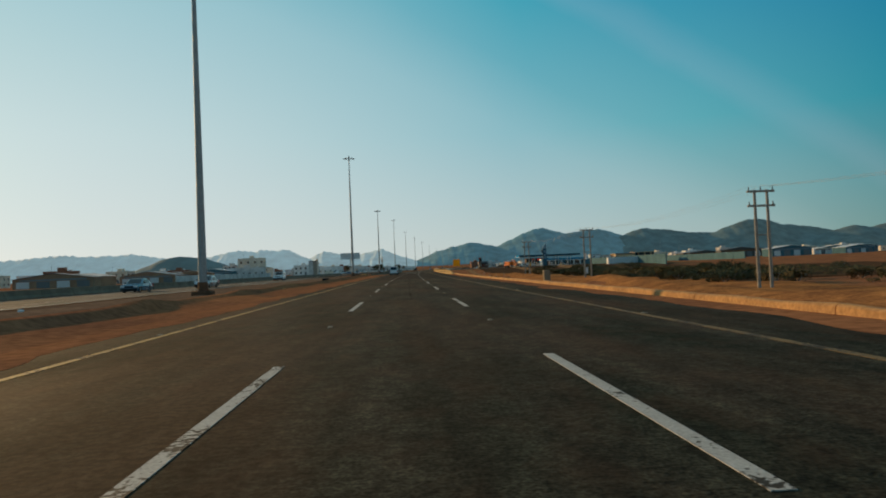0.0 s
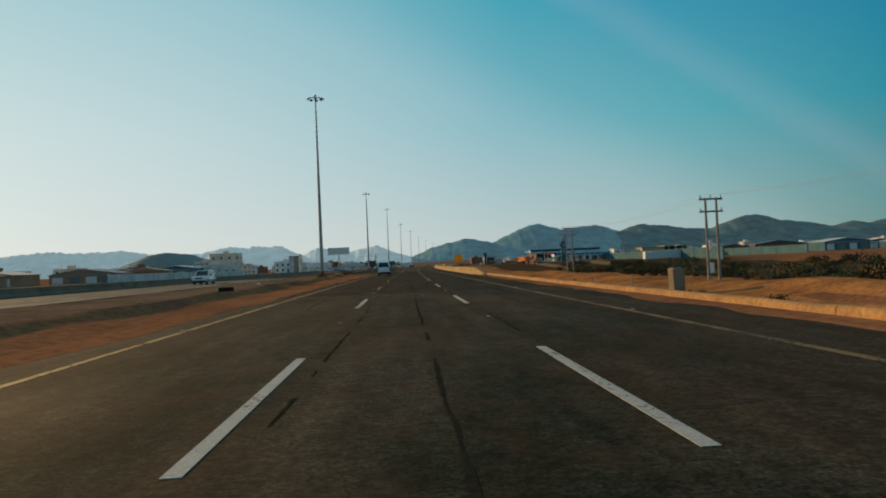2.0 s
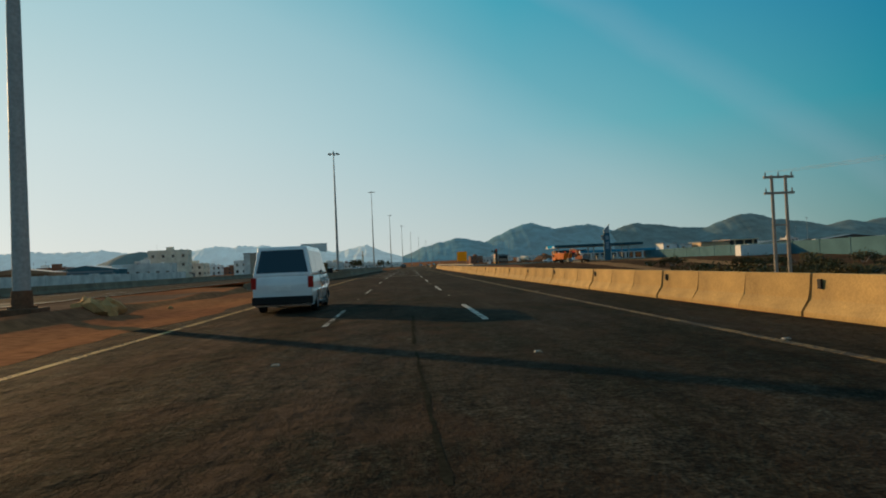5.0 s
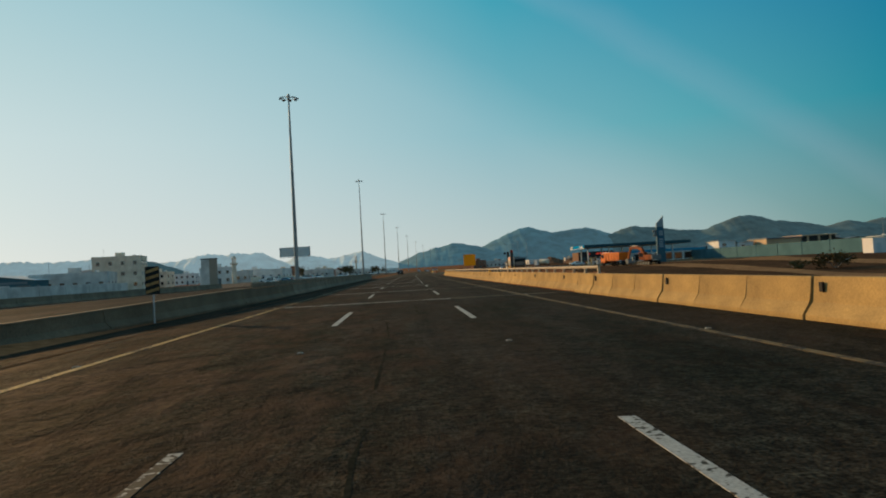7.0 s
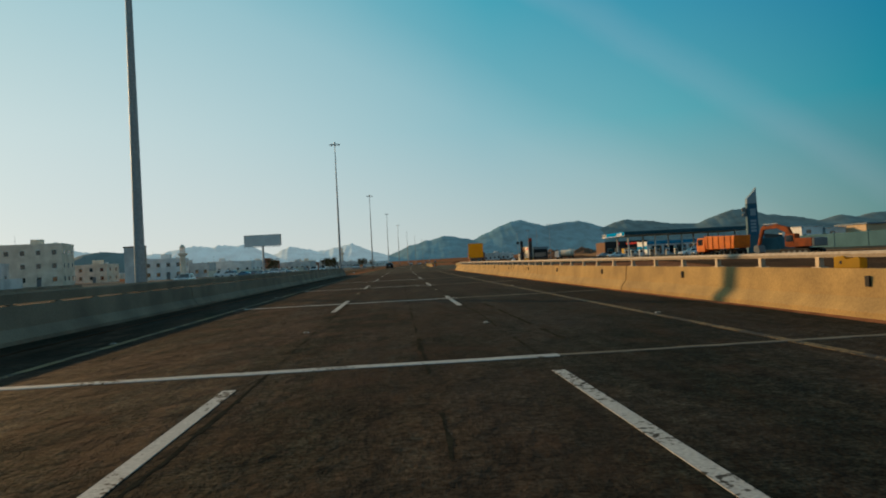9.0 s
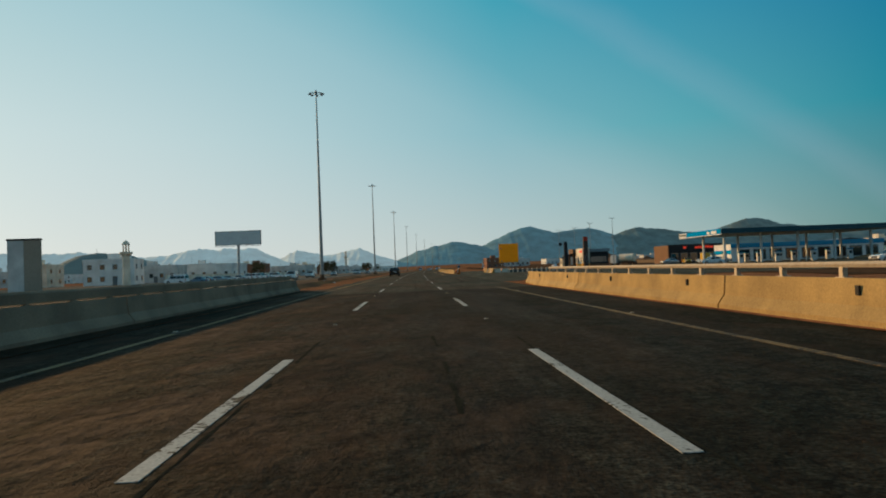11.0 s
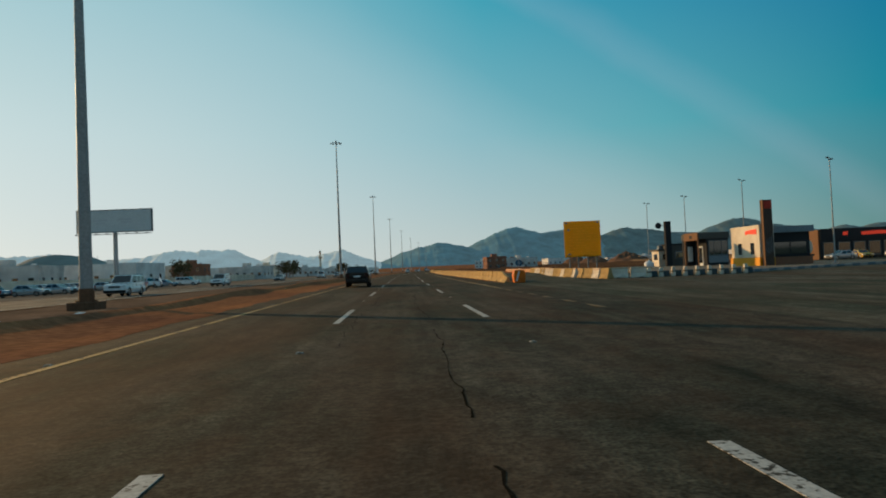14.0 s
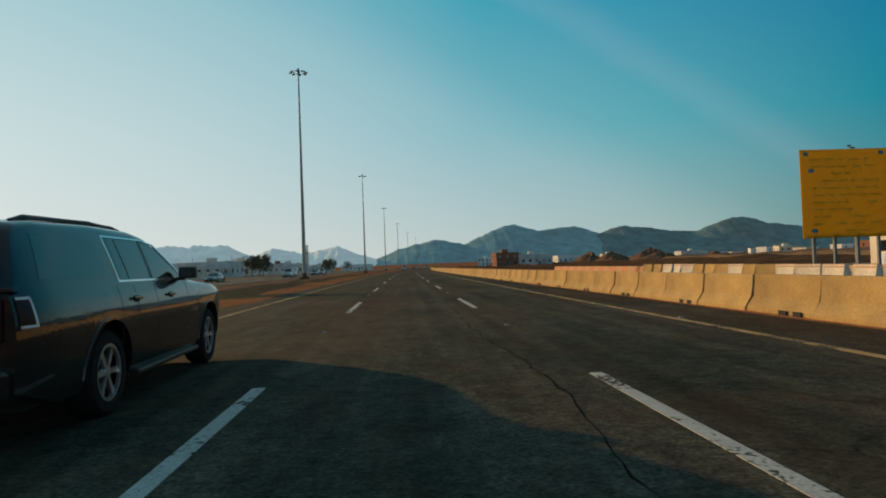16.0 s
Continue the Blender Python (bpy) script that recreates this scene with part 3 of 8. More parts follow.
def sandy_track(s0, s1):
    """A pale vehicle track along the foot of the shoulder, with wheel-worn edges."""
    marks = [12.5, 13.8, 15, 17, 19, 21.5]
    bm = bmesh.new()
    prev = None
    for i in range(round((s1 - s0) / 4) + 1):
        s = s0 + 4 * i
        f = 0.5 + 0.45 * noise.noise(Vector((s * 0.1, 3.0, 0.5)))
        a, c = ground_height(s, 21.5), ground_height(s, 24)
        g, h = ground_height(s, 11.4), ground_height(s, 12.5)
        row = [bm.verts.new(at(s, 11.4 + 1.1 * f, g + (h - g) * f + 0.006))] + [bm.verts.new(at(s, d, ground_height(s, d) + 0.02)) for d in marks] + [bm.verts.new(at(s, 21.5 + 2.5 * f, a + (c - a) * f + 0.006))]
        if prev:
            for j in range(len(row) - 1):
                bm.faces.new((prev[j], prev[j + 1], row[j + 1], row[j]))
        prev = row
    tagged(part("sandy_track", bm, DIRT_TRACK, smooth=True), "pale sandy vehicle track below the shoulder", "track", kind="structure")


sandy_track(-160, 220)

def drape(name, s0, s1, marks, mat, label, seed, ragged=0.0, far=0.0):
    """A sheet of other soil laid on the ground, with wandering edges."""
    bm = bmesh.new()
    prev = None
    n = round((s1 - s0) / 4)
    lift = 0.03 + 0.006 * seed + (0.05 if len(marks) == 2 else 0.0)
    for i in range(n + 1):
        row = []
        for j, d in enumerate(marks):
            s = s0 + 4 * i
            if i in (0, n):
                s += 2 * far * noise.noise(Vector((d * 0.09, seed, 2.5)))
            if j == 0:
                d += ragged * noise.noise(Vector((s * 0.07, seed, 0.5)))
            elif j == len(marks) - 1:
                d += (far or ragged) * noise.fractal(Vector((s * 0.05, seed, 0.5)), 1.0, 2.0, 3)
            row.append(bm.verts.new(at(s, d, ground_height(s, d) + lift)))
        if prev:
            for j in range(len(row) - 1):
                bm.faces.new((prev[j], prev[j + 1], row[j + 1], row[j]))
        prev = row
    tagged(part(name, bm, mat, smooth=True), label, "ground", kind="structure")



drape("field", 486, 1000, [25, 31, 38, 46, 55, 66, 80, 96, 114, 135, 160], DIRT_FIELD, "dark brown graded soil of the building site", 6, 1.0, 12.0)
drape("field_track", 520, 900, [57, 62], DIRT_PALE, "tan wheel track across the site", 7)
drape("field_track", 560, 1000, [98, 107], DIRT_PALE, "tan wheel track across the site", 8)
drape("bank", -60, 232, [17.5, 19.5, 21.5, 23.5, 25, 26.5, 28, 29.5, 31, 32.5, 34, 36, 38.5, 41.5], DIRT_BANK, "orange pushed-up bank of loose dirt", 9, 0.8)
drape("field", 84, 196, [42.5, 45, 50, 56, 63, 72, 84, 98, 130], DIRT_FIELD, "dark brown soil under the scrub", 5, 1.0, 11.0)
drape("field", 196, 340, [27, 30, 34, 38, 43, 48, 54, 60, 68, 78, 90, 105], DIRT_FIELD, "dark brown churned soil of the field", 1, 0.8, 9.0)
drape("field_track", 196, 300, [21.5, 24], DIRT_PALE, "tan wheel track across the field", 2)
drape("field_track", 230, 340, [43.2, 47.8], DIRT_PALE, "tan wheel track across the field", 3)
drape("field_track", 252, 340, [60.4, 67.6], DIRT_PALE, "tan wheel track across the field", 4)

road = part("road", strip(-160, 86, -7.05, 7.45, 0.0, 6.0, 6), ASPHALT)
part("road_sheet", strip(86, 213, -7.05, 7.45, 0.0, 6.0, 6), ASPHALT_ROUGH, road, "ravelled rough asphalt before the bridge")
part("deck_edge", strip(191, 338, -8.4, -7.05, 0.012, 6.0, 2), ASPHALT_DECK, road, "dusty asphalt edge under the parapet")
part("bridge_deck", strip(213, 326, -7.05, 7.45, 0.0, 6.0, 6), ASPHALT_DECK, road, "darker worn asphalt of the bridge")
part("road_sheet", strip(326, 1500, -7.05, 7.45, 0.0, 6.0, 6), ASPHALT_FAR, road)
tagged(road, "worn dark asphalt highway carriageway with three lanes", "road", kind="structure")
road_opposite = part("road_opposite", strip(-160, 176, -33.5, -20.6, 0.0, 8.0, 2), ASPHALT_OLD)
part("bridge_deck", strip(176, 336, -33.5, -20.6, 0.0, 8.0, 2), ASPHALT_GREY, road_opposite, "dark grey asphalt of the bridge")
part("deck_gap", strip(192, 336, -20.6, -11.2, 0.45, 8.0, 2), ASPHALT_GREY, road_opposite, "dusty grey slab between the carriageways")
part("road_sheet", strip(336, 1500, -33.5, -20.6, 0.0, 8.0, 2), ASPHALT_OLD, road_opposite)
tagged(road_opposite, "pale worn asphalt carriageway beyond the dirt median", "road", kind="structure")
yard = part("forecourt", strip(343, 480, 7.45, 120, -0.012, 6.0, 10), ASPHALT_YARD)
part("dusty_patch", strip(392, 412, 14.5, 34, -0.006, 2.0, 8), ASPHALT_DUSTY, yard, "dust-covered asphalt before the bollards")
part("forecourt_sheet", strip(480, 528, 60, 120, -0.012, 6.0, 8), ASPHALT_YARD, yard)
tagged(yard, "dark asphalt turn-off and petrol station forecourt", "pavement", kind="structure")

# painted lines
LANE = 3.64
dash_mesh = mesh_of("lane_dash", box(-0.073, 0.073, -2.91, 2.91, 0.0, 0.006), PAINT_WHITE)
DASH_END = 9.12  # far end of one dash
dash_thin = mesh_of("lane_dash", box(-0.055, 0.055, -2.85, 2.7, 0.0, 0.005), PAINT_GONE)
n0 = math.floor((-40 - DASH_END) / 18)
for i in range(n0, n0 + 46):
    for side in (-1, 1):
        gone = side < 0 and 92 < DASH_END + 18 * i < 200
        part("lane_dash", dash_thin if gone else dash_mesh, None, road, m=road_pose(DASH_END + 18 * i - 2.91, side * LANE / 2, 0.001))
for d0, spans in ((-5.43, ((-160, 212), (336, 1400))), (5.25, ((404, 1400),))):
    for a, c in spans:
        part("edge_line", along([(-0.075, 0.001), (0.075, 0.001), (0.075, 0.006), (-0.075, 0.006)], a, c, d0, 8.0), PAINT_YELLOW, road)
for a, c, d0 in ((212, 336, -5.43), (-160, 328, 5.25)):
    part("edge_line", along([(-0.075, 0.001), (0.075, 0.001), (0.075, 0.006), (-0.075, 0.006)], a, c, d0, 8.0), PAINT_FADED, road)
for i in range(7):
    part("edge_dash", along([(-0.075, 0.001), (0.075, 0.001), (0.075, 0.006), (-0.075, 0.006)], 382.9 + 3.12 * i, 384.5 + 3.12 * i, 5.2, 3.0), PAINT_FADED, road)
for s, d, turn, long in ((394.4, 23.9, -8, 0.85), (380.2, 15.5, -24, 0.7), (377.1, 15.3, 12, 0.65), (374.9, 15.2, -20, 0.75), (371.8, 14.7, -10, 0.7)):
    part("yard_mark", box(-0.09, 0.09, -long, long, 0.0, 0.006), PAINT_WHITE, yard, m=road_pose(s, d, -0.009, turn))
SEAM_FORM = [(-0.05, 0.0), (0.05, 0.0), (0.05, 0.005), (-0.05, 0.005)]
part("tar_seam", along(SEAM_FORM, 344, 371, lambda s: 4.6 + 0.033 * (s - 352) + 0.05 * math.sin(s), 1.5), SEAM, road)
part("tar_seam", along(SEAM_FORM, 360.5, 373.2, lambda s: 11.3 - 0.815 * (s - 367.7) + 0.06 * math.sin(2 * s), 1.0), SEAM, yard)
for i, s in enumerate((213.7, 229.1, 244.3, 259.3, 274.4, 289.6)):
    random.seed(i)
    for x0, x1, half in ((-5.2, 2.1, 0.10), (2.1, 7.3, 0.045)):
        bm = bmesh.new()
        prev = None
        for k in range(25):
            x = x0 + (x1 - x0) * k / 24
            wob = random.uniform(-0.02, 0.02)
            row = [bm.verts.new(at(s + wob + e, x, 0.008)) for e in (-half, half)] + [bm.verts.new(at(s + wob + e, x, 0.001)) for e in (half + 0.02, -half - 0.02)]
            if prev:
                for q in range(4):
                    bm.faces.new((prev[q], row[q], row[(q + 1) % 4], prev[(q + 1) % 4]))
            prev = row
        part("bridge_joint", bm, PAINT_WHITE if half > 0.05 else CONCRETE_GREY, road, "pale bridge expansion joint strip")
for d0 in (-24.6, -29.2):
    for i in range(34):
        part("lane_dash", dash_mesh, None, road_opposite, m=road_pose(-60 + 18 * i, d0, 0.001))
for d0 in (-21.4, -32.6):
    part("edge_line", along([(-0.075, 0.001), (0.075, 0.001), (0.075, 0.006), (-0.075, 0.006)], -160, 1200, d0, 10.0), PAINT_WHITE, road_opposite)


def crack(s0, s1, d, width, wander, seed, seam=True):
    random.seed(seed)
    bm = bmesh.new()
    if seam:
        width, wander = width * 3.4, wander * 0.55
    s, x, prev = s0, d, None
    while s < s1:
        if random.random() < (0.06 if seam else 0.025):
            s, prev = s + random.uniform(0.4, 2.2), None
        w = width * (random.uniform(0.2, 1.0) if seam else random.uniform(0.12, 1.0))
        row = [bm.verts.new(at(s, x - w, 0.003)), bm.verts.new(at(s, x + w, 0.003))]
        if prev:
            bm.faces.new((prev[0], prev[1], row[1], row[0]))
        prev = row
        s += random.uniform(0.12, 0.4)
        x += random.uniform(-1, 1) * wander * 0.62 + (d - x) * 0.04
    part("crack", bm, SEAM if seam else CRACK, road, "dark filled crack in the asphalt")


crack(28, 150, 0.15, 0.013, 0.045, 1)
crack(62, 140, 1.93, 0.013, 0.030, 2)
crack(50, 96, -1.44, 0.011, 0.040, 3)
crack(76, 118, -3.55, 0.016, 0.060, 11)
crack(150, 205, -0.4, 0.008, 0.056, 4)
crack(205, 300, 0.42, 0.013, 0.045, 5)
crack(228, 300, -1.62, 0.010, 0.040, 6)
crack(240, 300, 1.91, 0.009, 0.035, 12)
crack(318, 402, 0.34, 0.017, 0.060, 7, False)
crack(376, 398, -1.3, 0.014, 0.096, 8, False)
crack(395, 440, 1.2, 0.013, 0.072, 9, False)
crack(246, 262, 2.6, 0.017, 0.040, 10)


# ---- barriers ----
JERSEY = [(-0.08, 0.81), (0.08, 0.81), (0.13, 0.33), (0.30, 0.10), (0.30, 0.0), (-0.30, 0.0), (-0.30, 0.10), (-0.13, 0.33)]


def jersey_mesh(length, mat, name="barrier_segment"):
    bm = prism([(x, z) for x, z in JERSEY], -length / 2, length / 2, "y", 0.018)
    return mesh_of(name, bm, mat)


SEG = 2.45
seg_mesh = jersey_mesh(SEG - 0.035, CONCRETE)
barrier_right = thing("barrier", "sunlit pale precast concrete traffic barrier along the shoulder", "barrier", kind="structure")
slot_mesh = mesh_of("reflector", box(-0.02, 0.02, -0.055, 0.055, -0.09, 0.09, 0.008), BLACK)
for i in range(3, 36):
    s = 126.0 + SEG * i
    part("barrier_segment", seg_mesh, None, barrier_right, m=road_pose(s, 7.75 + 0.015 * math.sin(i * 2.1), 0, 0.25 * math.sin(i * 1.7)))
    if i % 3 == 1:
        part("reflector", slot_mesh, None, barrier_right, "small dark reflector plate", m=road_pose(s + 0.9, 7.75 - 0.125, 0.62))
# sloped end that the barrier rises from
bm = bmesh.new()
rows = []
for k in range(9):
    f = k / 8
    rows.append([bm.verts.new(at(125.3 + 6.79 * f, 8.3 - 0.55 * f + x, min(z, 0.10 + 0.71 * f) if z > 0.1 else z)) for x, z in JERSEY])
for a, c in zip(rows, rows[1:]):
    for j in range(8):
        bm.faces.new((a[j], a[(j + 1) % 8], c[(j + 1) % 8], c[j]))
bm.faces.new(rows[0][::-1])
bm.faces.new(rows[-1])
part("sloped_end", bm, CONCRETE, barrier_right)


def parapet(s0, s1, d, face, mat, label, seg=15.1, rail=None, marks=True, rail_mat=None, deep=0.0, fade=None):
    """A cast bridge parapet in long pours, with joints, small dark plates and a steel rail on posts behind it."""
    ob = thing("bridge_parapet", label, "parapet", kind="structure")
    where = d if callable(d) else (lambda s: d)
    n = max(1, round((s1 - s0) / seg))
    step = (s1 - s0) / n
    for i in range(n):
        a = s0 + step * i
        # pours of the median parapet before s 222 are a darker brown
        part("parapet_pour", along(JERSEY, a + 0.04, a + step - 0.04, d, 5.0, fade=fade), CONCRETE_BROWN if face > 0 and a < 222 else mat, ob)
    if marks:
        k = 0
        while s0 + 3.2 + 7.45 * k < s1 - 1:
            part("reflector", slot_mesh, None, ob, "small dark reflector plate", m=road_pose(s0 + 3.2 + 7.45 * k, where(s0 + 3.2 + 7.45 * k) + face * 0.125, 0.6))
            k += 1
    if rail:
        a, c = rail
        side = -face * 0.02
        part("rail", along([(-0.045, 1.0 - deep), (0.045, 1.0 - deep), (0.06, 1.06), (0.03, 1.11), (-0.03, 1.11), (-0.06, 1.06)], a, c, lambda s: where(s) + side, 4.0), rail_mat or RAIL, ob, "dull steel hand rail")
        k = 0
        while a + 2.05 * k <= c:
            pb = box(-0.05, 0.05, -0.06, 0.06, 0.80, 1.01, 0.01)
            box(-0.08, 0.08, -0.14, 0.14, 0.80, 0.825, 0.0, pb)
            part("rail_post", pb, rail_mat or RAIL, ob, m=road_pose(a + 2.05 * k, where(a + 2.05 * k) + side))
            k += 1
    return ob


def flare(s):
    return 8.0 + 2.55 * (max(s - 330.5, 0) / 14.3) ** 1.6


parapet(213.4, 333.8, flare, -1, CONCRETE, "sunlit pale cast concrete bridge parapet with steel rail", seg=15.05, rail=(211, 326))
# wall and rail on the shaded side use the darker grey copy
parapet(176.0, 336.0, lambda s: -8.2 - 1.85 * (1 - ease((s - 186) / 44)), 1, CONCRETE_GREY, "concrete bridge parapet beside the median, coloured grey for its shaded face", rail=(222, 334), rail_mat=CONCRETE_GREY, deep=0.155, fade=lambda s: 0.66 + 0.34 * ease((s - 196) / 26), marks=False)
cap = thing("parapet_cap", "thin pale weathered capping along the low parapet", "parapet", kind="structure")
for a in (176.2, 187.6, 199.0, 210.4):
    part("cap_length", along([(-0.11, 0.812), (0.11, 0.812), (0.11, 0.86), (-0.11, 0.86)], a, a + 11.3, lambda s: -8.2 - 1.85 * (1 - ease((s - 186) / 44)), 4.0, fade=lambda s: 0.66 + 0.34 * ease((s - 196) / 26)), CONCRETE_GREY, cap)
yellow_box = thing("plastic_block", "yellow plastic block lying on the parapet", "plastic block", road_pose(247.0, 8.0, 0.812))
part("block_body", prism([(-0.35, 0), (0.35, 0), (0.35, 0.2), (0.1, 0.22), (0.02, 0.14), (-0.28, 0.2), (-0.35, 0.16)], -0.07, 0.07, "x", 0.015), SIGN_YELLOW, yellow_box)
part("block_hole", box(-0.075, 0.075, 0.12, 0.18, 0.07, 0.13), BLACK, yellow_box)
for i, (s, w) in enumerate(((276.6, 1.7), (281.5, 1.2))):
    ob = part("cable", tube([at(s + w * k / 8, 8.0 - 0.085 - 0.035 * (1 - (k / 4 - 1) ** 2), 0.84 - 0.42 * (1 - (k / 4 - 1) ** 2)) for k in range(9)], 0.012, 5), BLACK)
    tagged(ob, "thin dark cable hanging over the parapet", "cable", "loose cables")
# ends of the parapets
ending = thing("parapet_end", "tapered end of the sunlit concrete parapet", "parapet", kind="structure")
for k in range(5):
    a = 333.8 + 2.4 * k
    part("barrier_segment", along(JERSEY, a, min(a + 2.385, 344.8), flare, 0.6, fade=lambda s: 1.0 - 0.88 * min(max((s - 338.6) / 6.2, 0), 1)), CONCRETE, ending)
    if k % 2:
        part("drain_hole", box(-0.02, 0.02, -0.16, 0.16, -0.05, 0.06, 0.005), BLACK, ending, "dark drain hole at the foot", m=road_pose(a - 0.4, flare(a - 0.4) - 0.30, 0.06, -12))
    part("lifting_slot", box(-0.015, 0.015, -0.05, 0.05, -0.08, 0.08, 0.005), BLACK, ending, "dark lifting slot", m=road_pose(a + 0.03, flare(a) - 0.112, 0.60, -12)) if k < 4 else None


def sand_drift(s0, s1, inner, outer, seed, label):
    """Sand blown over the edge of the asphalt, with a ragged inner edge."""
    bm = bmesh.new()
    prev = None
    n = round((s1 - s0) / 0.8)
    for k in range(n + 1):
        s = s0 + (s1 - s0) * k / n
        inner_at, outer_at = (inner(s), outer(s)) if callable(inner) else (inner, outer)
        r = inner_at + (outer_at - inner_at) * (0.5 * noise.fractal(Vector((s * 0.16, seed, 0)), 1.0, 2.2, 5) + 0.15)
        row = [bm.verts.new(at(s, r, 0.004)), bm.verts.new(at(s, (r + outer_at) / 2, 0.02)), bm.verts.new(at(s, outer_at, 0.0))]
        if prev:
            for a in range(2):
                bm.faces.new((prev[a], prev[a + 1], row[a + 1], row[a]))
        prev = row
    tagged(part("sand_drift", bm, DIRT, smooth=True), label, "sand", kind="structure")


sand_drift(-120, 192, -6.1, -7.5, 1, "red sand drifted over the median edge of the asphalt")
sand_drift(336, 900, -6.45, -7.5, 2, "red sand drifted over the median edge of the asphalt")
sand_drift(-120, 122, 7.0, 8.4, 3, "orange sand drifted against the shoulder kerb")
sand_drift(124, 330, 7.42, 7.72, 4, "sand gathered at the foot of the barrier")
sand_drift(330, 346.5, lambda s: flare(s) - 0.5 - 0.06 * max(s - 336, 0), lambda s: flare(s) - 0.2 + 0.25 * max(s - 345.2, 0), 5, "sand gathered round the parapet end")
sand_drift(416, 620, 7.1, 7.4, 6, "sand gathered at the foot of the barrier")

# low sand-covered kerb wall before the barrier
KERB = [(-0.14, 0.0), (-0.12, 0.14), (-0.06, 0.185), (0.10, 0.19), (0.16, 0.15), (0.5, 0.08), (0.9, -0.03)]
for i in range(25):
    a = -40 + 6.6 * i
    ob = part("kerb_block", along(KERB, a, a + 6.57, lambda s: 8.35 + 0.12 * math.sin(s * 0.06), 1.1, fade=lambda s: 1.0 + 0.25 * noise.noise(Vector((s * 0.5, 1, 2)))), CONCRETE_DUSTY)
    tagged(ob, "low concrete kerb half buried in orange sand", "kerb", "kerb blocks along the shoulder")

# the barrier that begins again at the nose of the turn-off
nose = thing("barrier", "sunlit pale concrete barrier starting at the turn-off", "barrier", kind="structure")
foot_mesh = mesh_of("drain_hole", box(-0.012, 0.012, -0.14, 0.14, -0.05, 0.05, 0.004), BLACK)
for i in range(90):
    s = 419.3 + SEG * i
    part("barrier_segment", seg_mesh, None, nose, m=road_pose(s, 7.55 + 0.02 * math.sin(i * 1.9), 0, 0.3 * math.sin(i * 2.3)))
    if i % 2 == 0 and i < 30:
        part("drain_hole", foot_mesh, None, nose, "dark drain hole at the foot", m=road_pose(s - 0.75, 7.55 - 0.306, 0.06))
        part("drain_hole", foot_mesh, None, nose, m=road_pose(s - 0.25, 7.55 - 0.306, 0.06))
part("barrier_run", along(JERSEY, 419.3 + SEG * 90, 1450, 7.55, 12.0), CONCRETE, nose)
part("sloped_end", along(JERSEY, 414.7, 418.0, 7.55, 0.4, fade=lambda s: 0.5 + 0.5 * ease((s - 414.7) / 3.3)), CONCRETE, nose)

# ---- road studs ----
STUD = material("dirty_ceramic", (0.38, 0.36, 0.32), 0.5, vary=0.3, fine=60, coarse=12, bump=0.05, second=(0.12, 0.11, 0.09), patch=0.6)
stud = thing("road_stud", "small pale ceramic road stud between the lane dashes", "road stud", group="road studs")
bm = bmesh.new()
lo = [bm.verts.new((0.055 * x, 0.055 * y, 0.0)) for x, y in ((-1, -1), (1, -1), (1, 1), (-1, 1))]
hi = [bm.verts.new((0.04 * x, 0.022 * y, 0.02)) for x, y in ((-1, -1), (1, -1), (1, 1), (-1, 1))]
bm.faces.new(lo[::-1])
bm.faces.new(hi)
for k in range(4):
    bm.faces.new((lo[k], lo[(k + 1) % 4], hi[(k + 1) % 4], hi[k]))
part("stud_body", bm, STUD, stud)
part("stud_lens", box(-0.035, 0.035, -0.046, -0.038, 0.005, 0.015), PAINT_YELLOW, stud, "amber reflecting lens")
stud.matrix_world = road_pose(DASH_END - 11.7, -LANE / 2, 0.001)
for i in range(-2, 27):
    for d0 in (-LANE / 2, LANE / 2, 5.42, -5.58):
        s = DASH_END - 11.7 + 18 * i
        if (i or d0 != -LANE / 2) and not (d0 > 5 and 346 < s < 400):
            copy_thing(stud, road_pose(s, d0, 0.001))


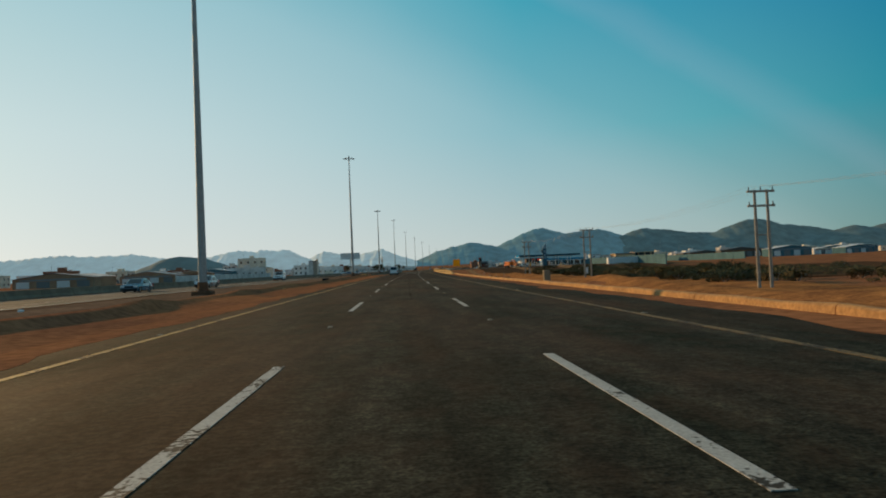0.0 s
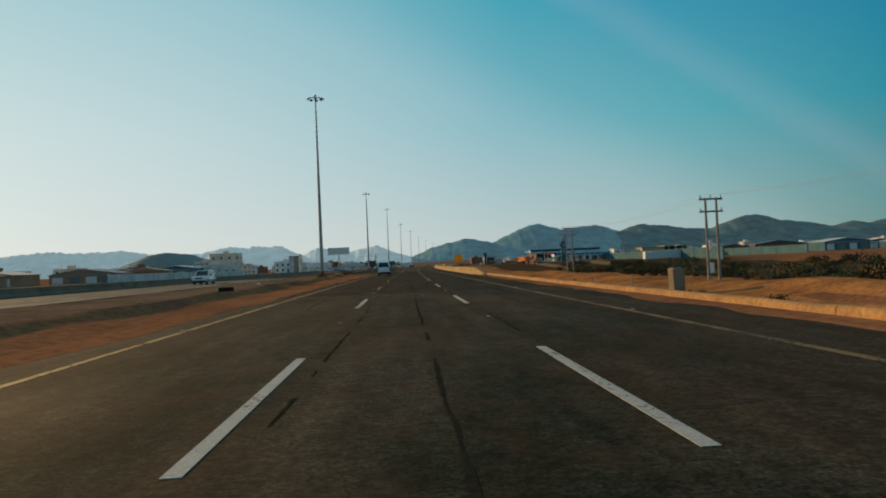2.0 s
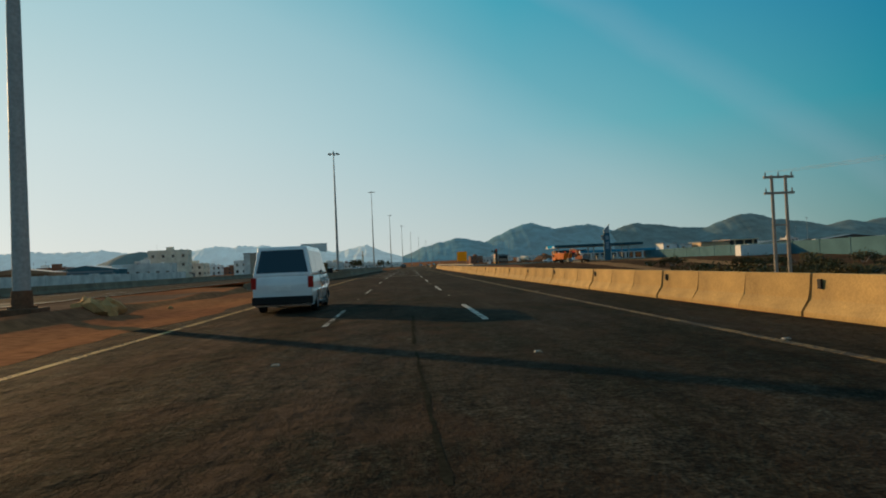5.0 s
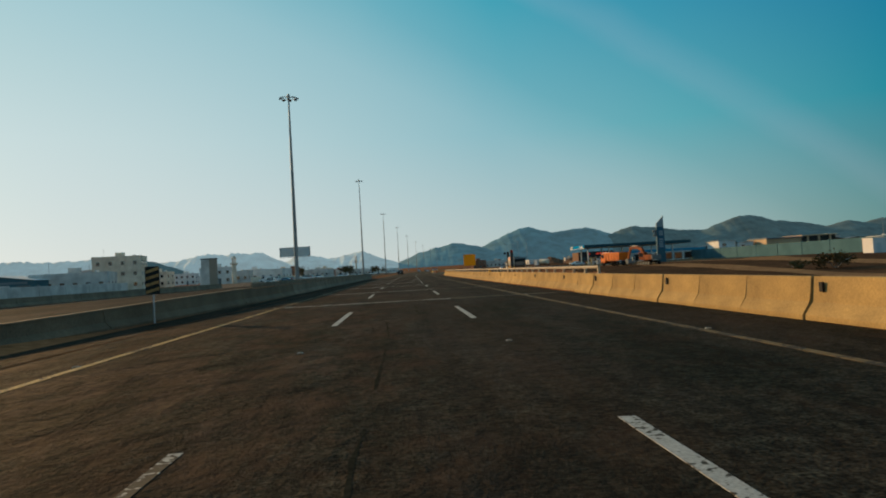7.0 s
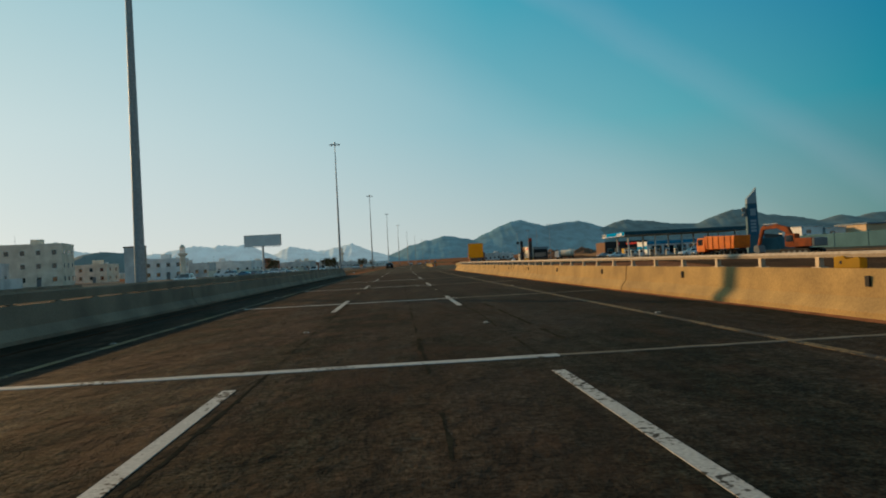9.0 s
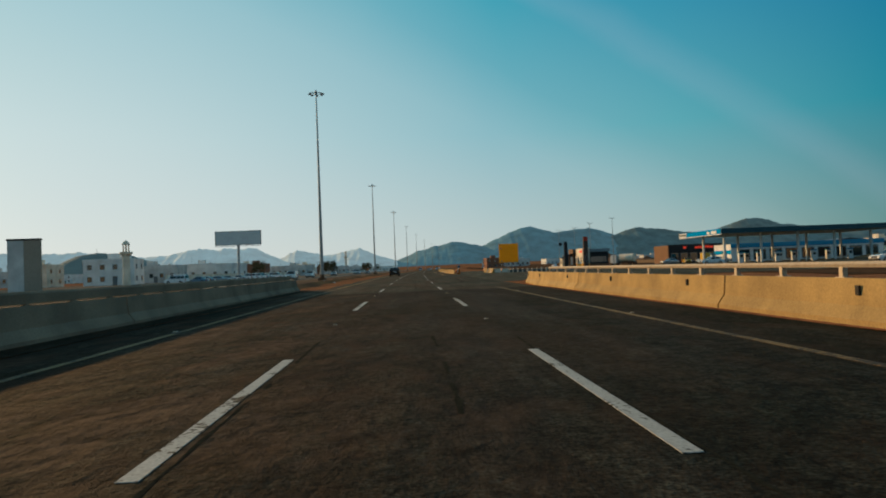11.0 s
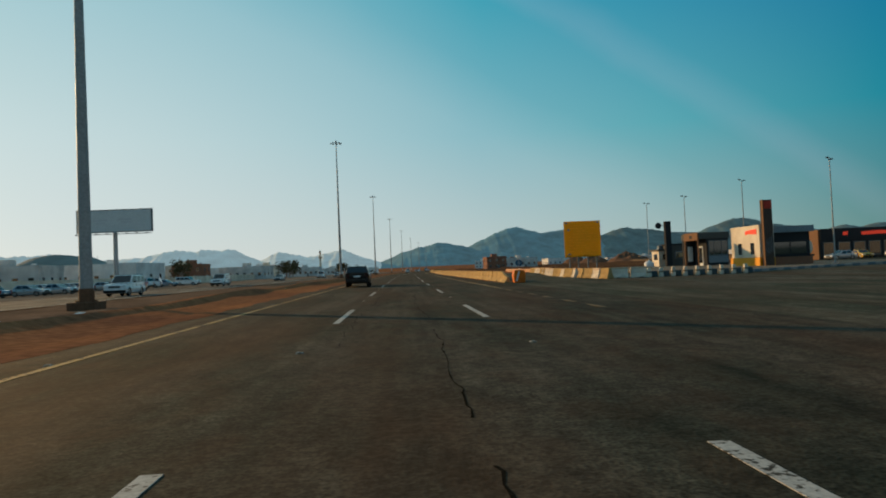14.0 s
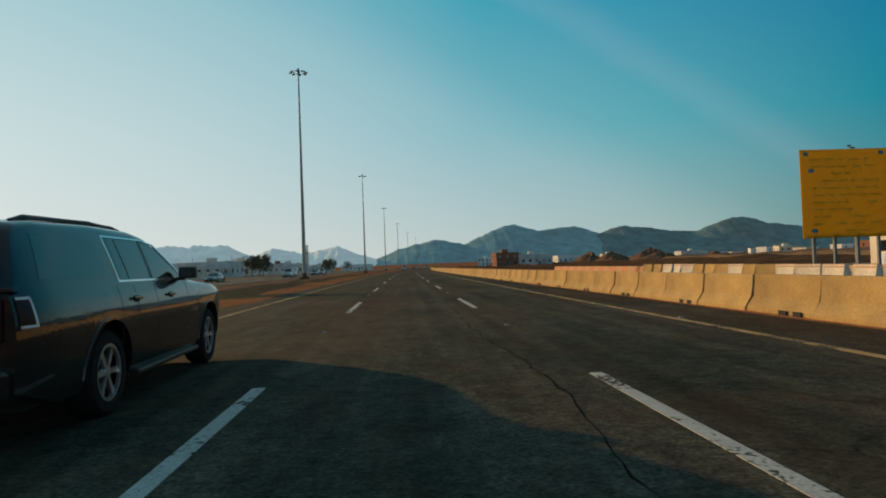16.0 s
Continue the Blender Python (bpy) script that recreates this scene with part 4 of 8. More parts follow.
# ---- high masts ----
def high_mast(height=30.0):
    ob = thing("high_mast", "tall grey tapered steel floodlight mast on a dirt median", "light mast", group="floodlight masts along the median")
    part("pole", tube([(0, 0, 0.35), (0, 0, 8), (0, 0, 18), (0, 0, height)], [0.29, 0.24, 0.165, 0.085], 14), MAST_STEEL, ob, smooth=True)
    part("plinth", prism([(-0.62, -0.62), (0.62, -0.62), (0.62, 0.62), (-0.62, 0.62)], -0.4, 0.34, "z", 0.04), DIRT_DARK, ob, "dirt-stained concrete plinth")
    part("base_flange", tube([(0, 0, 0.34), (0, 0, 0.42)], [0.46, 0.46], 16), DIRT_DARK, ob)
    part("base_sleeve", tube([(0, 0, 0.42), (0, 0, 0.95)], [0.34, 0.32], 14), DIRT_DARK, ob)
    ring = bmesh.new()
    for k in range(16):
        a, c = 2 * math.pi * k / 16, 2 * math.pi * (k + 1) / 16
        tube([(0.85 * math.cos(a), 0.85 * math.sin(a), height - 0.3), (0.85 * math.cos(c), 0.85 * math.sin(c), height - 0.3)], 0.03, 6, ring)
    for k in range(4):
        a = math.pi * k / 2
        tube([(0.1 * math.cos(a), 0.1 * math.sin(a), height - 0.2), (0.85 * math.cos(a), 0.85 * math.sin(a), height - 0.3)], 0.03, 6, ring)
    part("ring", ring, MAST_STEEL, ob)
    part("cap", tube([(0, 0, height - 0.5), (0, 0, height + 0.25)], [0.2, 0.16], 12), MAST_STEEL, ob)
    lamp = box(-0.19, 0.19, -0.14, 0.24, -0.09, 0.06, 0.025)
    lamp = mesh_of("floodlight", lamp, MAST_STEEL)
    for k in range(8):
        a = 2 * math.pi * k / 8
        part("floodlight", lamp, None, ob, m=pose(1.05 * math.cos(a), 1.05 * math.sin(a), height - 0.32, -18, 0, math.degrees(a) - 90))
    return ob


mast_spots = [(47.2, -13.85), (156.0, -12.95), (274.5, -14.2), (396.8, -14.55), (512.0, -14.2), (626.0, -13.8)] + [(742.0 + 117 * k, -14.0) for k in range(5)]
mast_heights = {1: 27.3, 2: 25.3, 3: 30.3, 4: 29.4}
mast = None
for i, (s, d) in enumerate(mast_spots):
    m = road_pose(s, d, 0.0 if i == 0 else 0.05)
    if i in mast_heights:
        high_mast(mast_heights[i]).matrix_world = m
    elif mast is None:
        mast = high_mast()
        mast.matrix_world = m
    else:
        copy_thing(mast, m)


# ---- hills ----
def ridge(name, label, mat, depth, width, points, seed, rough=0.16, jag=0.012, reach=4560):
    """A range of hills: a crest line through a few tops, with spurs and gullies down to the plain."""
    base_y = 52 + depth
    xs = [p[0] for p in points]
    n, rows_n = 380, 26
    bm = bmesh.new()
    rows = []
    for j in range(rows_n):
        v = j / (rows_n - 1) * 2 - 1
        row = []
        for i in range(n):
            q = xs[0] + (xs[-1] - xs[0]) * i / (n - 1)
            h = 0.0
            for (qa, ha), (qb, hb) in zip(points, points[1:]):
                if qa <= q <= qb:
                    h = ha + (hb - ha) * (0.3 * ease((q - qa) / (qb - qa)) + 0.7 * (q - qa) / (qb - qa))
            x = 0.0 + q * depth
            crest = h * 0.95 * depth + 1.3
            nz = noise.fractal(Vector((x * 0.0042, v * 1.6, seed)), 1.0, 2.1, 5)
            fine = noise.fractal(Vector((x * 0.02, v * 3.0, seed + 5)), 1.0, 2.1, 4)
            fall = max(0.0, 1 - abs(v)) ** 0.85
            z = crest * fall * (1 + rough * nz * (1 - fall) * 2.2) + crest * 0.075 * fine * (0.35 + 0.65 * (1 - fall)) * min(1.0, fall * 6) + crest * jag * noise.noise(Vector((x * 0.035, v * 4, seed + 9))) * min(1.0, fall * 6)
            row.append(bm.verts.new((x * (1 + v * width / depth * 0.15), base_y + v * width + 60 * nz * (1 - fall), z - 3)))
            row[-1].co = Vector((0, 52, 1.3)) + (row[-1].co - Vector((0, 52, 1.3))) * reach / depth
        rows.append(row)
    for a, c in zip(rows, rows[1:]):
        for i in range(n - 1):
            bm.faces.new((a[i], a[i + 1], c[i + 1], c[i]))
    return tagged(part(name, bm, mat, smooth=True), label, "hills", kind="structure")


ridge("backdrop_hills_centre", "distant rocky hills ahead of the road, tinted blue-grey for haze", ROCK_BLUE, 4450, 420,
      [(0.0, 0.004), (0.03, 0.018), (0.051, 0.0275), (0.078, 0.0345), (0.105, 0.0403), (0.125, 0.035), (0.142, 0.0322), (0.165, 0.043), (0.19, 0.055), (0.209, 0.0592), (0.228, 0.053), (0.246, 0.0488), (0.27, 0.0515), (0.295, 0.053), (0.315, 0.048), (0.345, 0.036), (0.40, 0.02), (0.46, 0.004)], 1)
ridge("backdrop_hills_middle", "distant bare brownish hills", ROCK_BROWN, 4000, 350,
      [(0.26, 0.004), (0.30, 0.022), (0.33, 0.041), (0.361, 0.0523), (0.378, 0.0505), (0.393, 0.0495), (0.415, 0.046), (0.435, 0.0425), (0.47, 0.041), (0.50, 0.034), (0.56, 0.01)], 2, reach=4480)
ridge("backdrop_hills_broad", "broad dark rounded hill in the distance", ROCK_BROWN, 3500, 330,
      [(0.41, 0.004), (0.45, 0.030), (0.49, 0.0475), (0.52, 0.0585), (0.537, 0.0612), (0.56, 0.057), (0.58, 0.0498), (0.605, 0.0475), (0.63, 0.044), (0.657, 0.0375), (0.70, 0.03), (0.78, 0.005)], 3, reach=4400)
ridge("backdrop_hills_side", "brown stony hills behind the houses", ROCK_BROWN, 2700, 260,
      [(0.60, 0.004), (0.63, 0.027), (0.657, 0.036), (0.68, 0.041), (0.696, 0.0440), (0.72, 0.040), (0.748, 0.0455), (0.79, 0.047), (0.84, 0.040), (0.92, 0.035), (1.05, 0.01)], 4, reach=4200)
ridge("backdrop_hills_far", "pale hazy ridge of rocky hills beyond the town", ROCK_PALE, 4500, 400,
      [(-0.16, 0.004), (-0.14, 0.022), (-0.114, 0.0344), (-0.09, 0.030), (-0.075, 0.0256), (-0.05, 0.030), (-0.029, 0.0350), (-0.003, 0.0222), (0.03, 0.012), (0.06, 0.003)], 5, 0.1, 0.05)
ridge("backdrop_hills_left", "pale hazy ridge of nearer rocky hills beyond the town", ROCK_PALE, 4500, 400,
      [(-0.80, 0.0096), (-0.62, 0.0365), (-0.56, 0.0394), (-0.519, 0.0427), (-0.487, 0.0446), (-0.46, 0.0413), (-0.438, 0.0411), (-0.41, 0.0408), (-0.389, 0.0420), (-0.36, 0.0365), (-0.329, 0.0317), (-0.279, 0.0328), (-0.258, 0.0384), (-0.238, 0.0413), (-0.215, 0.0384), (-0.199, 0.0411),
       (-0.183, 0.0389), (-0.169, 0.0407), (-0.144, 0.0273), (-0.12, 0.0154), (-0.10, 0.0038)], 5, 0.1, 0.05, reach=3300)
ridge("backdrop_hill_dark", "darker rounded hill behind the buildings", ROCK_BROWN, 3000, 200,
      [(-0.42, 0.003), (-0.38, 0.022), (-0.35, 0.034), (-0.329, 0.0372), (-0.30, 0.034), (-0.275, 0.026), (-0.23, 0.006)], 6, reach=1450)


# ---- vehicles ----
def paint(name, colour, metal=0.0):
    return material(name, colour, 0.2, metal, vary=0.06, fine=3, coarse=0.5, bump=0, coat=0.8, spec=0.5)


PAINT_CAR_WHITE = paint("white_car_paint", (0.72, 0.73, 0.73))
PAINT_SILVER = paint("silver_car_paint", (0.42, 0.44, 0.45), 0.4)
PAINT_TAXI = paint("yellow_car_paint", (0.70, 0.42, 0.03))
PAINT_BLUE = paint("blue_grey_car_paint", (0.12, 0.22, 0.30), 0.2)
LAMP_RED = material("red_lamp_lens", (0.35, 0.02, 0.015), 0.25, vary=0.1, bump=0)
LAMP_DARK = material("smoked_red_lamp_lens", (0.035, 0.009, 0.008), 0.2, vary=0.1, bump=0)
LAMP_CLEAR = material("clear_lamp_lens", (0.7, 0.7, 0.7), 0.15, vary=0.1, bump=0)


def wheel_meshes(r, w, spokes, dark=False):
    t = bmesh.new()
    prof = [(-w / 2 + 0.02, r * 0.66), (-w / 2, r * 0.72), (-w / 2 + 0.01, r * 0.93), (-w / 2 + 0.05, r), (w / 2 - 0.05, r), (w / 2 - 0.01, r * 0.93), (w / 2, r * 0.72), (w / 2 - 0.02, r * 0.66)]
    n = 28
    rows = [[t.verts.new((x, q * math.cos(2 * math.pi * k / n), q * math.sin(2 * math.pi * k / n))) for x, q in prof] for k in range(n)]
    for k in range(n):
        a, c = rows[k], rows[(k + 1) % n]
        for j in range(len(prof) - 1):
            t.faces.new((a[j], a[j + 1], c[j + 1], c[j]))
    q = bmesh.new()
    for x0, x1, ra, rb in ((w / 2 - 0.05, w / 2 - 0.015, 0.60, 0.72),):
        for k in range(n):
            a, c = 2 * math.pi * k / n, 2 * math.pi * (k + 1) / n
            v = [q.verts.new((x, r * rr * math.cos(g), r * rr * math.sin(g))) for x, rr, g in
                 ((x0, ra, a), (x1, ra, a), (x1, rb, a), (x0, rb, a), (x0, ra, c), (x1, ra, c), (x1, rb, c), (x0, rb, c))]
            for f in ((0, 1, 5, 4), (1, 2, 6, 5), (2, 3, 7, 6), (3, 0, 4, 7)):
                q.faces.new([v[i] for i in f])
    for side in (1,):
        x = side * (w / 2 - 0.045)
        tube([(x - 0.03 * side, 0, 0), (x + 0.02 * side, 0, 0)], [r * 0.17, r * 0.13], 14, q)
        for k in range(spokes):
            a = 2 * math.pi * k / spokes
            u, v = Vector((0, math.cos(a), math.sin(a))), Vector((0, -math.sin(a), math.cos(a)))
            p = [Vector((x, 0, 0)) + u * r * f + v * r * g + Vector((h * side, 0, 0)) for f, g, h in
                 ((0.1, 0.055, 0.012), (0.63, 0.085, 0.012), (0.63, -0.085, 0.012), (0.1, -0.055, 0.012), (0.1, 0.055, -0.02), (0.63, 0.085, -0.02), (0.63, -0.085, -0.02), (0.1, -0.055, -0.02))]
            p = [q.verts.new(i) for i in p]
            for f in ((0, 1, 2, 3), (4, 7, 6, 5), (0, 4, 5, 1), (1, 5, 6, 2), (2, 6, 7, 3), (3, 7, 4, 0)):
                q.faces.new([p[i] for i in f])
    hub = tube([(-w / 2 + 0.09, 0, 0), (w / 2 - 0.09, 0, 0)], r * 0.62, 20)
    return mesh_of("wheel", t, RUBBER, True), mesh_of("rim", q, STEEL_DARK if dark else ALLOY), mesh_of("hub", hub, BLACK)


def vehicle(name, label, category, mat, length, width, height, base, clear, hood, belt, cowl, roof_front, roof_rear, tail, r=0.34, tyre=0.22,
            panes=((0.04, 0.30), (0.33, 0.62), (0.65, 0.97)), spokes=6, rack=False, roof_in=0.17, nose=0.12, group=""):
    """A road vehicle that heads along local +y. Axles lie at plus and minus half the base, shifted a little forward."""
    ob = thing(name, label, category, group=group)
    half, w2, shift = length / 2, width / 2, 0.04 * length * (0.6 if hood > 0.8 else 0.3)
    ra = r * 1.16
    axles = (-base / 2 + shift, base / 2 + shift)
    out = [(-half + 0.02, clear + 0.20), (-half + 0.14, clear)]
    for y in axles:
        out.append((y - ra, clear))
        for k in range(1, 8):
            a = math.pi - math.pi * k / 8
            out.append((y + ra * math.cos(a), max(clear + 0.02, r + ra * math.sin(a) * 1.0)))
        out.append((y + ra, clear))
    out += [(half - 0.18, clear), (half - 0.02, clear + 0.15), (half, clear + 0.34), (half - nose * 0.4, hood - 0.16), (half - nose * 1.6, hood - 0.03),
            (cowl + 0.05, belt - 0.02), (cowl, belt), (tail, belt), (-half + 0.04, belt - 0.07), (-half, belt - 0.25)]
    body = prism(out, -w2, w2, "x", 0.035)

    def bulge(z):
        """How far the side stands out at a height: fullest just under the shoulder, drawn in to the sill and the belt."""
        h = min(max((z - clear) / (belt - clear), 0), 1)
        return w2 - 0.05 * abs((h - 0.58) / 0.58) ** 1.7 if h < 0.58 else w2 - 0.055 * ((h - 0.58) / 0.42) ** 2

    for k in range(1, 10):
        z = clear + (belt - clear) * k / 10
        bmesh.ops.bisect_plane(body, geom=list(body.verts) + list(body.edges) + list(body.faces), plane_co=(0, 0, z), plane_no=(0, 0, 1))
    for q in body.verts:
        ends = max(abs(q.co.y) - half + 0.55, 0) / 0.55
        q.co.x *= bulge(q.co.z) / w2 * (1 - 0.06 * ends * ends)
    part("body", body, mat, ob, smooth=True)

    def seam(side, y, z0, z1):
        b = bmesh.new()
        prev = None
        for k in range(7):
            z = z0 + (z1 - z0) * k / 6
            x = side * (bulge(z) + 0.0008)
            row = [b.verts.new((x, y - 0.0035, z)), b.verts.new((x, y + 0.0035, z)), b.verts.new((x - 0.012 * side, y + 0.0035, z)), b.verts.new((x - 0.012 * side, y - 0.0035, z))]
            if prev:
                for j in range(4):
                    b.faces.new((prev[j], prev[(j + 1) % 4], row[(j + 1) % 4], row[j]))
            prev = row
        part("door_gap", b, BLACK, ob)

    part("underbody", box(-w2 + 0.12, w2 - 0.12, -half + 0.25, half - 0.25, clear + 0.02, belt - 0.3), BLACK, ob)

    def skin(f, h, side):
        """A point of the cabin's side: f from tail to cowl, h from belt to roof."""
        y0, y1 = tail + (cowl - tail) * f, roof_rear + (roof_front - roof_rear) * f
        return Vector((side * (w2 - 0.045 + (-roof_in + 0.045) * h), y0 + (y1 - y0) * h, belt + (height - belt) * h))

    cab = bmesh.new()
    v = [cab.verts.new(skin(f, h, sd)) for h in (-0.02, 1.0) for sd in (-1, 1) for f in (0.0, 1.0)]
    for f in ((0, 1, 3, 2), (4, 6, 7, 5), (0, 4, 5, 1), (2, 3, 7, 6), (0, 2, 6, 4), (1, 5, 7, 3)):
        cab.faces.new([v[i] for i in f])
    bmesh.ops.bevel(cab, geom=list(cab.edges), offset=0.085, segments=4, affect="EDGES", profile=0.6)
    part("cabin", cab, mat, ob, smooth=True)

    def pane(corners, out_way, nm="window", mt=GLASS_DARK, lift=0.004, deep=0.012):
        b = bmesh.new()
        lo = [b.verts.new(c - out_way * deep) for c in corners]
        hi = [b.verts.new(c + out_way * lift) for c in corners]
        b.faces.new(lo[::-1])
        b.faces.new(hi)
        for i in range(4):
            b.faces.new((lo[i], lo[(i + 1) % 4], hi[(i + 1) % 4], hi[i]))
        part(nm, b, mt, ob)

    for side in (-1, 1):
        o = Vector((side, 0, 0.25)).normalized()
        for f0, f1 in panes:
            pane([skin(f0, 0.10, side), skin(f1, 0.10, side), skin(f1, 0.84, side), skin(f0, 0.84, side)], o)
        part("mirror", box(side * (w2 + 0.12) - 0.10, side * (w2 + 0.12) + 0.10, cowl - 0.52, cowl - 0.38, belt + 0.02, belt + 0.18, 0.03), BLACK, ob)
        part("tail_lamp", box(side * (w2 - 0.09) - 0.075, side * (w2 - 0.09) + 0.08, -half - 0.012, -half + 0.14, belt - 0.36, belt - 0.02, 0.02), LAMP_RED, ob)
        part("headlamp", box(side * (w2 - 0.22) - 0.18, side * (w2 - 0.22) + 0.19, half - 0.25, half - 0.015, hood - 0.30, hood - 0.14, 0.02), LAMP_CLEAR, ob)
        for y in (cowl - 1.05, cowl - 2.05):
            if y > tail + 0.6:
                part("door_handle", box(side * (w2 - 0.012) - 0.018, side * (w2 - 0.012) + 0.018, y - 0.11, y + 0.09, belt - 0.16, belt - 0.12, 0.008), BLACK, ob)
        for y in (cowl - 0.25, cowl - 1.15, cowl - 2.12):
            if y > tail + 0.4:
                seam(side, y, clear + 0.2, belt - 0.04)
        part("side_sill", box(side * (w2 - 0.02) - 0.05, side * (w2 - 0.02) + 0.06, axles[0] + ra + 0.06, axles[1] - ra - 0.06, clear - 0.06, clear + 0.04, 0.015), BLACK, ob)
    a, c = skin(0, 0.12, -1), skin(0, 0.88, -1)
    wx, tx = w2 - 0.16, w2 - roof_in - 0.10
    pane([Vector((wx, a.y, a.z)), Vector((-wx, a.y, a.z)), Vector((-tx, c.y, c.z)), Vector((tx, c.y, c.z))], Vector((0, -1, 0.25)).normalized(), "rear_window")
    a, c = skin(1, 0.06, -1), skin(1, 0.92, -1)
    pane([Vector((-wx, a.y, a.z)), Vector((wx, a.y, a.z)), Vector((tx, c.y, c.z)), Vector((-tx, c.y, c.z))], Vector((0, 1, 0.5)).normalized(), "windscreen")
    part("rear_bumper", box(-w2 + 0.03, w2 - 0.03, -half - 0.07, -half + 0.12, clear + 0.06, clear + 0.30, 0.03), BLACK, ob)
    part("front_bumper", box(-w2 + 0.04, w2 - 0.04, half - 0.1, half + 0.05, clear + 0.04, clear + 0.28, 0.03), BLACK, ob)
    part("grille", box(-w2 * 0.5, w2 * 0.5, half - 0.06, half + 0.012, hood - 0.34, hood - 0.16, 0.02), BLACK, ob)
    part("plate", box(-0.26, 0.26, -half - 0.02, -half + 0.02, belt - 0.42, belt - 0.29, 0.004), WHITE, ob)
    tyre_mesh, rim_mesh, hub_mesh = wheel_meshes(r, tyre, spokes)
    for y in axles:
        for side in (-1, 1):
            wh = part("wheel", tyre_mesh, None, ob, m=pose(side * (w2 - tyre / 2 - 0.015), y, r, 0, 0, 0 if side > 0 else 180))
            part("rim", rim_mesh, None, wh, "alloy wheel rim")
            part("hub", hub_mesh, None, wh, "dark brake and hub")
    if rack:
        for side in (-1, 1):
            x = side * (w2 - roof_in - 0.06)
            part("roof_rail", tube([(x, roof_rear + 0.15, height - 0.01), (x, roof_rear + 0.32, height + 0.03), (x, roof_front - 0.5, height + 0.03), (x, roof_front - 0.25, height - 0.01)], 0.022, 8), BLACK, ob)
    return ob


# ---- the large dark SUV ----
PAINT_DARK = material("dark_grey_metallic_car_paint", (0.014, 0.0125, 0.012), 0.25, 0.0, vary=0.06, fine=3, coarse=0.5, bump=0, coat=0.75, spec=0.12)
LAMP_EDGE = material("pale_lamp_outline", (0.72, 0.70, 0.68), 0.3, vary=0.05, bump=0)
TRIM_BLACK = material("satin_black_plastic", (0.018, 0.018, 0.019), 0.45, vary=0.2, fine=30, coarse=3, bump=0.03, spec=0.4)


def knots(x, rows):
    """A smooth curve through rows of (x, value)."""
    if x <= rows[0][0]:
        return rows[0][1]
    for (xa, va), (xb, vb) in zip(rows, rows[1:]):
        if x <= xb:
            f = (x - xa) / (xb - xa)
            return va + (vb - va) * (0.55 * f + 0.45 * ease(f))
    return rows[-1][1]


SUV_AXLES, SUV_R, SUV_ARCH = (-1.675, 1.675), 0.395, 0.505
SUV_FLANK = [(0.28, 0.945), (0.40, 0.985), (0.60, 1.006), (0.84, 1.020), (0.98, 1.014), (1.09, 0.994), (1.17, 0.968), (1.235, 0.945)]
SUV_WAIST = [(-3.12, 1.16), (-2.9, 1.235), (0.70, 1.225), (1.05, 1.165), (1.6, 1.115), (2.2, 1.06), (2.45, 1.0), (2.6, 0.90), (2.68, 0.78)]
SUV_DECK = [(-3.12, 1.16), (-2.9, 1.235), (0.70, 1.235), (1.2, 1.215), (1.9, 1.165), (2.3, 1.105), (2.5, 1.03), (2.62, 0.92), (2.68, 0.80)]
SUV_ROOF = [(-3.06, 1.25), (-3.0, 1.50), (-2.93, 1.665), (-2.80, 1.745), (-2.5, 1.785), (-1.4, 1.815), (-0.6, 1.805), (-0.25, 1.765), (0.05, 1.655), (0.40, 1.475), (0.86, 1.25)]


def suv_flank(y, z):
    """Half the width of the SUV at a place along it and a height."""
    w = knots(z, SUV_FLANK) if z < 1.235 else 0.945 - 0.195 * ((z - 1.235) / 0.56) ** 1.15
    t = max(0.0, y - 1.75) / 0.93 if y > 0 else max(0.0, -y - 2.45) / 0.67
    return w * (1 - (0.13 if y > 0 else 0.055) * t ** 2.4)


def suv_sill(y):
    z = 0.30 + 0.16 * max(0.0, abs(y) - 2.55) / 0.55
    for a in SUV_AXLES:
        if abs(y - a) < SUV_ARCH:
            z = max(z, SUV_R + math.sqrt(SUV_ARCH ** 2 - (y - a) ** 2) * 0.98)
    return z


def loft(stations):
    """A skin through cross-sections of equal length, closed by a cap at each end."""
    bm = bmesh.new()
    rows = [[bm.verts.new(p) for p in st] for st in stations]
    for a, c in zip(rows, rows[1:]):
        for j in range(len(a) - 1):
            bm.faces.new((a[j], a[j + 1], c[j + 1], c[j]))
    bm.faces.new(rows[0][::-1])
    bm.faces.new(rows[-1])
    return bm


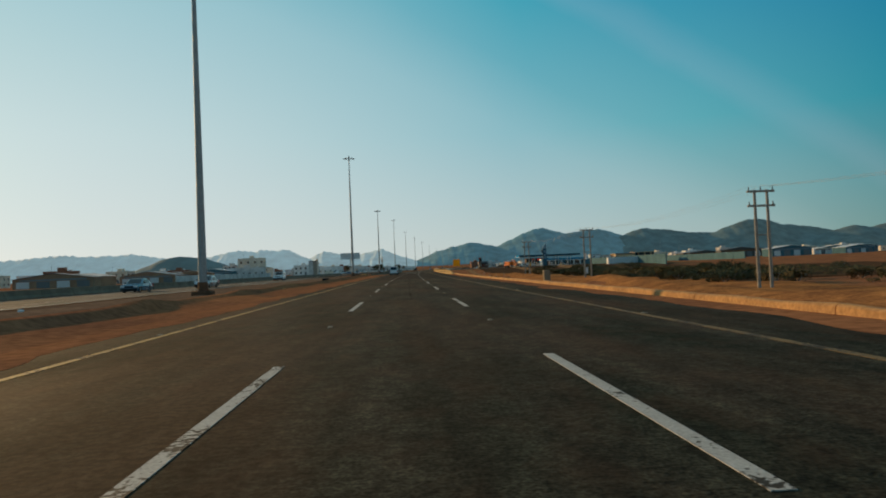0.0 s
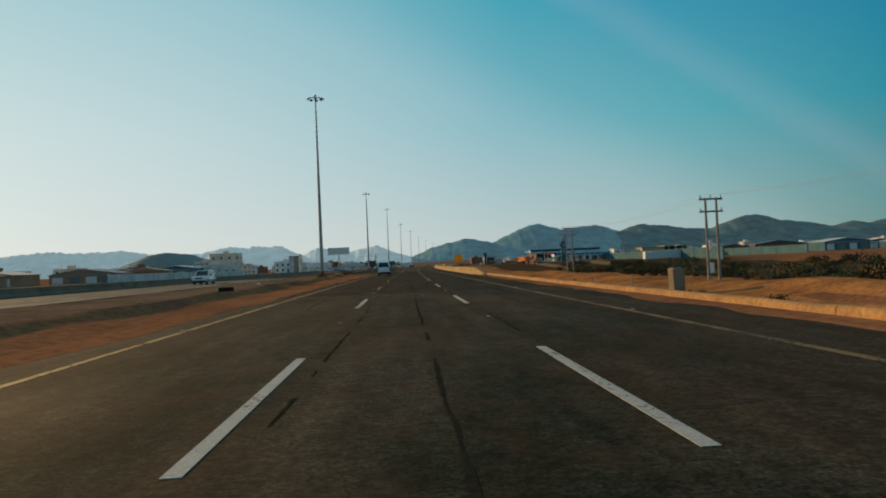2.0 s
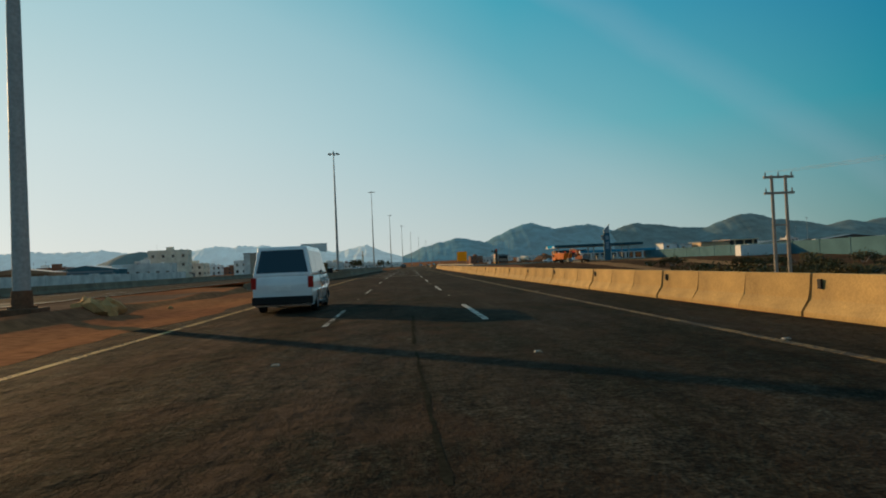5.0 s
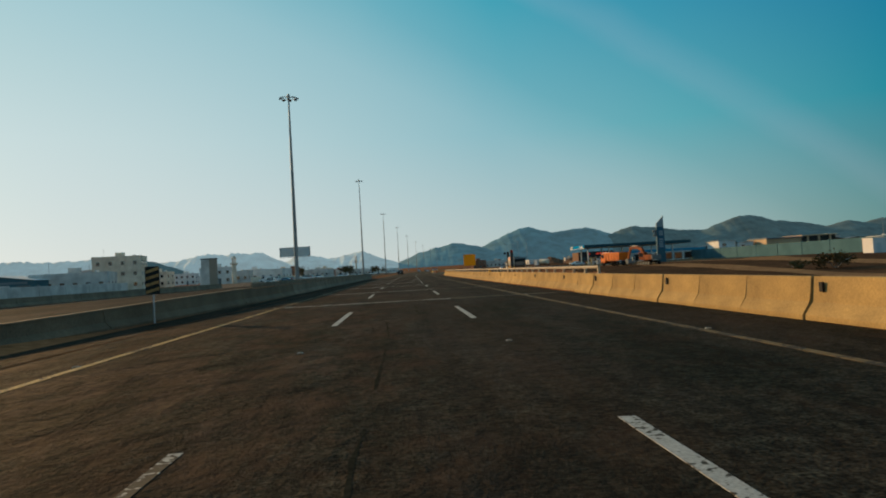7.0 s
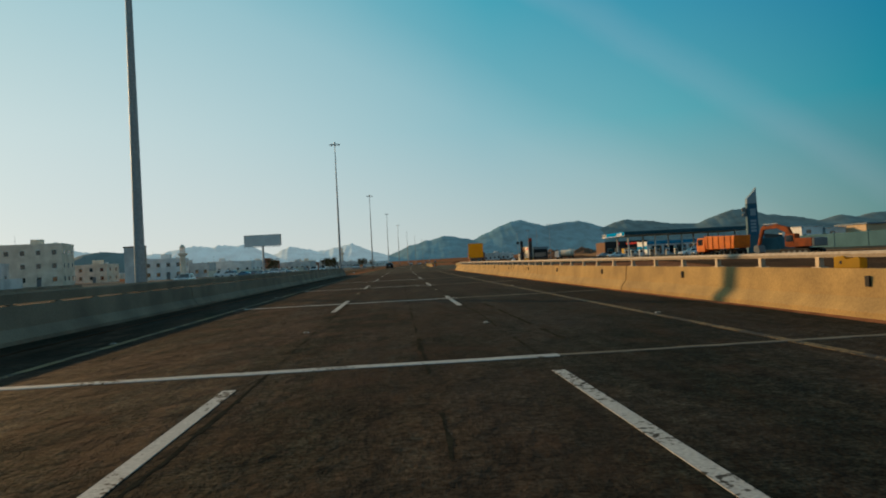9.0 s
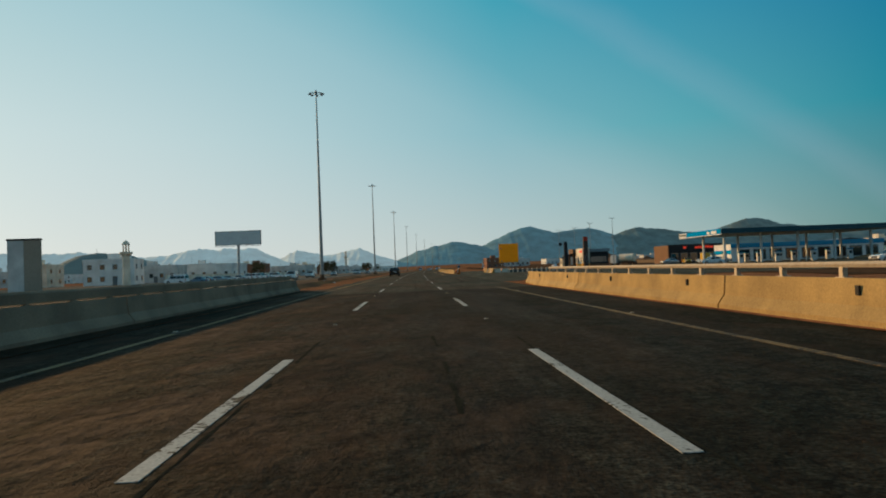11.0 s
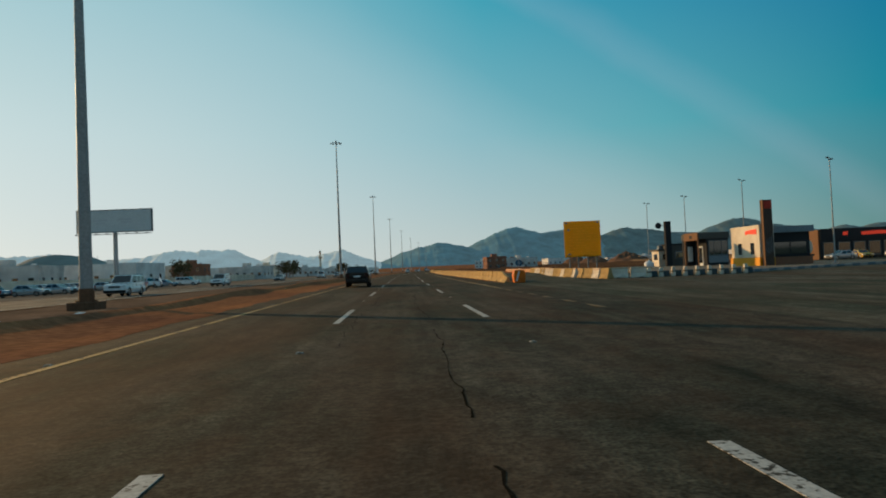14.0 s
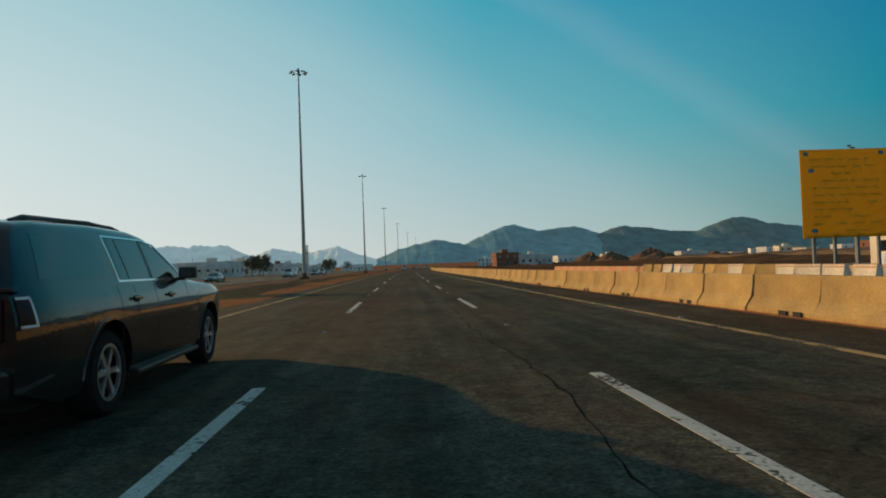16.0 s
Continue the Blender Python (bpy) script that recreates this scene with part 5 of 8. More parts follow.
def flank_patch(corners, lift, deep=0.014, nu=6, nv=5):
    """A curved plate that lies on the SUV's flank: corners (y, z) run rear-low, front-low, front-high, rear-high."""
    def point(u, v, side, out):
        (ya, za), (yb, zb), (yc, zc), (yd, zd) = corners
        y = (ya * (1 - u) + yb * u) * (1 - v) + (yd * (1 - u) + yc * u) * v
        z = (za * (1 - u) + zb * u) * (1 - v) + (zd * (1 - u) + zc * u) * v
        return side * (suv_flank(y, z) + out), y, z

    def make(side):
        bm = bmesh.new()
        top = [[bm.verts.new(point(i / nu, j / nv, side, lift)) for j in range(nv + 1)] for i in range(nu + 1)]
        low = [[bm.verts.new(point(i / nu, j / nv, side, lift - deep)) for j in range(nv + 1)] for i in range(nu + 1)]
        for i in range(nu):
            for j in range(nv):
                bm.faces.new((top[i][j], top[i + 1][j], top[i + 1][j + 1], top[i][j + 1]))
                bm.faces.new((low[i][j], low[i][j + 1], low[i + 1][j + 1], low[i + 1][j]))
        ring = [(i, 0) for i in range(nu)] + [(nu, j) for j in range(nv)] + [(nu - i, nv) for i in range(nu)] + [(0, nv - j) for j in range(nv)]
        for (i, j), (k, m) in zip(ring, ring[1:] + ring[:1]):
            bm.faces.new((top[i][j], top[k][m], low[k][m], low[i][j]))
        return bm
    return make


def large_suv():
    ob = thing("large_suv", "glossy dark grey full-size SUV with chrome window trim", "car")
    ys = sorted({round(-3.12 + 5.80 * k / 58, 4) for k in range(59)} | {round(a + SUV_ARCH * math.cos(math.pi * k / 12), 4) for a in SUV_AXLES for k in range(13)})
    lower = []
    for y in ys:
        lo, hi, deck = suv_sill(y), knots(y, SUV_WAIST), knots(y, SUV_DECK)
        side = [(suv_flank(y, lo + (hi - lo) * k / 14), lo + (hi - lo) * k / 14) for k in range(15)]
        x1 = side[-1][0]
        side += [(x1 * 0.965, hi + (deck - hi) * 0.45 + 0.012), (x1 * 0.85, hi + (deck - hi) * 0.8 + 0.014), (x1 * 0.5, deck + 0.012)]
        lower.append([(x, y, z) for x, z in side] + [(-x, y, z) for x, z in side[::-1]])
    part("body", loft(lower), PAINT_DARK, ob, smooth=True)
    upper = []
    for k in range(49):
        y = -3.06 + 3.92 * k / 48
        top = knots(y, SUV_ROOF)
        edge = max(top - 0.075, 1.20 + (top - 1.20) * 0.45)
        side = [(suv_flank(y, 1.20 + (edge - 1.20) * j / 8), 1.20 + (edge - 1.20) * j / 8) for j in range(9)]
        x1 = side[-1][0]
        side += [(x1 - 0.012, edge + (top - edge) * 0.35), (x1 - 0.045, edge + (top - edge) * 0.68), (x1 - 0.11, edge + (top - edge) * 0.88), (x1 * 0.55, top), (x1 * 0.2, top + 0.012)]
        upper.append([(x, y, z) for x, z in side] + [(-x, y, z) for x, z in side[::-1]])
    part("cabin", loft(upper), PAINT_DARK, ob, smooth=True)
    part("underbody", box(-0.86, 0.86, -2.9, 2.4, 0.30, 0.86), BLACK, ob)

    panes = ((((-2.74, 1.285), (-1.57, 1.285), (-1.60, 1.655), (-2.64, 1.655)), "quarter_window"),
             (((-1.26, 1.262), (-1.07, 1.262), (-1.10, 1.668), (-1.28, 1.668)), "vent_window"),
             (((-1.03, 1.262), (-0.46, 1.262), (-0.47, 1.672), (-1.06, 1.672)), "window"),
             (((-0.37, 1.262), (0.60, 1.262), (-0.05, 1.625), (-0.38, 1.668)), "window"))
    trims = (((-1.33, 1.232), (0.66, 1.232), (0.66, 1.252), (-1.33, 1.252)), ((-1.37, 1.685), (-0.34, 1.685), (-0.34, 1.702), (-1.37, 1.702)),
             ((-1.33, 1.252), (-1.305, 1.252), (-1.345, 1.685), (-1.37, 1.685)), ((-0.34, 1.685), (-0.02, 1.645), (-0.02, 1.66), (-0.34, 1.702)),
             ((-0.02, 1.645), (0.66, 1.252), (0.685, 1.262), (0.0, 1.66)))
    gaps = (((-1.40, 0.42), (-1.392, 0.42), (-1.392, 1.21), (-1.40, 1.21)), ((-1.00, 0.86), (-0.992, 0.86), (-0.992, 1.21), (-1.00, 1.21)), ((-0.42, 0.36), (-0.412, 0.36), (-0.412, 1.22), (-0.42, 1.22)),
            ((0.66, 0.36), (0.668, 0.36), (0.70, 1.20), (0.692, 1.20)), ((-1.0, 0.36), (0.66, 0.36), (0.66, 0.368), (-1.0, 0.368)))
    for side in (-1, 1):
        for corners, name in panes:
            part(name, flank_patch(corners, 0.003)(side), GLASS_DARK, ob, smooth=True)
        for corners in trims:
            part("window_trim", flank_patch(corners, 0.008)(side), CHROME, ob, "bright chrome window trim")
        for corners in gaps:
            part("door_gap", flank_patch(corners, 0.001, 0.01, 2, 8)(side), BLACK, ob)
        part("door_pillar", flank_patch(((-0.455, 1.262), (-0.375, 1.262), (-0.385, 1.672), (-0.465, 1.672)), 0.004)(side), TRIM_BLACK, ob)
        part("door_pillar", flank_patch(((-1.066, 1.262), (-1.034, 1.262), (-1.064, 1.67), (-1.096, 1.67)), 0.004)(side), TRIM_BLACK, ob)
        for y in (0.05, -1.00):
            x = side * (suv_flank(y, 1.06) + 0.02)
            part("door_handle", box(x - 0.014, x + 0.014, y - 0.13, y + 0.09, 1.045, 1.078, 0.01), PAINT_DARK, ob)
            part("handle_recess", flank_patch(((y - 0.10, 1.02), (y + 0.06, 1.02), (y + 0.06, 1.085), (y - 0.10, 1.085)), 0.002, 0.01, 3, 3)(side), BLACK, ob)
        part("side_badge", flank_patch(((0.80, 0.80), (1.06, 0.80), (1.06, 0.835), (0.80, 0.835)), 0.006)(side), CHROME, ob)
        part("side_step", box(side * 0.93 - 0.09, side * 0.93 + 0.09, -1.05, 1.05, 0.265, 0.325, 0.02), TRIM_BLACK, ob)
        for a in SUV_AXLES:
            arch = bmesh.new()
            prev = None
            for k in range(19):
                g = math.pi * k / 18
                row = []
                for q, out in ((SUV_ARCH - 0.005, -0.05), (SUV_ARCH - 0.005, 0.012), (SUV_ARCH + 0.022, 0.012), (SUV_ARCH + 0.03, -0.01)):
                    y, z = a + q * math.cos(g), max(SUV_R + q * math.sin(g) * 0.98, 0.29)
                    row.append(arch.verts.new((side * (suv_flank(y, z) + out), y, z)))
                if prev:
                    for j in range(4):
                        arch.faces.new((prev[j], prev[(j + 1) % 4], row[(j + 1) % 4], row[j]))
                prev = row
            part("arch_lip", arch, PAINT_DARK, ob, smooth=True)
        # mirror on its arm
        mb = box(side * 1.08 - 0.105, side * 1.08 + 0.105, 0.40, 0.51, 1.235, 1.385, 0.035)
        mirror = part("mirror", mb, TRIM_BLACK, ob)
        part("mirror_arm", box(*sorted((side * 0.93, side * 1.04)), 0.42, 0.50, 1.215, 1.255, 0.01), TRIM_BLACK, mirror)
        part("mirror_glass", box(side * 1.08 - 0.08, side * 1.08 + 0.08, 0.394, 0.402, 1.255, 1.365), GLASS_DARK, mirror)
        # tail lamp wrapped round the corner, with a pale outline
        lamp = part("tail_lamp", flank_patch(((-3.085, 0.93), (-2.90, 0.93), (-2.93, 1.16), (-3.085, 1.16)), 0.008)(side), LAMP_DARK, ob, smooth=True)
        for corners in (((-3.08, 1.14), (-2.93, 1.14), (-2.93, 1.16), (-3.08, 1.16)), ((-3.08, 0.93), (-2.90, 0.93), (-2.90, 0.95), (-3.08, 0.95)), ((-2.925, 0.93), (-2.90, 0.93), (-2.93, 1.16), (-2.95, 1.16))):
            part("lamp_outline", flank_patch(corners, 0.012)(side), LAMP_EDGE, lamp, "pale outline strip")
        part("tail_lamp", box(*sorted((side * 0.66, side * 0.88)), -3.14, -3.10, 0.84, 1.15, 0.01), LAMP_DARK, ob)
        part("headlamp", box(*sorted((side * 0.52, side * 0.84)), 2.46, 2.60, 0.80, 0.95, 0.03), LAMP_CLEAR, ob)
        rail = tube([(side * 0.66, -2.62, 1.755), (side * 0.665, -2.45, 1.80), (side * 0.66, -1.3, 1.828), (side * 0.65, -0.75, 1.815), (side * 0.64, -0.45, 1.77)], [0.024, 0.022, 0.022, 0.022, 0.024], 8)
        part("roof_rail", rail, TRIM_BLACK, ob, smooth=True)
    # tailgate window, windscreen and grille
    for name, y0, z0, y1, z1, x0, x1, way in (("rear_window", -3.055, 1.27, -2.945, 1.655, 0.80, 0.66, -1), ("windscreen", 0.74, 1.305, -0.10, 1.715, 0.76, 0.62, 1)):
        g = bmesh.new()
        out = Vector((0, way, 0.25 if way < 0 else 1.9)).normalized()
        base = [Vector((-x0, y0, z0)), Vector((x0, y0, z0)), Vector((x1, y1, z1)), Vector((-x1, y1, z1))]
        lo, hi = [[g.verts.new(p + out * q) for p in base] for q in (-0.02, 0.012)]
        g.faces.new(lo[::-1])
        g.faces.new(hi)
        for k in range(4):
            g.faces.new((lo[k], lo[(k + 1) % 4], hi[(k + 1) % 4], hi[k]))
        part(name, g, GLASS_DARK, ob)
    part("rear_spoiler", box(-0.66, 0.66, -3.02, -2.82, 1.715, 1.75, 0.015), PAINT_DARK, ob)
    part("rear_bumper", box(-0.92, 0.92, -3.19, -2.98, 0.40, 0.66, 0.05), PAINT_DARK, ob)
    part("bumper_step", box(-0.62, 0.62, -3.2, -3.1, 0.62, 0.67, 0.01), TRIM_BLACK, ob)
    part("plate", box(-0.26, 0.26, -3.15, -3.12, 0.84, 0.98, 0.004), WHITE, ob)
    part("front_bumper", box(-0.82, 0.82, 2.5, 2.72, 0.36, 0.62, 0.06), PAINT_DARK, ob)
    part("grille", box(-0.5, 0.5, 2.58, 2.70, 0.66, 0.94, 0.02), TRIM_BLACK, ob)
    tyre_mesh, rim_mesh, hub_mesh = wheel_meshes(SUV_R, 0.28, 6)
    for y in SUV_AXLES:
        for side in (-1, 1):
            wh = part("wheel", tyre_mesh, None, ob, m=pose(side * 0.862, y, SUV_R, 0, 0, 0 if side > 0 else 180))
            part("rim", rim_mesh, None, wh, "bright alloy wheel rim")
            part("hub", hub_mesh, None, wh, "dark brake and hub")
    return ob


large_suv().matrix_world = road_pose(423.83, -3.97, 0.0, 1.3) @ Matrix.Diagonal((1.0, 1.045, 0.968, 1.0))

minivan = vehicle("passenger_van", "white high-roofed passenger van with a wide dark rear window", "van", PAINT_CAR_WHITE, 4.8, 1.86, 2.02, 2.75, 0.22, 1.05, 1.12, 1.75, 1.0, -2.12, -2.32,
                  r=0.33, panes=((0.03, 0.33), (0.36, 0.66), (0.69, 0.95)), roof_in=0.2, nose=0.12)
minivan.matrix_world = road_pose(155.0, -3.62, 0.0)

sedan = vehicle("sedan", "white saloon car with dark windows", "car", PAINT_CAR_WHITE, 4.7, 1.8, 1.45, 2.75, 0.18, 0.86, 0.92, 1.05, 0.25, -0.95, -1.65, panes=((0.12, 0.48), (0.52, 0.90)), group="cars on the roads")
sedan.matrix_world = road_pose(790, -0.1)
suv_white = vehicle("suv", "white four-wheel-drive estate car", "car", PAINT_CAR_WHITE, 4.9, 1.95, 1.86, 2.8, 0.26, 1.08, 1.14, 1.1, 0.4, -2.1, -2.3, r=0.38, tyre=0.25, rack=True, group="cars on the roads")
suv_white.matrix_world = road_pose(428, -25.2, 0, 180)
sedan_silver = vehicle("sedan", "silver-grey saloon car with dark windows", "car", PAINT_SILVER, 4.7, 1.8, 1.45, 2.75, 0.18, 0.86, 0.92, 1.05, 0.25, -0.95, -1.65, panes=((0.12, 0.48), (0.52, 0.90)), group="cars on the roads")
sedan_silver.matrix_world = road_pose(86.5, -25.0, 0, 180)
sedan_blue = vehicle("sedan", "blue-grey saloon car with dark windows", "car", PAINT_BLUE, 4.6, 1.78, 1.46, 2.7, 0.18, 0.86, 0.92, 1.05, 0.25, -0.95, -1.65, panes=((0.12, 0.48), (0.52, 0.90)), group="cars on the roads")
sedan_blue.matrix_world = road_pose(75.0, -29.0, 0, 180)
panel_van = vehicle("panel_van", "white panel van with bare sides", "van", PAINT_CAR_WHITE, 5.2, 1.9, 2.2, 3.0, 0.22, 1.1, 1.2, 1.85, 1.15, -2.4, -2.5, panes=((0.74, 0.96),), roof_in=0.14, group="cars on the roads")
panel_van.matrix_world = road_pose(590, -29.3, 0, 180)
taxi = vehicle("taxi", "yellow saloon car parked by the shop", "car", PAINT_TAXI, 4.6, 1.78, 1.46, 2.7, 0.18, 0.86, 0.92, 1.05, 0.25, -0.95, -1.65, panes=((0.12, 0.48), (0.52, 0.90)))
taxi.matrix_world = road_pose(472.5, 74.0, 0, 172)

for src, spots in ((suv_white, ((472, -28.6, 180), (560, -24.9, 180), (147, -27.7, 180), (700, -3.7, 0), (466.4, 76.8, 82))),
                   (sedan, ((640, -29.0, 180), (900, 3.5, 0), (760, -25, 180), (363.9, 55.6, 95), (449.4, 73.3, 95), (415, 56.5, 95))),
                   (sedan_silver, ((600, -25.2, 180), (520, -28.8, 180), (356, 54.8, 85), (467.8, 67.6, 98), (330, -29.0, 180), (835, -3.6, 0))),
                   (panel_van, ((820, 3.6, 0), (455, -58, 90)))):
    for s, d, turn in spots:
        copy_thing(src, road_pose(s, d, 0.0 if d < 8 else -0.012, turn))
crate_yellow = thing("cargo_box", "bright yellow steel cargo box standing by the parked cars", "cargo box", road_pose(449.2, 69.7, -0.012, 4))
part("box_shell", box(-0.95, 0.95, -0.9, 0.9, 0.12, 2.5, 0.03), PAINT_TAXI, crate_yellow)
part("door_leaf", box(-0.85, -0.02, -0.93, -0.904, 0.25, 2.35, 0.005), PAINT_TAXI, crate_yellow)
part("door_leaf", box(0.02, 0.85, -0.93, -0.904, 0.25, 2.35, 0.005), PAINT_TAXI, crate_yellow)
for x in (-0.8, 0.8):
    part("skid", box(x - 0.1, x + 0.1, -0.9, 0.9, 0.0, 0.12), STEEL_DARK, crate_yellow)
# a row of parked cars before the buildings across the road
random.seed(5)
for i in range(16):
    src = random.choice((sedan, sedan_silver, suv_white, sedan_blue))
    c = copy_thing(src, road_pose(432 + 5.2 * i + random.uniform(-1, 1), -46 - random.uniform(0, 5), ground_height(432 + 5 * i, -47), random.choice((80, 95, 100, 265))))
    tagged(c, "car parked in front of the roadside buildings", "car", "parked cars")


# ---- power line ----
def h_pole(height=10.6):
    ob = thing("power_pole", "weathered wooden H-frame power pole with cross arms", "power pole", group="poles of the power line")
    for x in (-0.6, 0.6):
        part("post", tube([(x, 0, -0.6), (x, 0, height)], [0.17, 0.12], 10), WOOD, ob)
        for z in (height - 0.05, height - 1.4):
            part("insulator", tube([(x * 1.9, 0, z), (x * 1.9, 0, z + 0.32)], [0.07, 0.04], 8), STEEL_DARK, ob)
    part("insulator", tube([(0, 0, height - 0.05), (0, 0, height + 0.3)], [0.07, 0.04], 8), STEEL_DARK, ob)
    for z in (height - 0.15, height - 1.5):
        part("cross_arm", box(-1.3, 1.3, -0.1, 0.1, z - 0.1, z + 0.1, 0.02), WOOD, ob)
    part("brace", tube([(-0.6, 0, height - 4.2), (0.6, 0, height - 4.2)], 0.06, 8), WOOD, ob)
    return ob


line_spots = [(6, 39.0), (61.8, 33.2), (125.5, 33.2), (188, 32.0)]
pole = h_pole(9.2)
tops = []
for i, (s, d) in enumerate(line_spots):
    m = road_pose(s, d, ground_height(s, d))
    if i == 0:
        pole.matrix_world = m
        p = pole
    else:
        p = copy_thing(pole, m)
    tops.append(m)
    if i == 2:
        box_ob = thing("transformer_box", "pale steel switch box fixed to the power pole", "electrical box", m)
        part("box_body", box(-0.55, -0.15, -0.35, 0.05, 3.6, 4.6, 0.03), WHITE, box_ob)
        part("box_cap", box(-0.6, -0.1, -0.4, 0.1, 4.6, 4.66, 0.01), STEEL, box_ob)
        box_low = thing("meter_box", "pale meter box low on the power pole", "electrical box", m)
        part("box_body", box(-0.5, -0.1, -0.35, 0.0, 1.0, 2.1, 0.03), WHITE, box_low)
        part("box_cap", box(-0.55, -0.05, -0.4, 0.05, 2.1, 2.16, 0.01), STEEL, box_low)
WIRE = material("dull_aluminium_wire", (0.34, 0.35, 0.35), 0.6, 0.3, vary=0.1, bump=0)
wires = thing("power_wires", "thin dull grey power wires sagging between the poles", "wires")
for a, c in zip(tops, tops[1:]):
    for x, z in ((-1.14, 9.5), (0.0, 9.5), (1.14, 9.5)):
        p, q = a @ Vector((x, 0, z)), c @ Vector((x, 0, z))
        pts = [p.lerp(q, k / 10) - Vector((0, 0, 1.1 * (1 - (k / 5 - 1) ** 2))) for k in range(11)]
        part("wire", tube(pts, 0.008, 5), WIRE, wires)

cabinet = thing("concrete_post", "large weathered concrete block standing in the dirt", "concrete block", road_pose(107.6, 21.9, -2.35, 4) @ Matrix.Diagonal((0.62, 0.75, 1.12, 1.0)))
part("block", prism([(-0.7, 0), (0.78, 0), (0.84, 2.15), (0.6, 2.3), (-0.7, 2.28), (-0.86, 2.15)], -0.6, 0.6, "y", 0.06), CONCRETE_GREY, cabinet)
part("block_footing", box(-1.1, 1.1, -0.8, 0.8, -0.2, 0.35, 0.04), CONCRETE_DUSTY, cabinet, "sandy footing")


# ---- signs ----
def yellow_board():
    ob = thing("project_sign", "large amber project notice board with faded writing, on steel posts", "sign", road_pose(448.9, 22.2))
    part("board", box(-2.3, 2.3, -0.03, 0.03, 1.95, 6.42, 0.01), SIGN_YELLOW, ob)
    random.seed(11)
    ink = SIGN_INK
    teal = material("teal_sign_ink", (0.05, 0.22, 0.26), 0.6, vary=0.2, bump=0)
    for k in range(11):
        z = 5.9 - 0.36 * k
        x = -1.75
        while x < 1.75:
            w = random.uniform(0.22, 0.75)
            if random.random() < 0.82:
                part("writing", box(x, min(x + w, 1.85), -0.036, -0.031, z - 0.05, z + 0.05), ink, ob)
            x += w + random.uniform(0.08, 0.3)
        part("rule", box(-2.0, 2.0, -0.0355, -0.031, z - 0.185, z - 0.172), ink, ob)
    part("column_rule", box(0.12, 0.135, -0.0355, -0.031, 2.9, 5.2), ink, ob)
    for x, z, w in ((-1.75, 5.35, 0.34), (-1.98, 6.2, 0.3), (1.95, 6.2, 0.34), (-1.7, 2.32, 0.4)):
        part("emblem", prism([(x - w / 2, z), (x - w / 4, z - 0.1), (x + w / 4, z - 0.1), (x + w / 2, z), (x + w / 4, z + 0.1), (x - w / 4, z + 0.1)], -0.037, -0.031, "y"), teal, ob)
    for x in (-1.7, -0.6, 0.6, 1.7):
        part("post", box(x - 0.07, x + 0.07, 0.04, 0.18, -0.4, 2.15, 0.01), STEEL_DARK, ob)
    part("rail", box(-2.15, 2.15, 0.032, 0.08, 1.95, 2.05), STEEL_DARK, ob)
    return ob


yellow_board()


def billboard():
    ob = thing("billboard", "wide pale grey roadside billboard on a single steel post", "billboard", road_pose(494, -53.6, ground_height(494, -53) - 0.3))
    part("panel", box(-6.7, 6.7, -0.25, 0.25, 11.0, 14.95, 0.03), GREY, ob)
    frame_bm = bmesh.new()
    for x0, x1, z0, z1 in ((-6.85, 6.85, 10.85, 11.0), (-6.85, 6.85, 14.95, 15.1), (-6.85, -6.7, 10.85, 15.1), (6.7, 6.85, 10.85, 15.1)):
        box(x0, x1, -0.3, 0.3, z0, z1, 0, frame_bm)
    part("panel_frame", frame_bm, STEEL_DARK, ob)
    pale = material("pale_board_print", (0.55, 0.58, 0.60), 0.6, vary=0.1, bump=0)
    for x0, x1, z in ((-3.9, -1.2, 13.1), (-3.4, -1.6, 12.6), (0.6, 3.2, 13.2), (1.2, 3.0, 12.7)):
        part("writing", box(x0, x1, -0.262, -0.256, z - 0.14, z + 0.14), pale, ob)
    part("post", tube([(0, 0, -0.3), (0, 0, 10.9)], [0.42, 0.38], 16), STEEL, ob, smooth=True)
    part("catwalk", box(-6.8, 6.8, -1.0, -0.3, 10.45, 10.53), STEEL, ob)
    for k in range(8):
        x = -6.3 + 1.8 * k
        part("lamp_arm", tube([(x, -0.3, 10.6), (x, -1.5, 10.5)], 0.03, 6), STEEL, ob)
        part("lamp", box(x - 0.2, x + 0.2, -1.65, -1.4, 10.45, 10.6, 0.02), STEEL_DARK, ob)
    return ob


billboard()

SLATE_PALE = material("dusty_pale_sign_film", (0.26, 0.34, 0.38), 0.6, vary=0.2, fine=8, coarse=2, bump=0)
SIGN_BLUE = material("dusty_blue_sign", (0.03, 0.12, 0.20), 0.6, vary=0.2, fine=8, coarse=2, bump=0.02)
# keep-right disc and end block at the nose of the turn-off
block = thing("end_block", "orange plastic crash block at the barrier's end", "crash block", road_pose(413.3, 8.1))
part("block_body", prism([(-0.38, 0), (0.38, 0), (0.42, 0.5), (0.36, 0.9), (-0.36, 0.9), (-0.42, 0.5)], -0.45, 0.45, "y", 0.04), ORANGE, block)
part("stripe", prism([(-0.30, 0.12), (-0.18, 0.12), (0.02, 0.8), (-0.10, 0.8)], -0.462, -0.452, "y"), WHITE, block)
disc = thing("direction_sign", "small round blue direction sign on a thin post", "road sign", road_pose(414.2, 8.3))
part("post", tube([(0, 0, 0), (0, 0, 1.75)], 0.03, 8), STEEL, disc)
part("plate", tube([(0, -0.02, 1.4), (0, 0.0, 1.4)], 0.25, 24), SIGN_BLUE, disc)
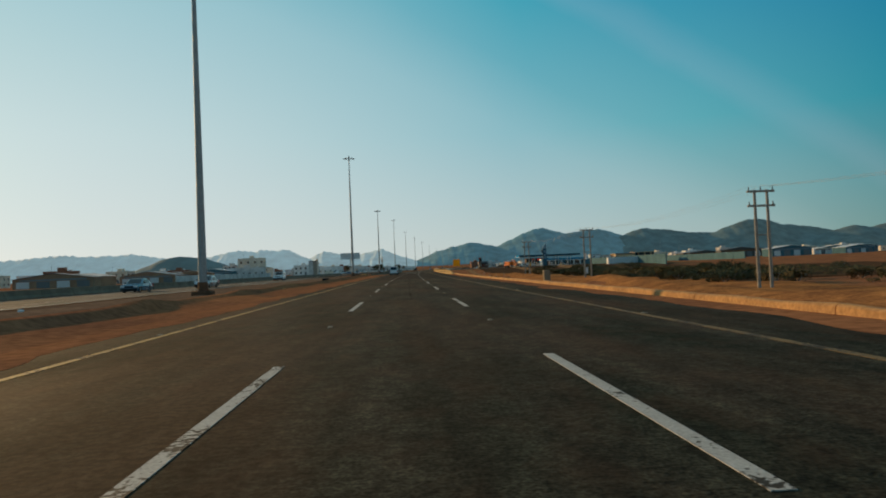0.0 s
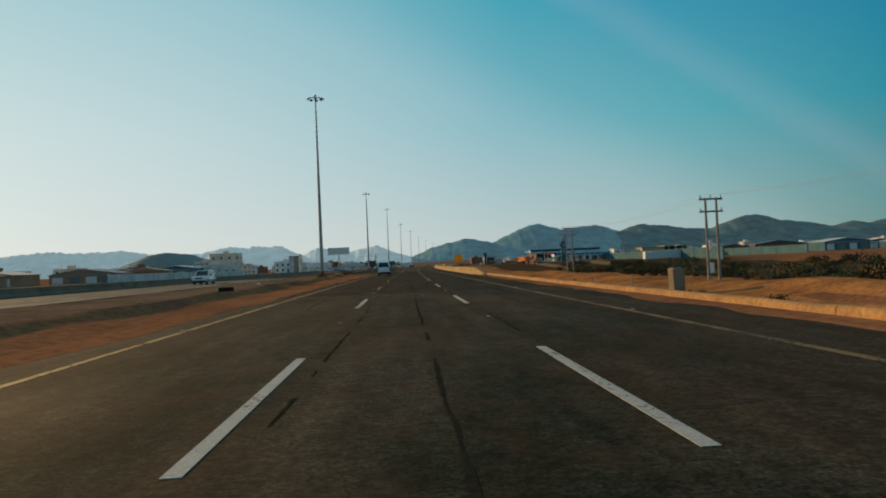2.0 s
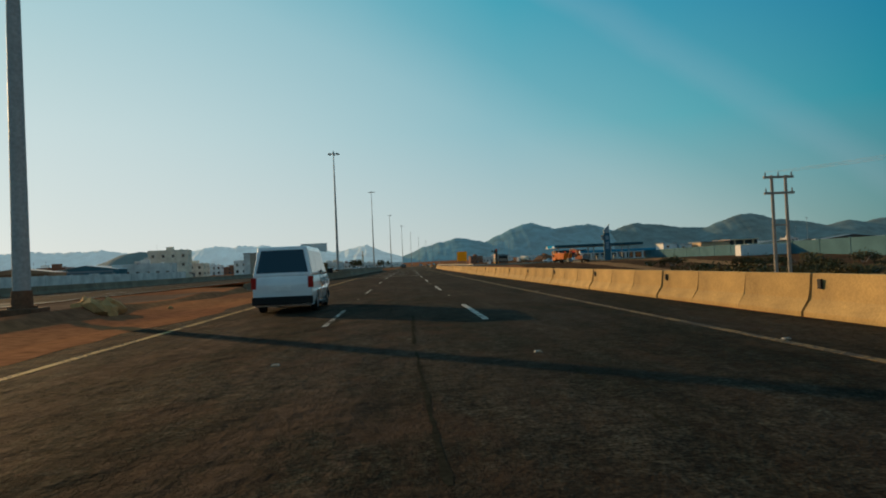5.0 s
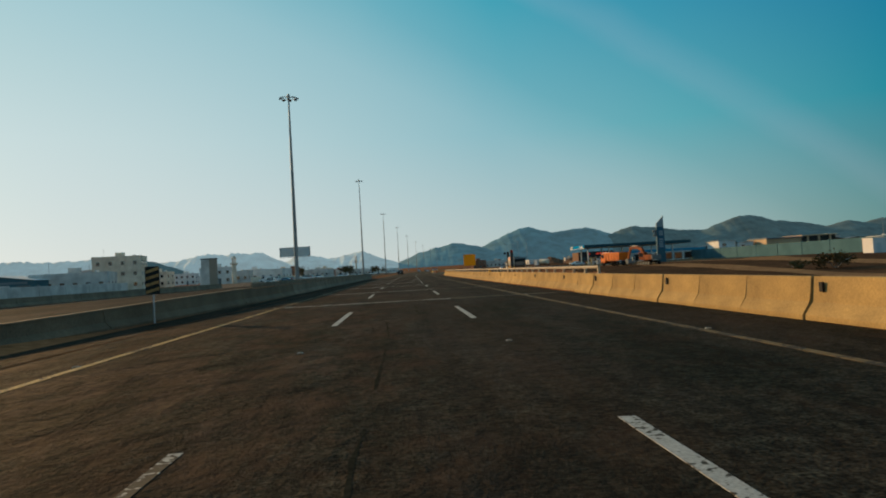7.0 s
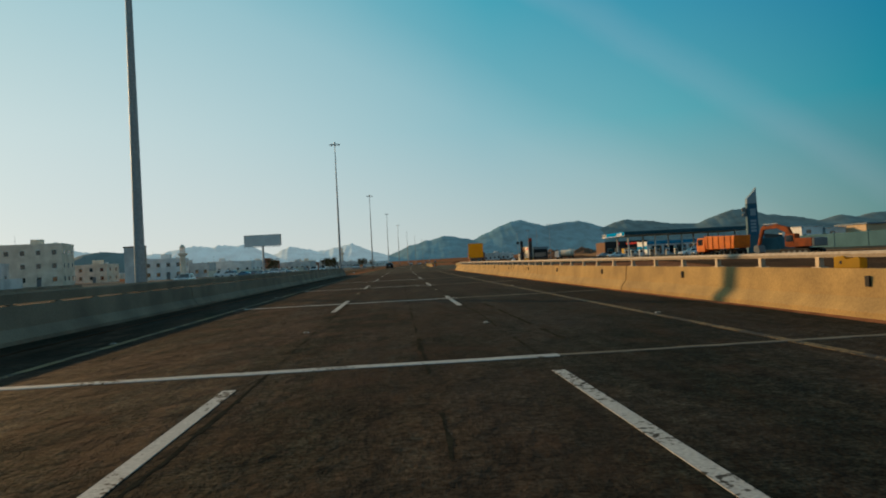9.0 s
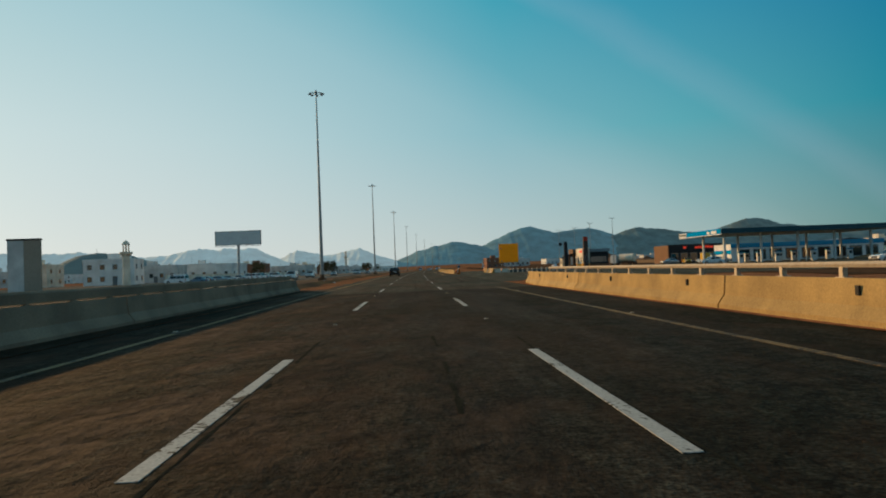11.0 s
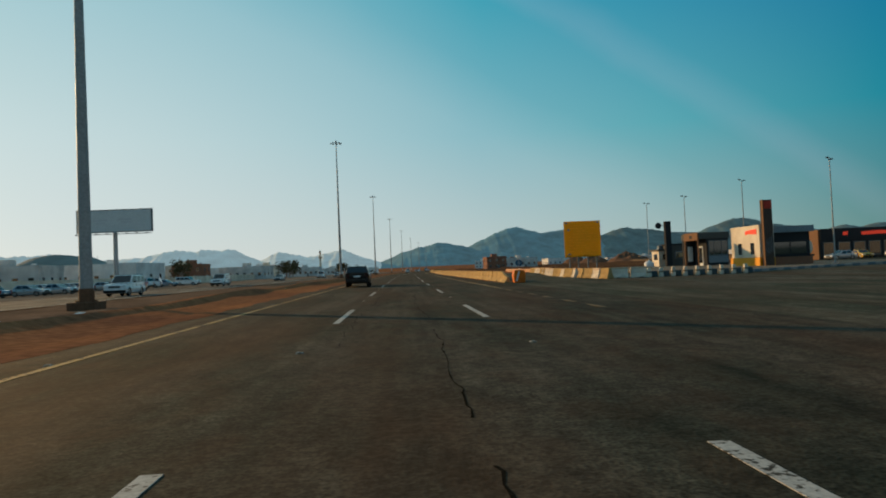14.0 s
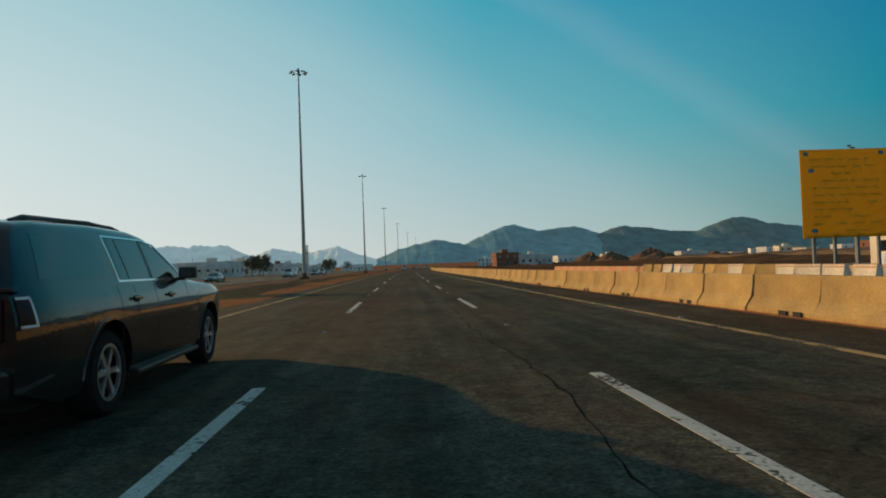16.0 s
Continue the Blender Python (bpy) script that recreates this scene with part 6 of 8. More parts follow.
part("arrow", prism([(-0.15, 1.43), (0.02, 1.43), (0.02, 1.49), (0.15, 1.4), (0.02, 1.31), (0.02, 1.37), (-0.15, 1.37)], -0.03, -0.022, "y"), SLATE_PALE, disc)

hazard = thing("hazard_marker", "red-brown and white striped hazard board at the parapet", "road sign", road_pose(207.5, -8.55))
part("post", tube([(0, 0, 0), (0, 0, 1.9)], 0.035, 8), STEEL, hazard)
part("plate", box(-0.24, 0.24, -0.05, -0.035, 1.0, 1.95, 0.005), BLACK, hazard)
for k in range(4):
    z = 1.02 + 0.23 * k
    part("stripe", prism([(-0.22, z), (0.22, z + 0.12), (0.22, z + 0.22), (-0.22, z + 0.10)], -0.056, -0.051, "y"), CONCRETE_DUSTY, hazard)

# ---- blocks round the turn-off ----
BARRIER_WHITE = material("dirty_white_barrier_paint", (0.74, 0.66, 0.54), 0.7, vary=0.25, fine=9, coarse=1.2, bump=0.15, second=(0.38, 0.32, 0.26), patch=0.7)
BARRIER_ORANGE = material("faded_orange_barrier", (0.55, 0.20, 0.07), 0.7, vary=0.25, fine=9, coarse=1.2, bump=0.1, second=(0.5, 0.3, 0.18), patch=0.7)
BARRIER_PEACH = material("faded_peach_barrier_paint", (0.50, 0.27, 0.13), 0.8, vary=0.25, fine=9, coarse=1.2, bump=0.1, second=(0.5, 0.38, 0.26), patch=0.8)
SMALL = [(-0.08, 0.78), (0.08, 0.78), (0.15, 0.32), (0.28, 0.10), (0.28, 0.0), (-0.28, 0.0), (-0.28, 0.10), (-0.15, 0.32)]
block_mesh = {m.name: mesh_of("block_body", prism(SMALL, -0.72, 0.72, "y", 0.03), m) for m in (BARRIER_WHITE, BARRIER_ORANGE, CONCRETE)}
random.seed(3)
chain = []
for i in range(26):  # along the slip road
    f = i / 25
    chain.append((470 - 56.2 * f, 19.6 - 5.0 * ease(f * 1.2), 0))
chain += [(413.6, 15.4, 75), (413.3, 17.0, 85)]
for i, (s, d, turn) in enumerate(chain):
    kind = random.choice((BARRIER_WHITE, CONCRETE, BARRIER_WHITE, CONCRETE, BARRIER_WHITE))
    ob = thing("barrier_block", {BARRIER_WHITE.name: "dirty white concrete barrier block", CONCRETE.name: "bare tan concrete barrier block", BARRIER_ORANGE.name: "faded orange barrier block"}[kind.name],
               "barrier block", road_pose(s, d, -0.012, turn + random.uniform(-12, 12) + (6 if i < 26 else 0)), "barrier blocks round the turn-off")
    part("block_body", block_mesh[kind.name], None, ob)
    part("foot_slot", box(-0.29, 0.29, -0.12, 0.12, 0.0, 0.06), BLACK, ob)
    if kind is BARRIER_WHITE:
        part("painted_top", prism([(-0.103, 0.66), (-0.072, 0.79), (0.072, 0.79), (0.103, 0.66)], -0.71, 0.71, "y"), BARRIER_PEACH, ob, "faded orange painted top")
post_bm = mesh_of("post_body", prism([(-0.13, 0), (0.13, 0), (0.11, 0.62), (0.06, 0.68), (-0.06, 0.68), (-0.11, 0.62)], -0.12, 0.12, "y", 0.02), BARRIER_WHITE)
for i in range(9):
    ob = thing("bollard", "short pale concrete bollard beside the kerb", "bollard", road_pose(412.6, 17.35 + 0.886 * i, -0.012), "row of bollards")
    part("post_body", post_bm, None, ob)
    part("post_band", box(-0.128, 0.128, -0.125, 0.125, 0.30, 0.42), CONCRETE_GREY, ob)
low_mesh = mesh_of("block_body", prism([(-0.16, 0), (0.16, 0), (0.12, 0.42), (-0.12, 0.42)], -0.36, 0.36, "y", 0.03), material("teal_grey_block_paint", (0.06, 0.095, 0.11), 0.85, vary=0.25, fine=8, coarse=1.5, bump=0.1))
for i in range(9):
    ob = thing("low_block", "low dark teal painted block between the bollards", "barrier block", road_pose(413.2, 17.79 + 0.886 * i, -0.012, 90), "low painted blocks")
    part("block_body", low_mesh, None, ob)
    part("foot_slot", box(-0.165, 0.165, -0.1, 0.1, 0.0, 0.05), BLACK, ob)
# plastic barriers on the site behind the board
pl = mesh_of("barrier_shell", prism([(-0.2, 0), (0.2, 0), (0.14, 0.3), (0.07, 0.6), (-0.07, 0.6), (-0.14, 0.3)], -0.95, 0.95, "y", 0.03), BARRIER_ORANGE)
pw = mesh_of("barrier_shell", prism([(-0.2, 0), (0.2, 0), (0.14, 0.3), (0.07, 0.6), (-0.07, 0.6), (-0.14, 0.3)], -0.95, 0.95, "y", 0.03), BARRIER_PEACH)
for i in range(40):
    ob = thing("plastic_barrier", "orange plastic site barrier behind the board" if i % 2 else "peach plastic site barrier behind the board", "site barrier", road_pose(434 + 2.05 * i, 20.6 + 0.03 * i, -0.02), "plastic site barriers")
    part("barrier_shell", pl if i % 2 else pw, None, ob)

# kerbed island in front of the kiosks
KERB_PALE = material("dusty_pale_kerb_paint", (0.30, 0.30, 0.28), 0.8, vary=0.25, fine=6, coarse=1.5, bump=0.1)
KERB_TOP = material("dusty_blue_kerb_paint", (0.13, 0.18, 0.21), 0.7, vary=0.25, fine=6, coarse=1.5, bump=0.1)
island = bmesh.new()
edge = [(413.4, 23.6), (415.5, 26.5), (421.0, 36.6), (428, 56), (476, 56), (476, 31), (455, 27.5), (430, 22.6)]
lo, hi = [[island.verts.new(at(s, d, z)) for s, d in edge] for z in (-0.02, 0.16)]
island.faces.new(hi)
for i in range(len(edge)):
    j = (i + 1) % len(edge)
    island.faces.new((lo[i], lo[j], hi[j], hi[i]))
tagged(part("pavement_island", island, CONCRETE_GREY), "raised kerbed island under the kiosks", "pavement", kind="structure")
for i in range(len(edge) - 5):
    (s0, d0), (s1, d1) = edge[i], edge[i + 1]
    n = max(1, round(math.hypot(s1 - s0, d1 - d0) / 1.0))
    for k in range(n):
        s, d = s0 + (s1 - s0) * (k + 0.5) / n, d0 + (d1 - d0) * (k + 0.5) / n
        ob = part("kerbstone", box(-0.12, 0.12, -0.48, 0.48, -0.03, 0.2, 0.02), KERB_PALE if k % 2 else KERB_TOP, None, m=road_pose(s, d, 0, -math.degrees(math.atan2(d1 - d0, s1 - s0))))
        tagged(ob, "painted kerbstone of the island", "kerbstone", "kerbstones round the island")


# ---- kiosks, shop, petrol station ----
CLAD_DARK = material("dark_grey_cladding", (0.035, 0.037, 0.04), 0.8, 0.0, vary=0.15, fine=5, coarse=0.6, bump=0.03, spec=0.05)
CLAD_GREY = material("warm_grey_cladding", (0.10, 0.095, 0.085), 0.8, vary=0.15, fine=5, coarse=0.6, bump=0.03)
CLAD_BROWN_DARK = material("dark_brown_cladding", (0.085, 0.06, 0.048), 0.7, vary=0.2, fine=5, coarse=0.6, bump=0.05)
PEACH_POSTER = material("peach_poster_print", (0.55, 0.34, 0.16), 0.6, vary=0.3, fine=6, coarse=3, bump=0)
CLAD_BROWN = material("brown_cladding", (0.20, 0.10, 0.05), 0.7, vary=0.2, fine=5, coarse=0.4, bump=0.08)
WALL_CREAM = material("cream_render", (0.80, 0.72, 0.59), 0.85, vary=0.12, fine=8, coarse=0.4, bump=0.1, second=(0.44, 0.35, 0.25), patch=0.6)
WALL_WHITE = material("white_render", (0.84, 0.84, 0.81), 0.85, vary=0.12, fine=8, coarse=0.3, bump=0.1, second=(0.48, 0.47, 0.45), patch=0.6)
WALL_GREY = material("grey_render", (0.66, 0.66, 0.63), 0.85, vary=0.15, fine=8, coarse=0.3, bump=0.1, second=(0.26, 0.26, 0.26), patch=0.6)
WALL_BRICK = material("red_brown_render", (0.28, 0.13, 0.08), 0.9, vary=0.2, fine=8, coarse=0.3, bump=0.15)
WALL_BLUE = material("blue_grey_wall_paint", (0.07, 0.165, 0.205), 0.85, vary=0.15, fine=6, coarse=0.25, bump=0.1, second=(0.05, 0.12, 0.15), patch=0.7)
SLATE = material("slate_grey_panel", (0.20, 0.25, 0.28), 0.6, vary=0.15, fine=5, coarse=0.5, bump=0.02)
SIGN_RED = glow("lit_red_sign", (0.75, 0.06, 0.03), 0.35)


def kiosk_dark():
    """Glazed box with an open entrance on its sunny side under a brown hood."""
    ob = thing("kiosk", "dark glazed drive-through coffee kiosk with a brown hood", "kiosk", road_pose(452.3, 40.4, 0.16))
    part("wall_shell", box(-0.9, 2.0, 0.05, 5.4, 0, 3.6), CLAD_DARK, ob)
    part("back_wall", box(-1.95, -0.9, 3.9, 5.4, 0, 3.6), CLAD_DARK, ob)
    part("roof_band", box(-2.0, 2.1, -0.15, 5.5, 3.5, 4.35, 0.03), CLAD_GREY, ob)
    part("entrance_hood", box(-2.14, -2.005, -0.1, 4.3, 3.35, 4.4, 0.03), CLAD_BROWN, ob)
    part("sign_panel", box(-2.16, -2.145, 1.6, 2.5, 3.6, 4.05), BLACK, ob)
    fr = part("shop_window", box(-0.7, 1.9, -0.02, 0.045, 1.3, 3.3), STEEL_DARK, ob)
    for x0, x1 in ((-0.62, 0.0), (0.06, 1.0), (1.06, 1.82)):
        part("pane", box(x0, x1, -0.04, -0.024, 1.4, 3.2), GLASS_DARK, fr)
    part("counter_panel", box(-0.7, 1.9, -0.06, 0.045, 0.35, 1.25, 0.01), SLATE, ob)
    dr = part("door", box(-0.96, -0.905, 1.2, 2.4, 0.0, 2.6), GREY, ob, "pale side door")
    part("pane", box(-0.975, -0.963, 1.35, 2.25, 0.4, 2.4), GLASS_DARK, dr)
    for y in (0.0, 4.1):
        part("column", box(-2.1, -1.96, y, y + 0.14, 0, 3.4), CLAD_BROWN, ob)
    part("menu_board", box(-1.85, -1.2, 3.75, 3.85, 0.6, 2.6, 0.02), GREY, ob)
    return ob


kiosk_dark()
totem = thing("pylon_sign", "tall black slab sign with a round bracket plate", "sign", road_pose(465.0, 39.25, 0.16))
part("slab", box(-0.42, 0.42, -0.35, 0.35, 0, 6.7, 0.02), CLAD_DARK, totem)
part("arm", tube([(-0.4, 0, 6.1), (-1.1, 0, 6.1)], 0.05, 8), STEEL_DARK, totem)
part("disc", tube([(-1.35, -0.06, 6.1), (-1.35, 0.06, 6.1)], 0.46, 24), CLAD_DARK, totem)
low = thing("kiosk", "low dark kiosk with a bright window beside the slab sign", "kiosk", road_pose(466.3, 41.4, 0.16))
part("wall_shell", box(-1.6, 1.9, -0.6, 3, 0, 3.1), CLAD_GREY, low)
part("roof_band", box(-1.7, 2.0, -0.7, 3.1, 3.1, 3.35), CLAD_DARK, low)
win = part("window", box(-0.9, 0.9, -0.64, -0.605, 1.1, 2.2), STEEL_DARK, low)
part("pane", box(-0.8, 0.8, -0.66, -0.643, 1.2, 2.1), GLASS_DARK, win)
part("poster", box(-0.3, 0.5, -0.672, -0.662, 1.35, 1.9), PEACH_POSTER, low, "pale orange poster in the window")
hut = thing("hut", "small cream guard hut with dark windows", "hut", road_pose(469.0, 40.3, 0.16))
part("wall_shell", box(-1.5, 1.5, -1.2, 1.8, 0, 2.35), WALL_CREAM, hut)
part("roof", box(-1.7, 1.7, -1.4, 2.0, 2.35, 2.6, 0.02), CLAD_GREY, hut)
part("window", box(-0.9, 0.2, -1.23, -1.205, 1.0, 1.9), GLASS_DARK, hut)
part("window", box(-1.53, -1.505, -0.6, 0.9, 1.0, 1.9), GLASS_DARK, hut)
roof_box = thing("cooling_unit", "small grey cooling unit on the hut's roof", "cooling unit", road_pose(469.0, 40.3, 0.16) @ pose(-0.5, 0.2, 2.6))
part("unit_case", box(-0.55, 0.55, -0.4, 0.4, 0.0, 0.6, 0.02), SLATE, roof_box)
part("unit_grille", box(-0.4, 0.4, -0.42, -0.402, 0.1, 0.5), STEEL_DARK, roof_box)
dome = thing("water_tank", "small white domed plastic tank", "tank", road_pose(464.9, 36.2, 0.16))
part("tank_body", tube([(0, 0, 0), (0, 0, 0.5), (0, 0, 0.8), (0, 0, 0.98)], [0.7, 0.72, 0.5, 0.12], 16), WHITE, dome, smooth=True)
part("tank_lid", tube([(0, 0, 0.95), (0, 0, 1.04)], 0.2, 12), WHITE, dome)

BASE_AMBER = material("amber_base_paint", (0.86, 0.36, 0.03), 0.6, vary=0.15, fine=6, coarse=0.8, bump=0.04)
cream = thing("kiosk", "cream fast-food kiosk with an orange base and tower", "kiosk", road_pose(434.0, 35.9, 0.16))
part("wall_shell", box(0.0, 1.5, -2.0, 4.0, 0.72, 4.0), WALL_CREAM, cream)
part("roof_edge", box(-0.05, 1.52, -2.05, 4.05, 4.0, 4.15, 0.02), WALL_CREAM, cream)
part("base_band", box(-0.12, 1.5, -2.1, 4.1, 0, 0.85, 0.02), BASE_AMBER, cream, "amber base wall")
part("tower", box(0.15, 1.05, -2.75, -2.11, 0.0, 6.6, 0.02), CLAD_BROWN_DARK, cream, "dark brown slatted tower")
part("tower_edge", box(0.09, 0.147, -2.78, -2.5, 0.0, 6.62, 0.01), CLAD_BROWN, cream)
part("tower_cap", box(0.2, 1.0, -2.8, -2.755, 5.7, 6.5, 0.01), RED, cream)
for k in range(8):
    part("tower_slat", prism([(0.2, 1.0 + 0.2 * k), (1.0, 1.5 + 0.2 * k), (1.0, 1.54 + 0.2 * k), (0.2, 1.04 + 0.2 * k)], -2.775, -2.755, "y"), SLATE, cream)
part("side_wing", box(1.52, 5.7, -1.2, 3.8, 0.0, 3.3), CLAD_DARK, cream)
part("wing_window", box(1.9, 5.3, -1.24, -1.205, 1.1, 2.3), GLASS_DARK, cream)
part("wing_roof", box(1.52, 6.0, -1.6, 4.0, 3.3, 3.95, 0.02), SLATE, cream)
part("wing_base", box(1.52, 5.8, -1.5, -1.25, 0.0, 0.8, 0.02), WALL_BRICK, cream)
part("sign_panel", prism([(-1.5, 3.2), (0.2, 3.3), (0.8, 3.25), (0.8, 3.65), (-1.5, 3.75)], -0.05, -0.006, "x"), SIGN_RED, cream, "small red sign")
for y in (-0.9, 1.7):
    w = part("window", box(-0.03, -0.004, y, y + 0.75, 1.15, 2.35), GLASS_DARK, cream)
    part("sill", box(-0.06, -0.004, y - 0.05, y + 0.8, 1.06, 1.14), WALL_WHITE, w)

shop = thing("shop", "long brown and black roadside shop with a lit red sign", "shop", road_pose(480.4, 80.8) @ Matrix.Diagonal((1.19, 1.33, 1.24, 1.0)))
part("wall_shell", box(-7.6, 5.5, 0, 9, 0, 4.2), CLAD_BROWN, shop)
part("front_band", box(-7.4, 5.5, -0.25, -0.01, 2.6, 4.3, 0.02), CLAD_DARK, shop)
part("front_lower", box(-7.4, 5.5, -0.12, -0.01, 0.0, 2.6), CLAD_DARK, shop)
part("sign_panel", prism([(-1.2, 3.25), (1.8, 3.35), (3.2, 3.3), (3.2, 3.75), (1.6, 3.85), (-1.2, 3.7)], -0.30, -0.255, "y"), SIGN_RED, shop, "lit red sign")
part("sign_panel", box(-4.0, -3.3, -0.29, -0.255, 3.3, 3.8), SIGN_RED, shop)
for k in range(5):
    f = part("shop_window", box(-7.0 + 2.3 * k, -5.2 + 2.3 * k, -0.16, -0.125, 0.4, 2.4), STEEL_DARK, shop)
    part("pane", box(-6.9 + 2.3 * k, -5.3 + 2.3 * k, -0.175, -0.163, 0.5, 2.3), GLASS_DARK, f)


PYLON_TEAL = material("deep_teal_pylon_sheet", (0.045, 0.125, 0.165), 0.5, vary=0.15, fine=5, coarse=0.5, bump=0.02)
# one fascia colour in two copies: bright for sun, dark for its shaded front
FASCIA_CYAN = material("bright_cyan_fascia", (0.002, 0.27, 0.60), 0.5, vary=0.1, fine=6, coarse=0.5, bump=0.02, spec=0.0)
FASCIA_DARK = material("shaded_fascia_and_letter_teal", (0.014, 0.070, 0.095), 0.4, vary=0.15, fine=6, coarse=0.5, bump=0.02)


def fuel_canopy():
    ob = thing("fuel_canopy", "wide petrol station canopy with a blue and white fascia", "canopy", road_pose(418, 60.0, 0.08))
    part("roof_slab", box(0.1, 37.0, 0.1, 21.5, 5.75, 6.6), WALL_WHITE, ob)
    part("fascia_front", box(-0.1, 37.2, -0.12, 0.09, 5.75, 6.75, 0.02), FASCIA_DARK, ob, "front fascia in teal darkened for its shaded side")
    part("fascia_side", box(-0.12, 0.09, 0.1, 21.5, 5.6, 6.75, 0.02), FASCIA_CYAN, ob, "blue side fascia with a pale stripe")
    part("fascia_stripe", box(-0.15, -0.125, 0.0, 21.5, 5.60, 5.74), WALL_WHITE, ob)
    for y0, y1 in ((2, 4.5), (5.2, 6.5)):
        part("sign_letter_bar", box(-0.17, -0.152, y0, y1, 5.85, 6.45), WHITE, ob)
    panel = part("sign_panel", box(-0.17, -0.152, 17.2, 21.4, 5.78, 6.7), WHITE, ob, "white end panel of the fascia")
    for y0, y1 in ((17.5, 18.4), (18.7, 19.4), (19.7, 20.2), (20.5, 21.1)):
        part("sign_letter_bar", box(-0.19, -0.172, y0, y1, 5.98, 6.5), FASCIA_DARK, panel)
    for x in (2.0, 9.5, 17, 24.5, 32):
        for y in (3.5, 13.5):
            part("column", box(x - 0.19, x + 0.19, y - 0.19, y + 0.19, -0.1, 5.75, 0.02), GREY, ob)
    return ob


fuel_canopy()
pump_bm = box(-0.45, 0.45, -0.28, 0.28, 0, 1.9, 0.04)
pump_mesh = mesh_of("pump_body", pump_bm, WHITE)
screen_mesh = mesh_of("pump_screen", box(-0.3, 0.3, -0.295, -0.282, 1.1, 1.6), GLASS_DARK)
top_mesh = mesh_of("pump_top", box(-0.5, 0.5, -0.32, 0.32, 1.9, 2.15, 0.02), BLUE)
for x in (5.7, 13.2, 20.7, 28.2):
    for y in (4.5, 12.0, 17.5):
        p = thing("fuel_pump", "white fuel pump with a blue top under the canopy", "fuel pump", road_pose(418, 60.0) @ pose(x, y, 0.0), "fuel pumps")
        part("pump_body", pump_mesh, None, p)
        part("pump_screen", screen_mesh, None, p)
        part("pump_top", top_mesh, None, p)
store = thing("station_shop", "pale petrol station shop behind the pumps", "shop", road_pose(456, 98))
part("wall_shell", box(-19, 20, 0, 10, 0, 4.4), WALL_WHITE, store)
part("fascia", box(-19.1, 20.1, -0.2, -0.01, 3.4, 4.5, 0.02), BLUE, store)
part("side_stripe", box(-19.04, -19.004, 0.0, 10, 1.9, 2.9), FASCIA_CYAN, store, "bright blue stripe")
part("side_plinth", box(-19.05, -19.004, 0.0, 10, 0.0, 0.5), SLATE, store)
for k in range(9):
    f = part("shop_window", box(-17.5 + 4.1 * k, -14.3 + 4.1 * k, -0.1, -0.01, 0.3, 3.0), STEEL_DARK, store)
    part("pane", box(-17.3 + 4.1 * k, -14.5 + 4.1 * k, -0.12, -0.103, 0.5, 2.8), GLASS_DARK, f)
price = thing("price_pylon", "tall deep teal petrol price pylon with a slanted pale crown", "sign", road_pose(362, 66.8))
part("shaft", prism([(-1.15, 0), (1.15, 0), (0.95, 9.3), (-0.95, 9.3)], -0.4, 0.4, "y", 0.02), PYLON_TEAL, price)
part("face_panel", prism([(-0.75, 3.2), (0.95, 3.2), (0.82, 9.0), (-0.6, 9.0)], -0.44, -0.405, "y"), SIGN_BLUE, price, "dusty blue face panel")
for k in range(4):
    part("price_bar", box(-0.5, 0.6, -0.46, -0.443, 3.9 + 0.62 * k, 4.35 + 0.62 * k), SLATE_PALE, price)
part("emblem_panel", box(-0.45, 0.6, -0.46, -0.443, 7.0, 8.3), SLATE_PALE, price)
part("crown", prism([(-0.95, 9.3), (0.95, 9.3), (0.95, 12.3), (0.6, 11.7), (-0.9, 10.2)], -0.35, 0.35, "y", 0.02), SLATE_PALE, price, "slanted pale crown")
part("side_disc", tube([(-1.45, -0.2, 8.2), (-1.45, 0.2, 8.2)], 0.42, 16), STEEL_DARK, price)
part("side_disc", tube([(-1.4, -0.2, 7.2), (-1.4, 0.2, 7.2)], 0.38, 16), STEEL_DARK, price)
part("disc_arm", box(-1.3, -0.9, -0.05, 0.05, 6.9, 8.4), STEEL_DARK, price)


def yard_lamp():
    ob = thing("street_lamp", "slim grey double-arm street lamp", "street lamp", group="street lamps round the station")
    part("pole", tube([(0, 0, 0), (0, 0, 10.1)], [0.08, 0.04], 10), MAST_STEEL, ob)
    for sd in (-1, 1):
        part("arm", tube([(0, 0, 10.0), (0.8 * sd, 0, 10.2)], 0.03, 6), MAST_STEEL, ob)
        part("lamp_head", box(0.75 * sd - 0.28, 0.75 * sd + 0.28, -0.12, 0.12, 10.17, 10.27, 0.03), STEEL_DARK, ob)
    part("base_plate", box(-0.25, 0.25, -0.25, 0.25, 0, 0.06), STEEL, ob)
    return ob


yl = yard_lamp()
yl.matrix_world = road_pose(428.9, 41.7, 0.16, 45)
for s, d in ((444.9, 40.9), (463.2, 41.3), (473.2, 39.2), (330, 118), (395, 150)):
    copy_thing(yl, road_pose(s, d, 0.16 if s < 475 and s > 400 else ground_height(s, d), 45))


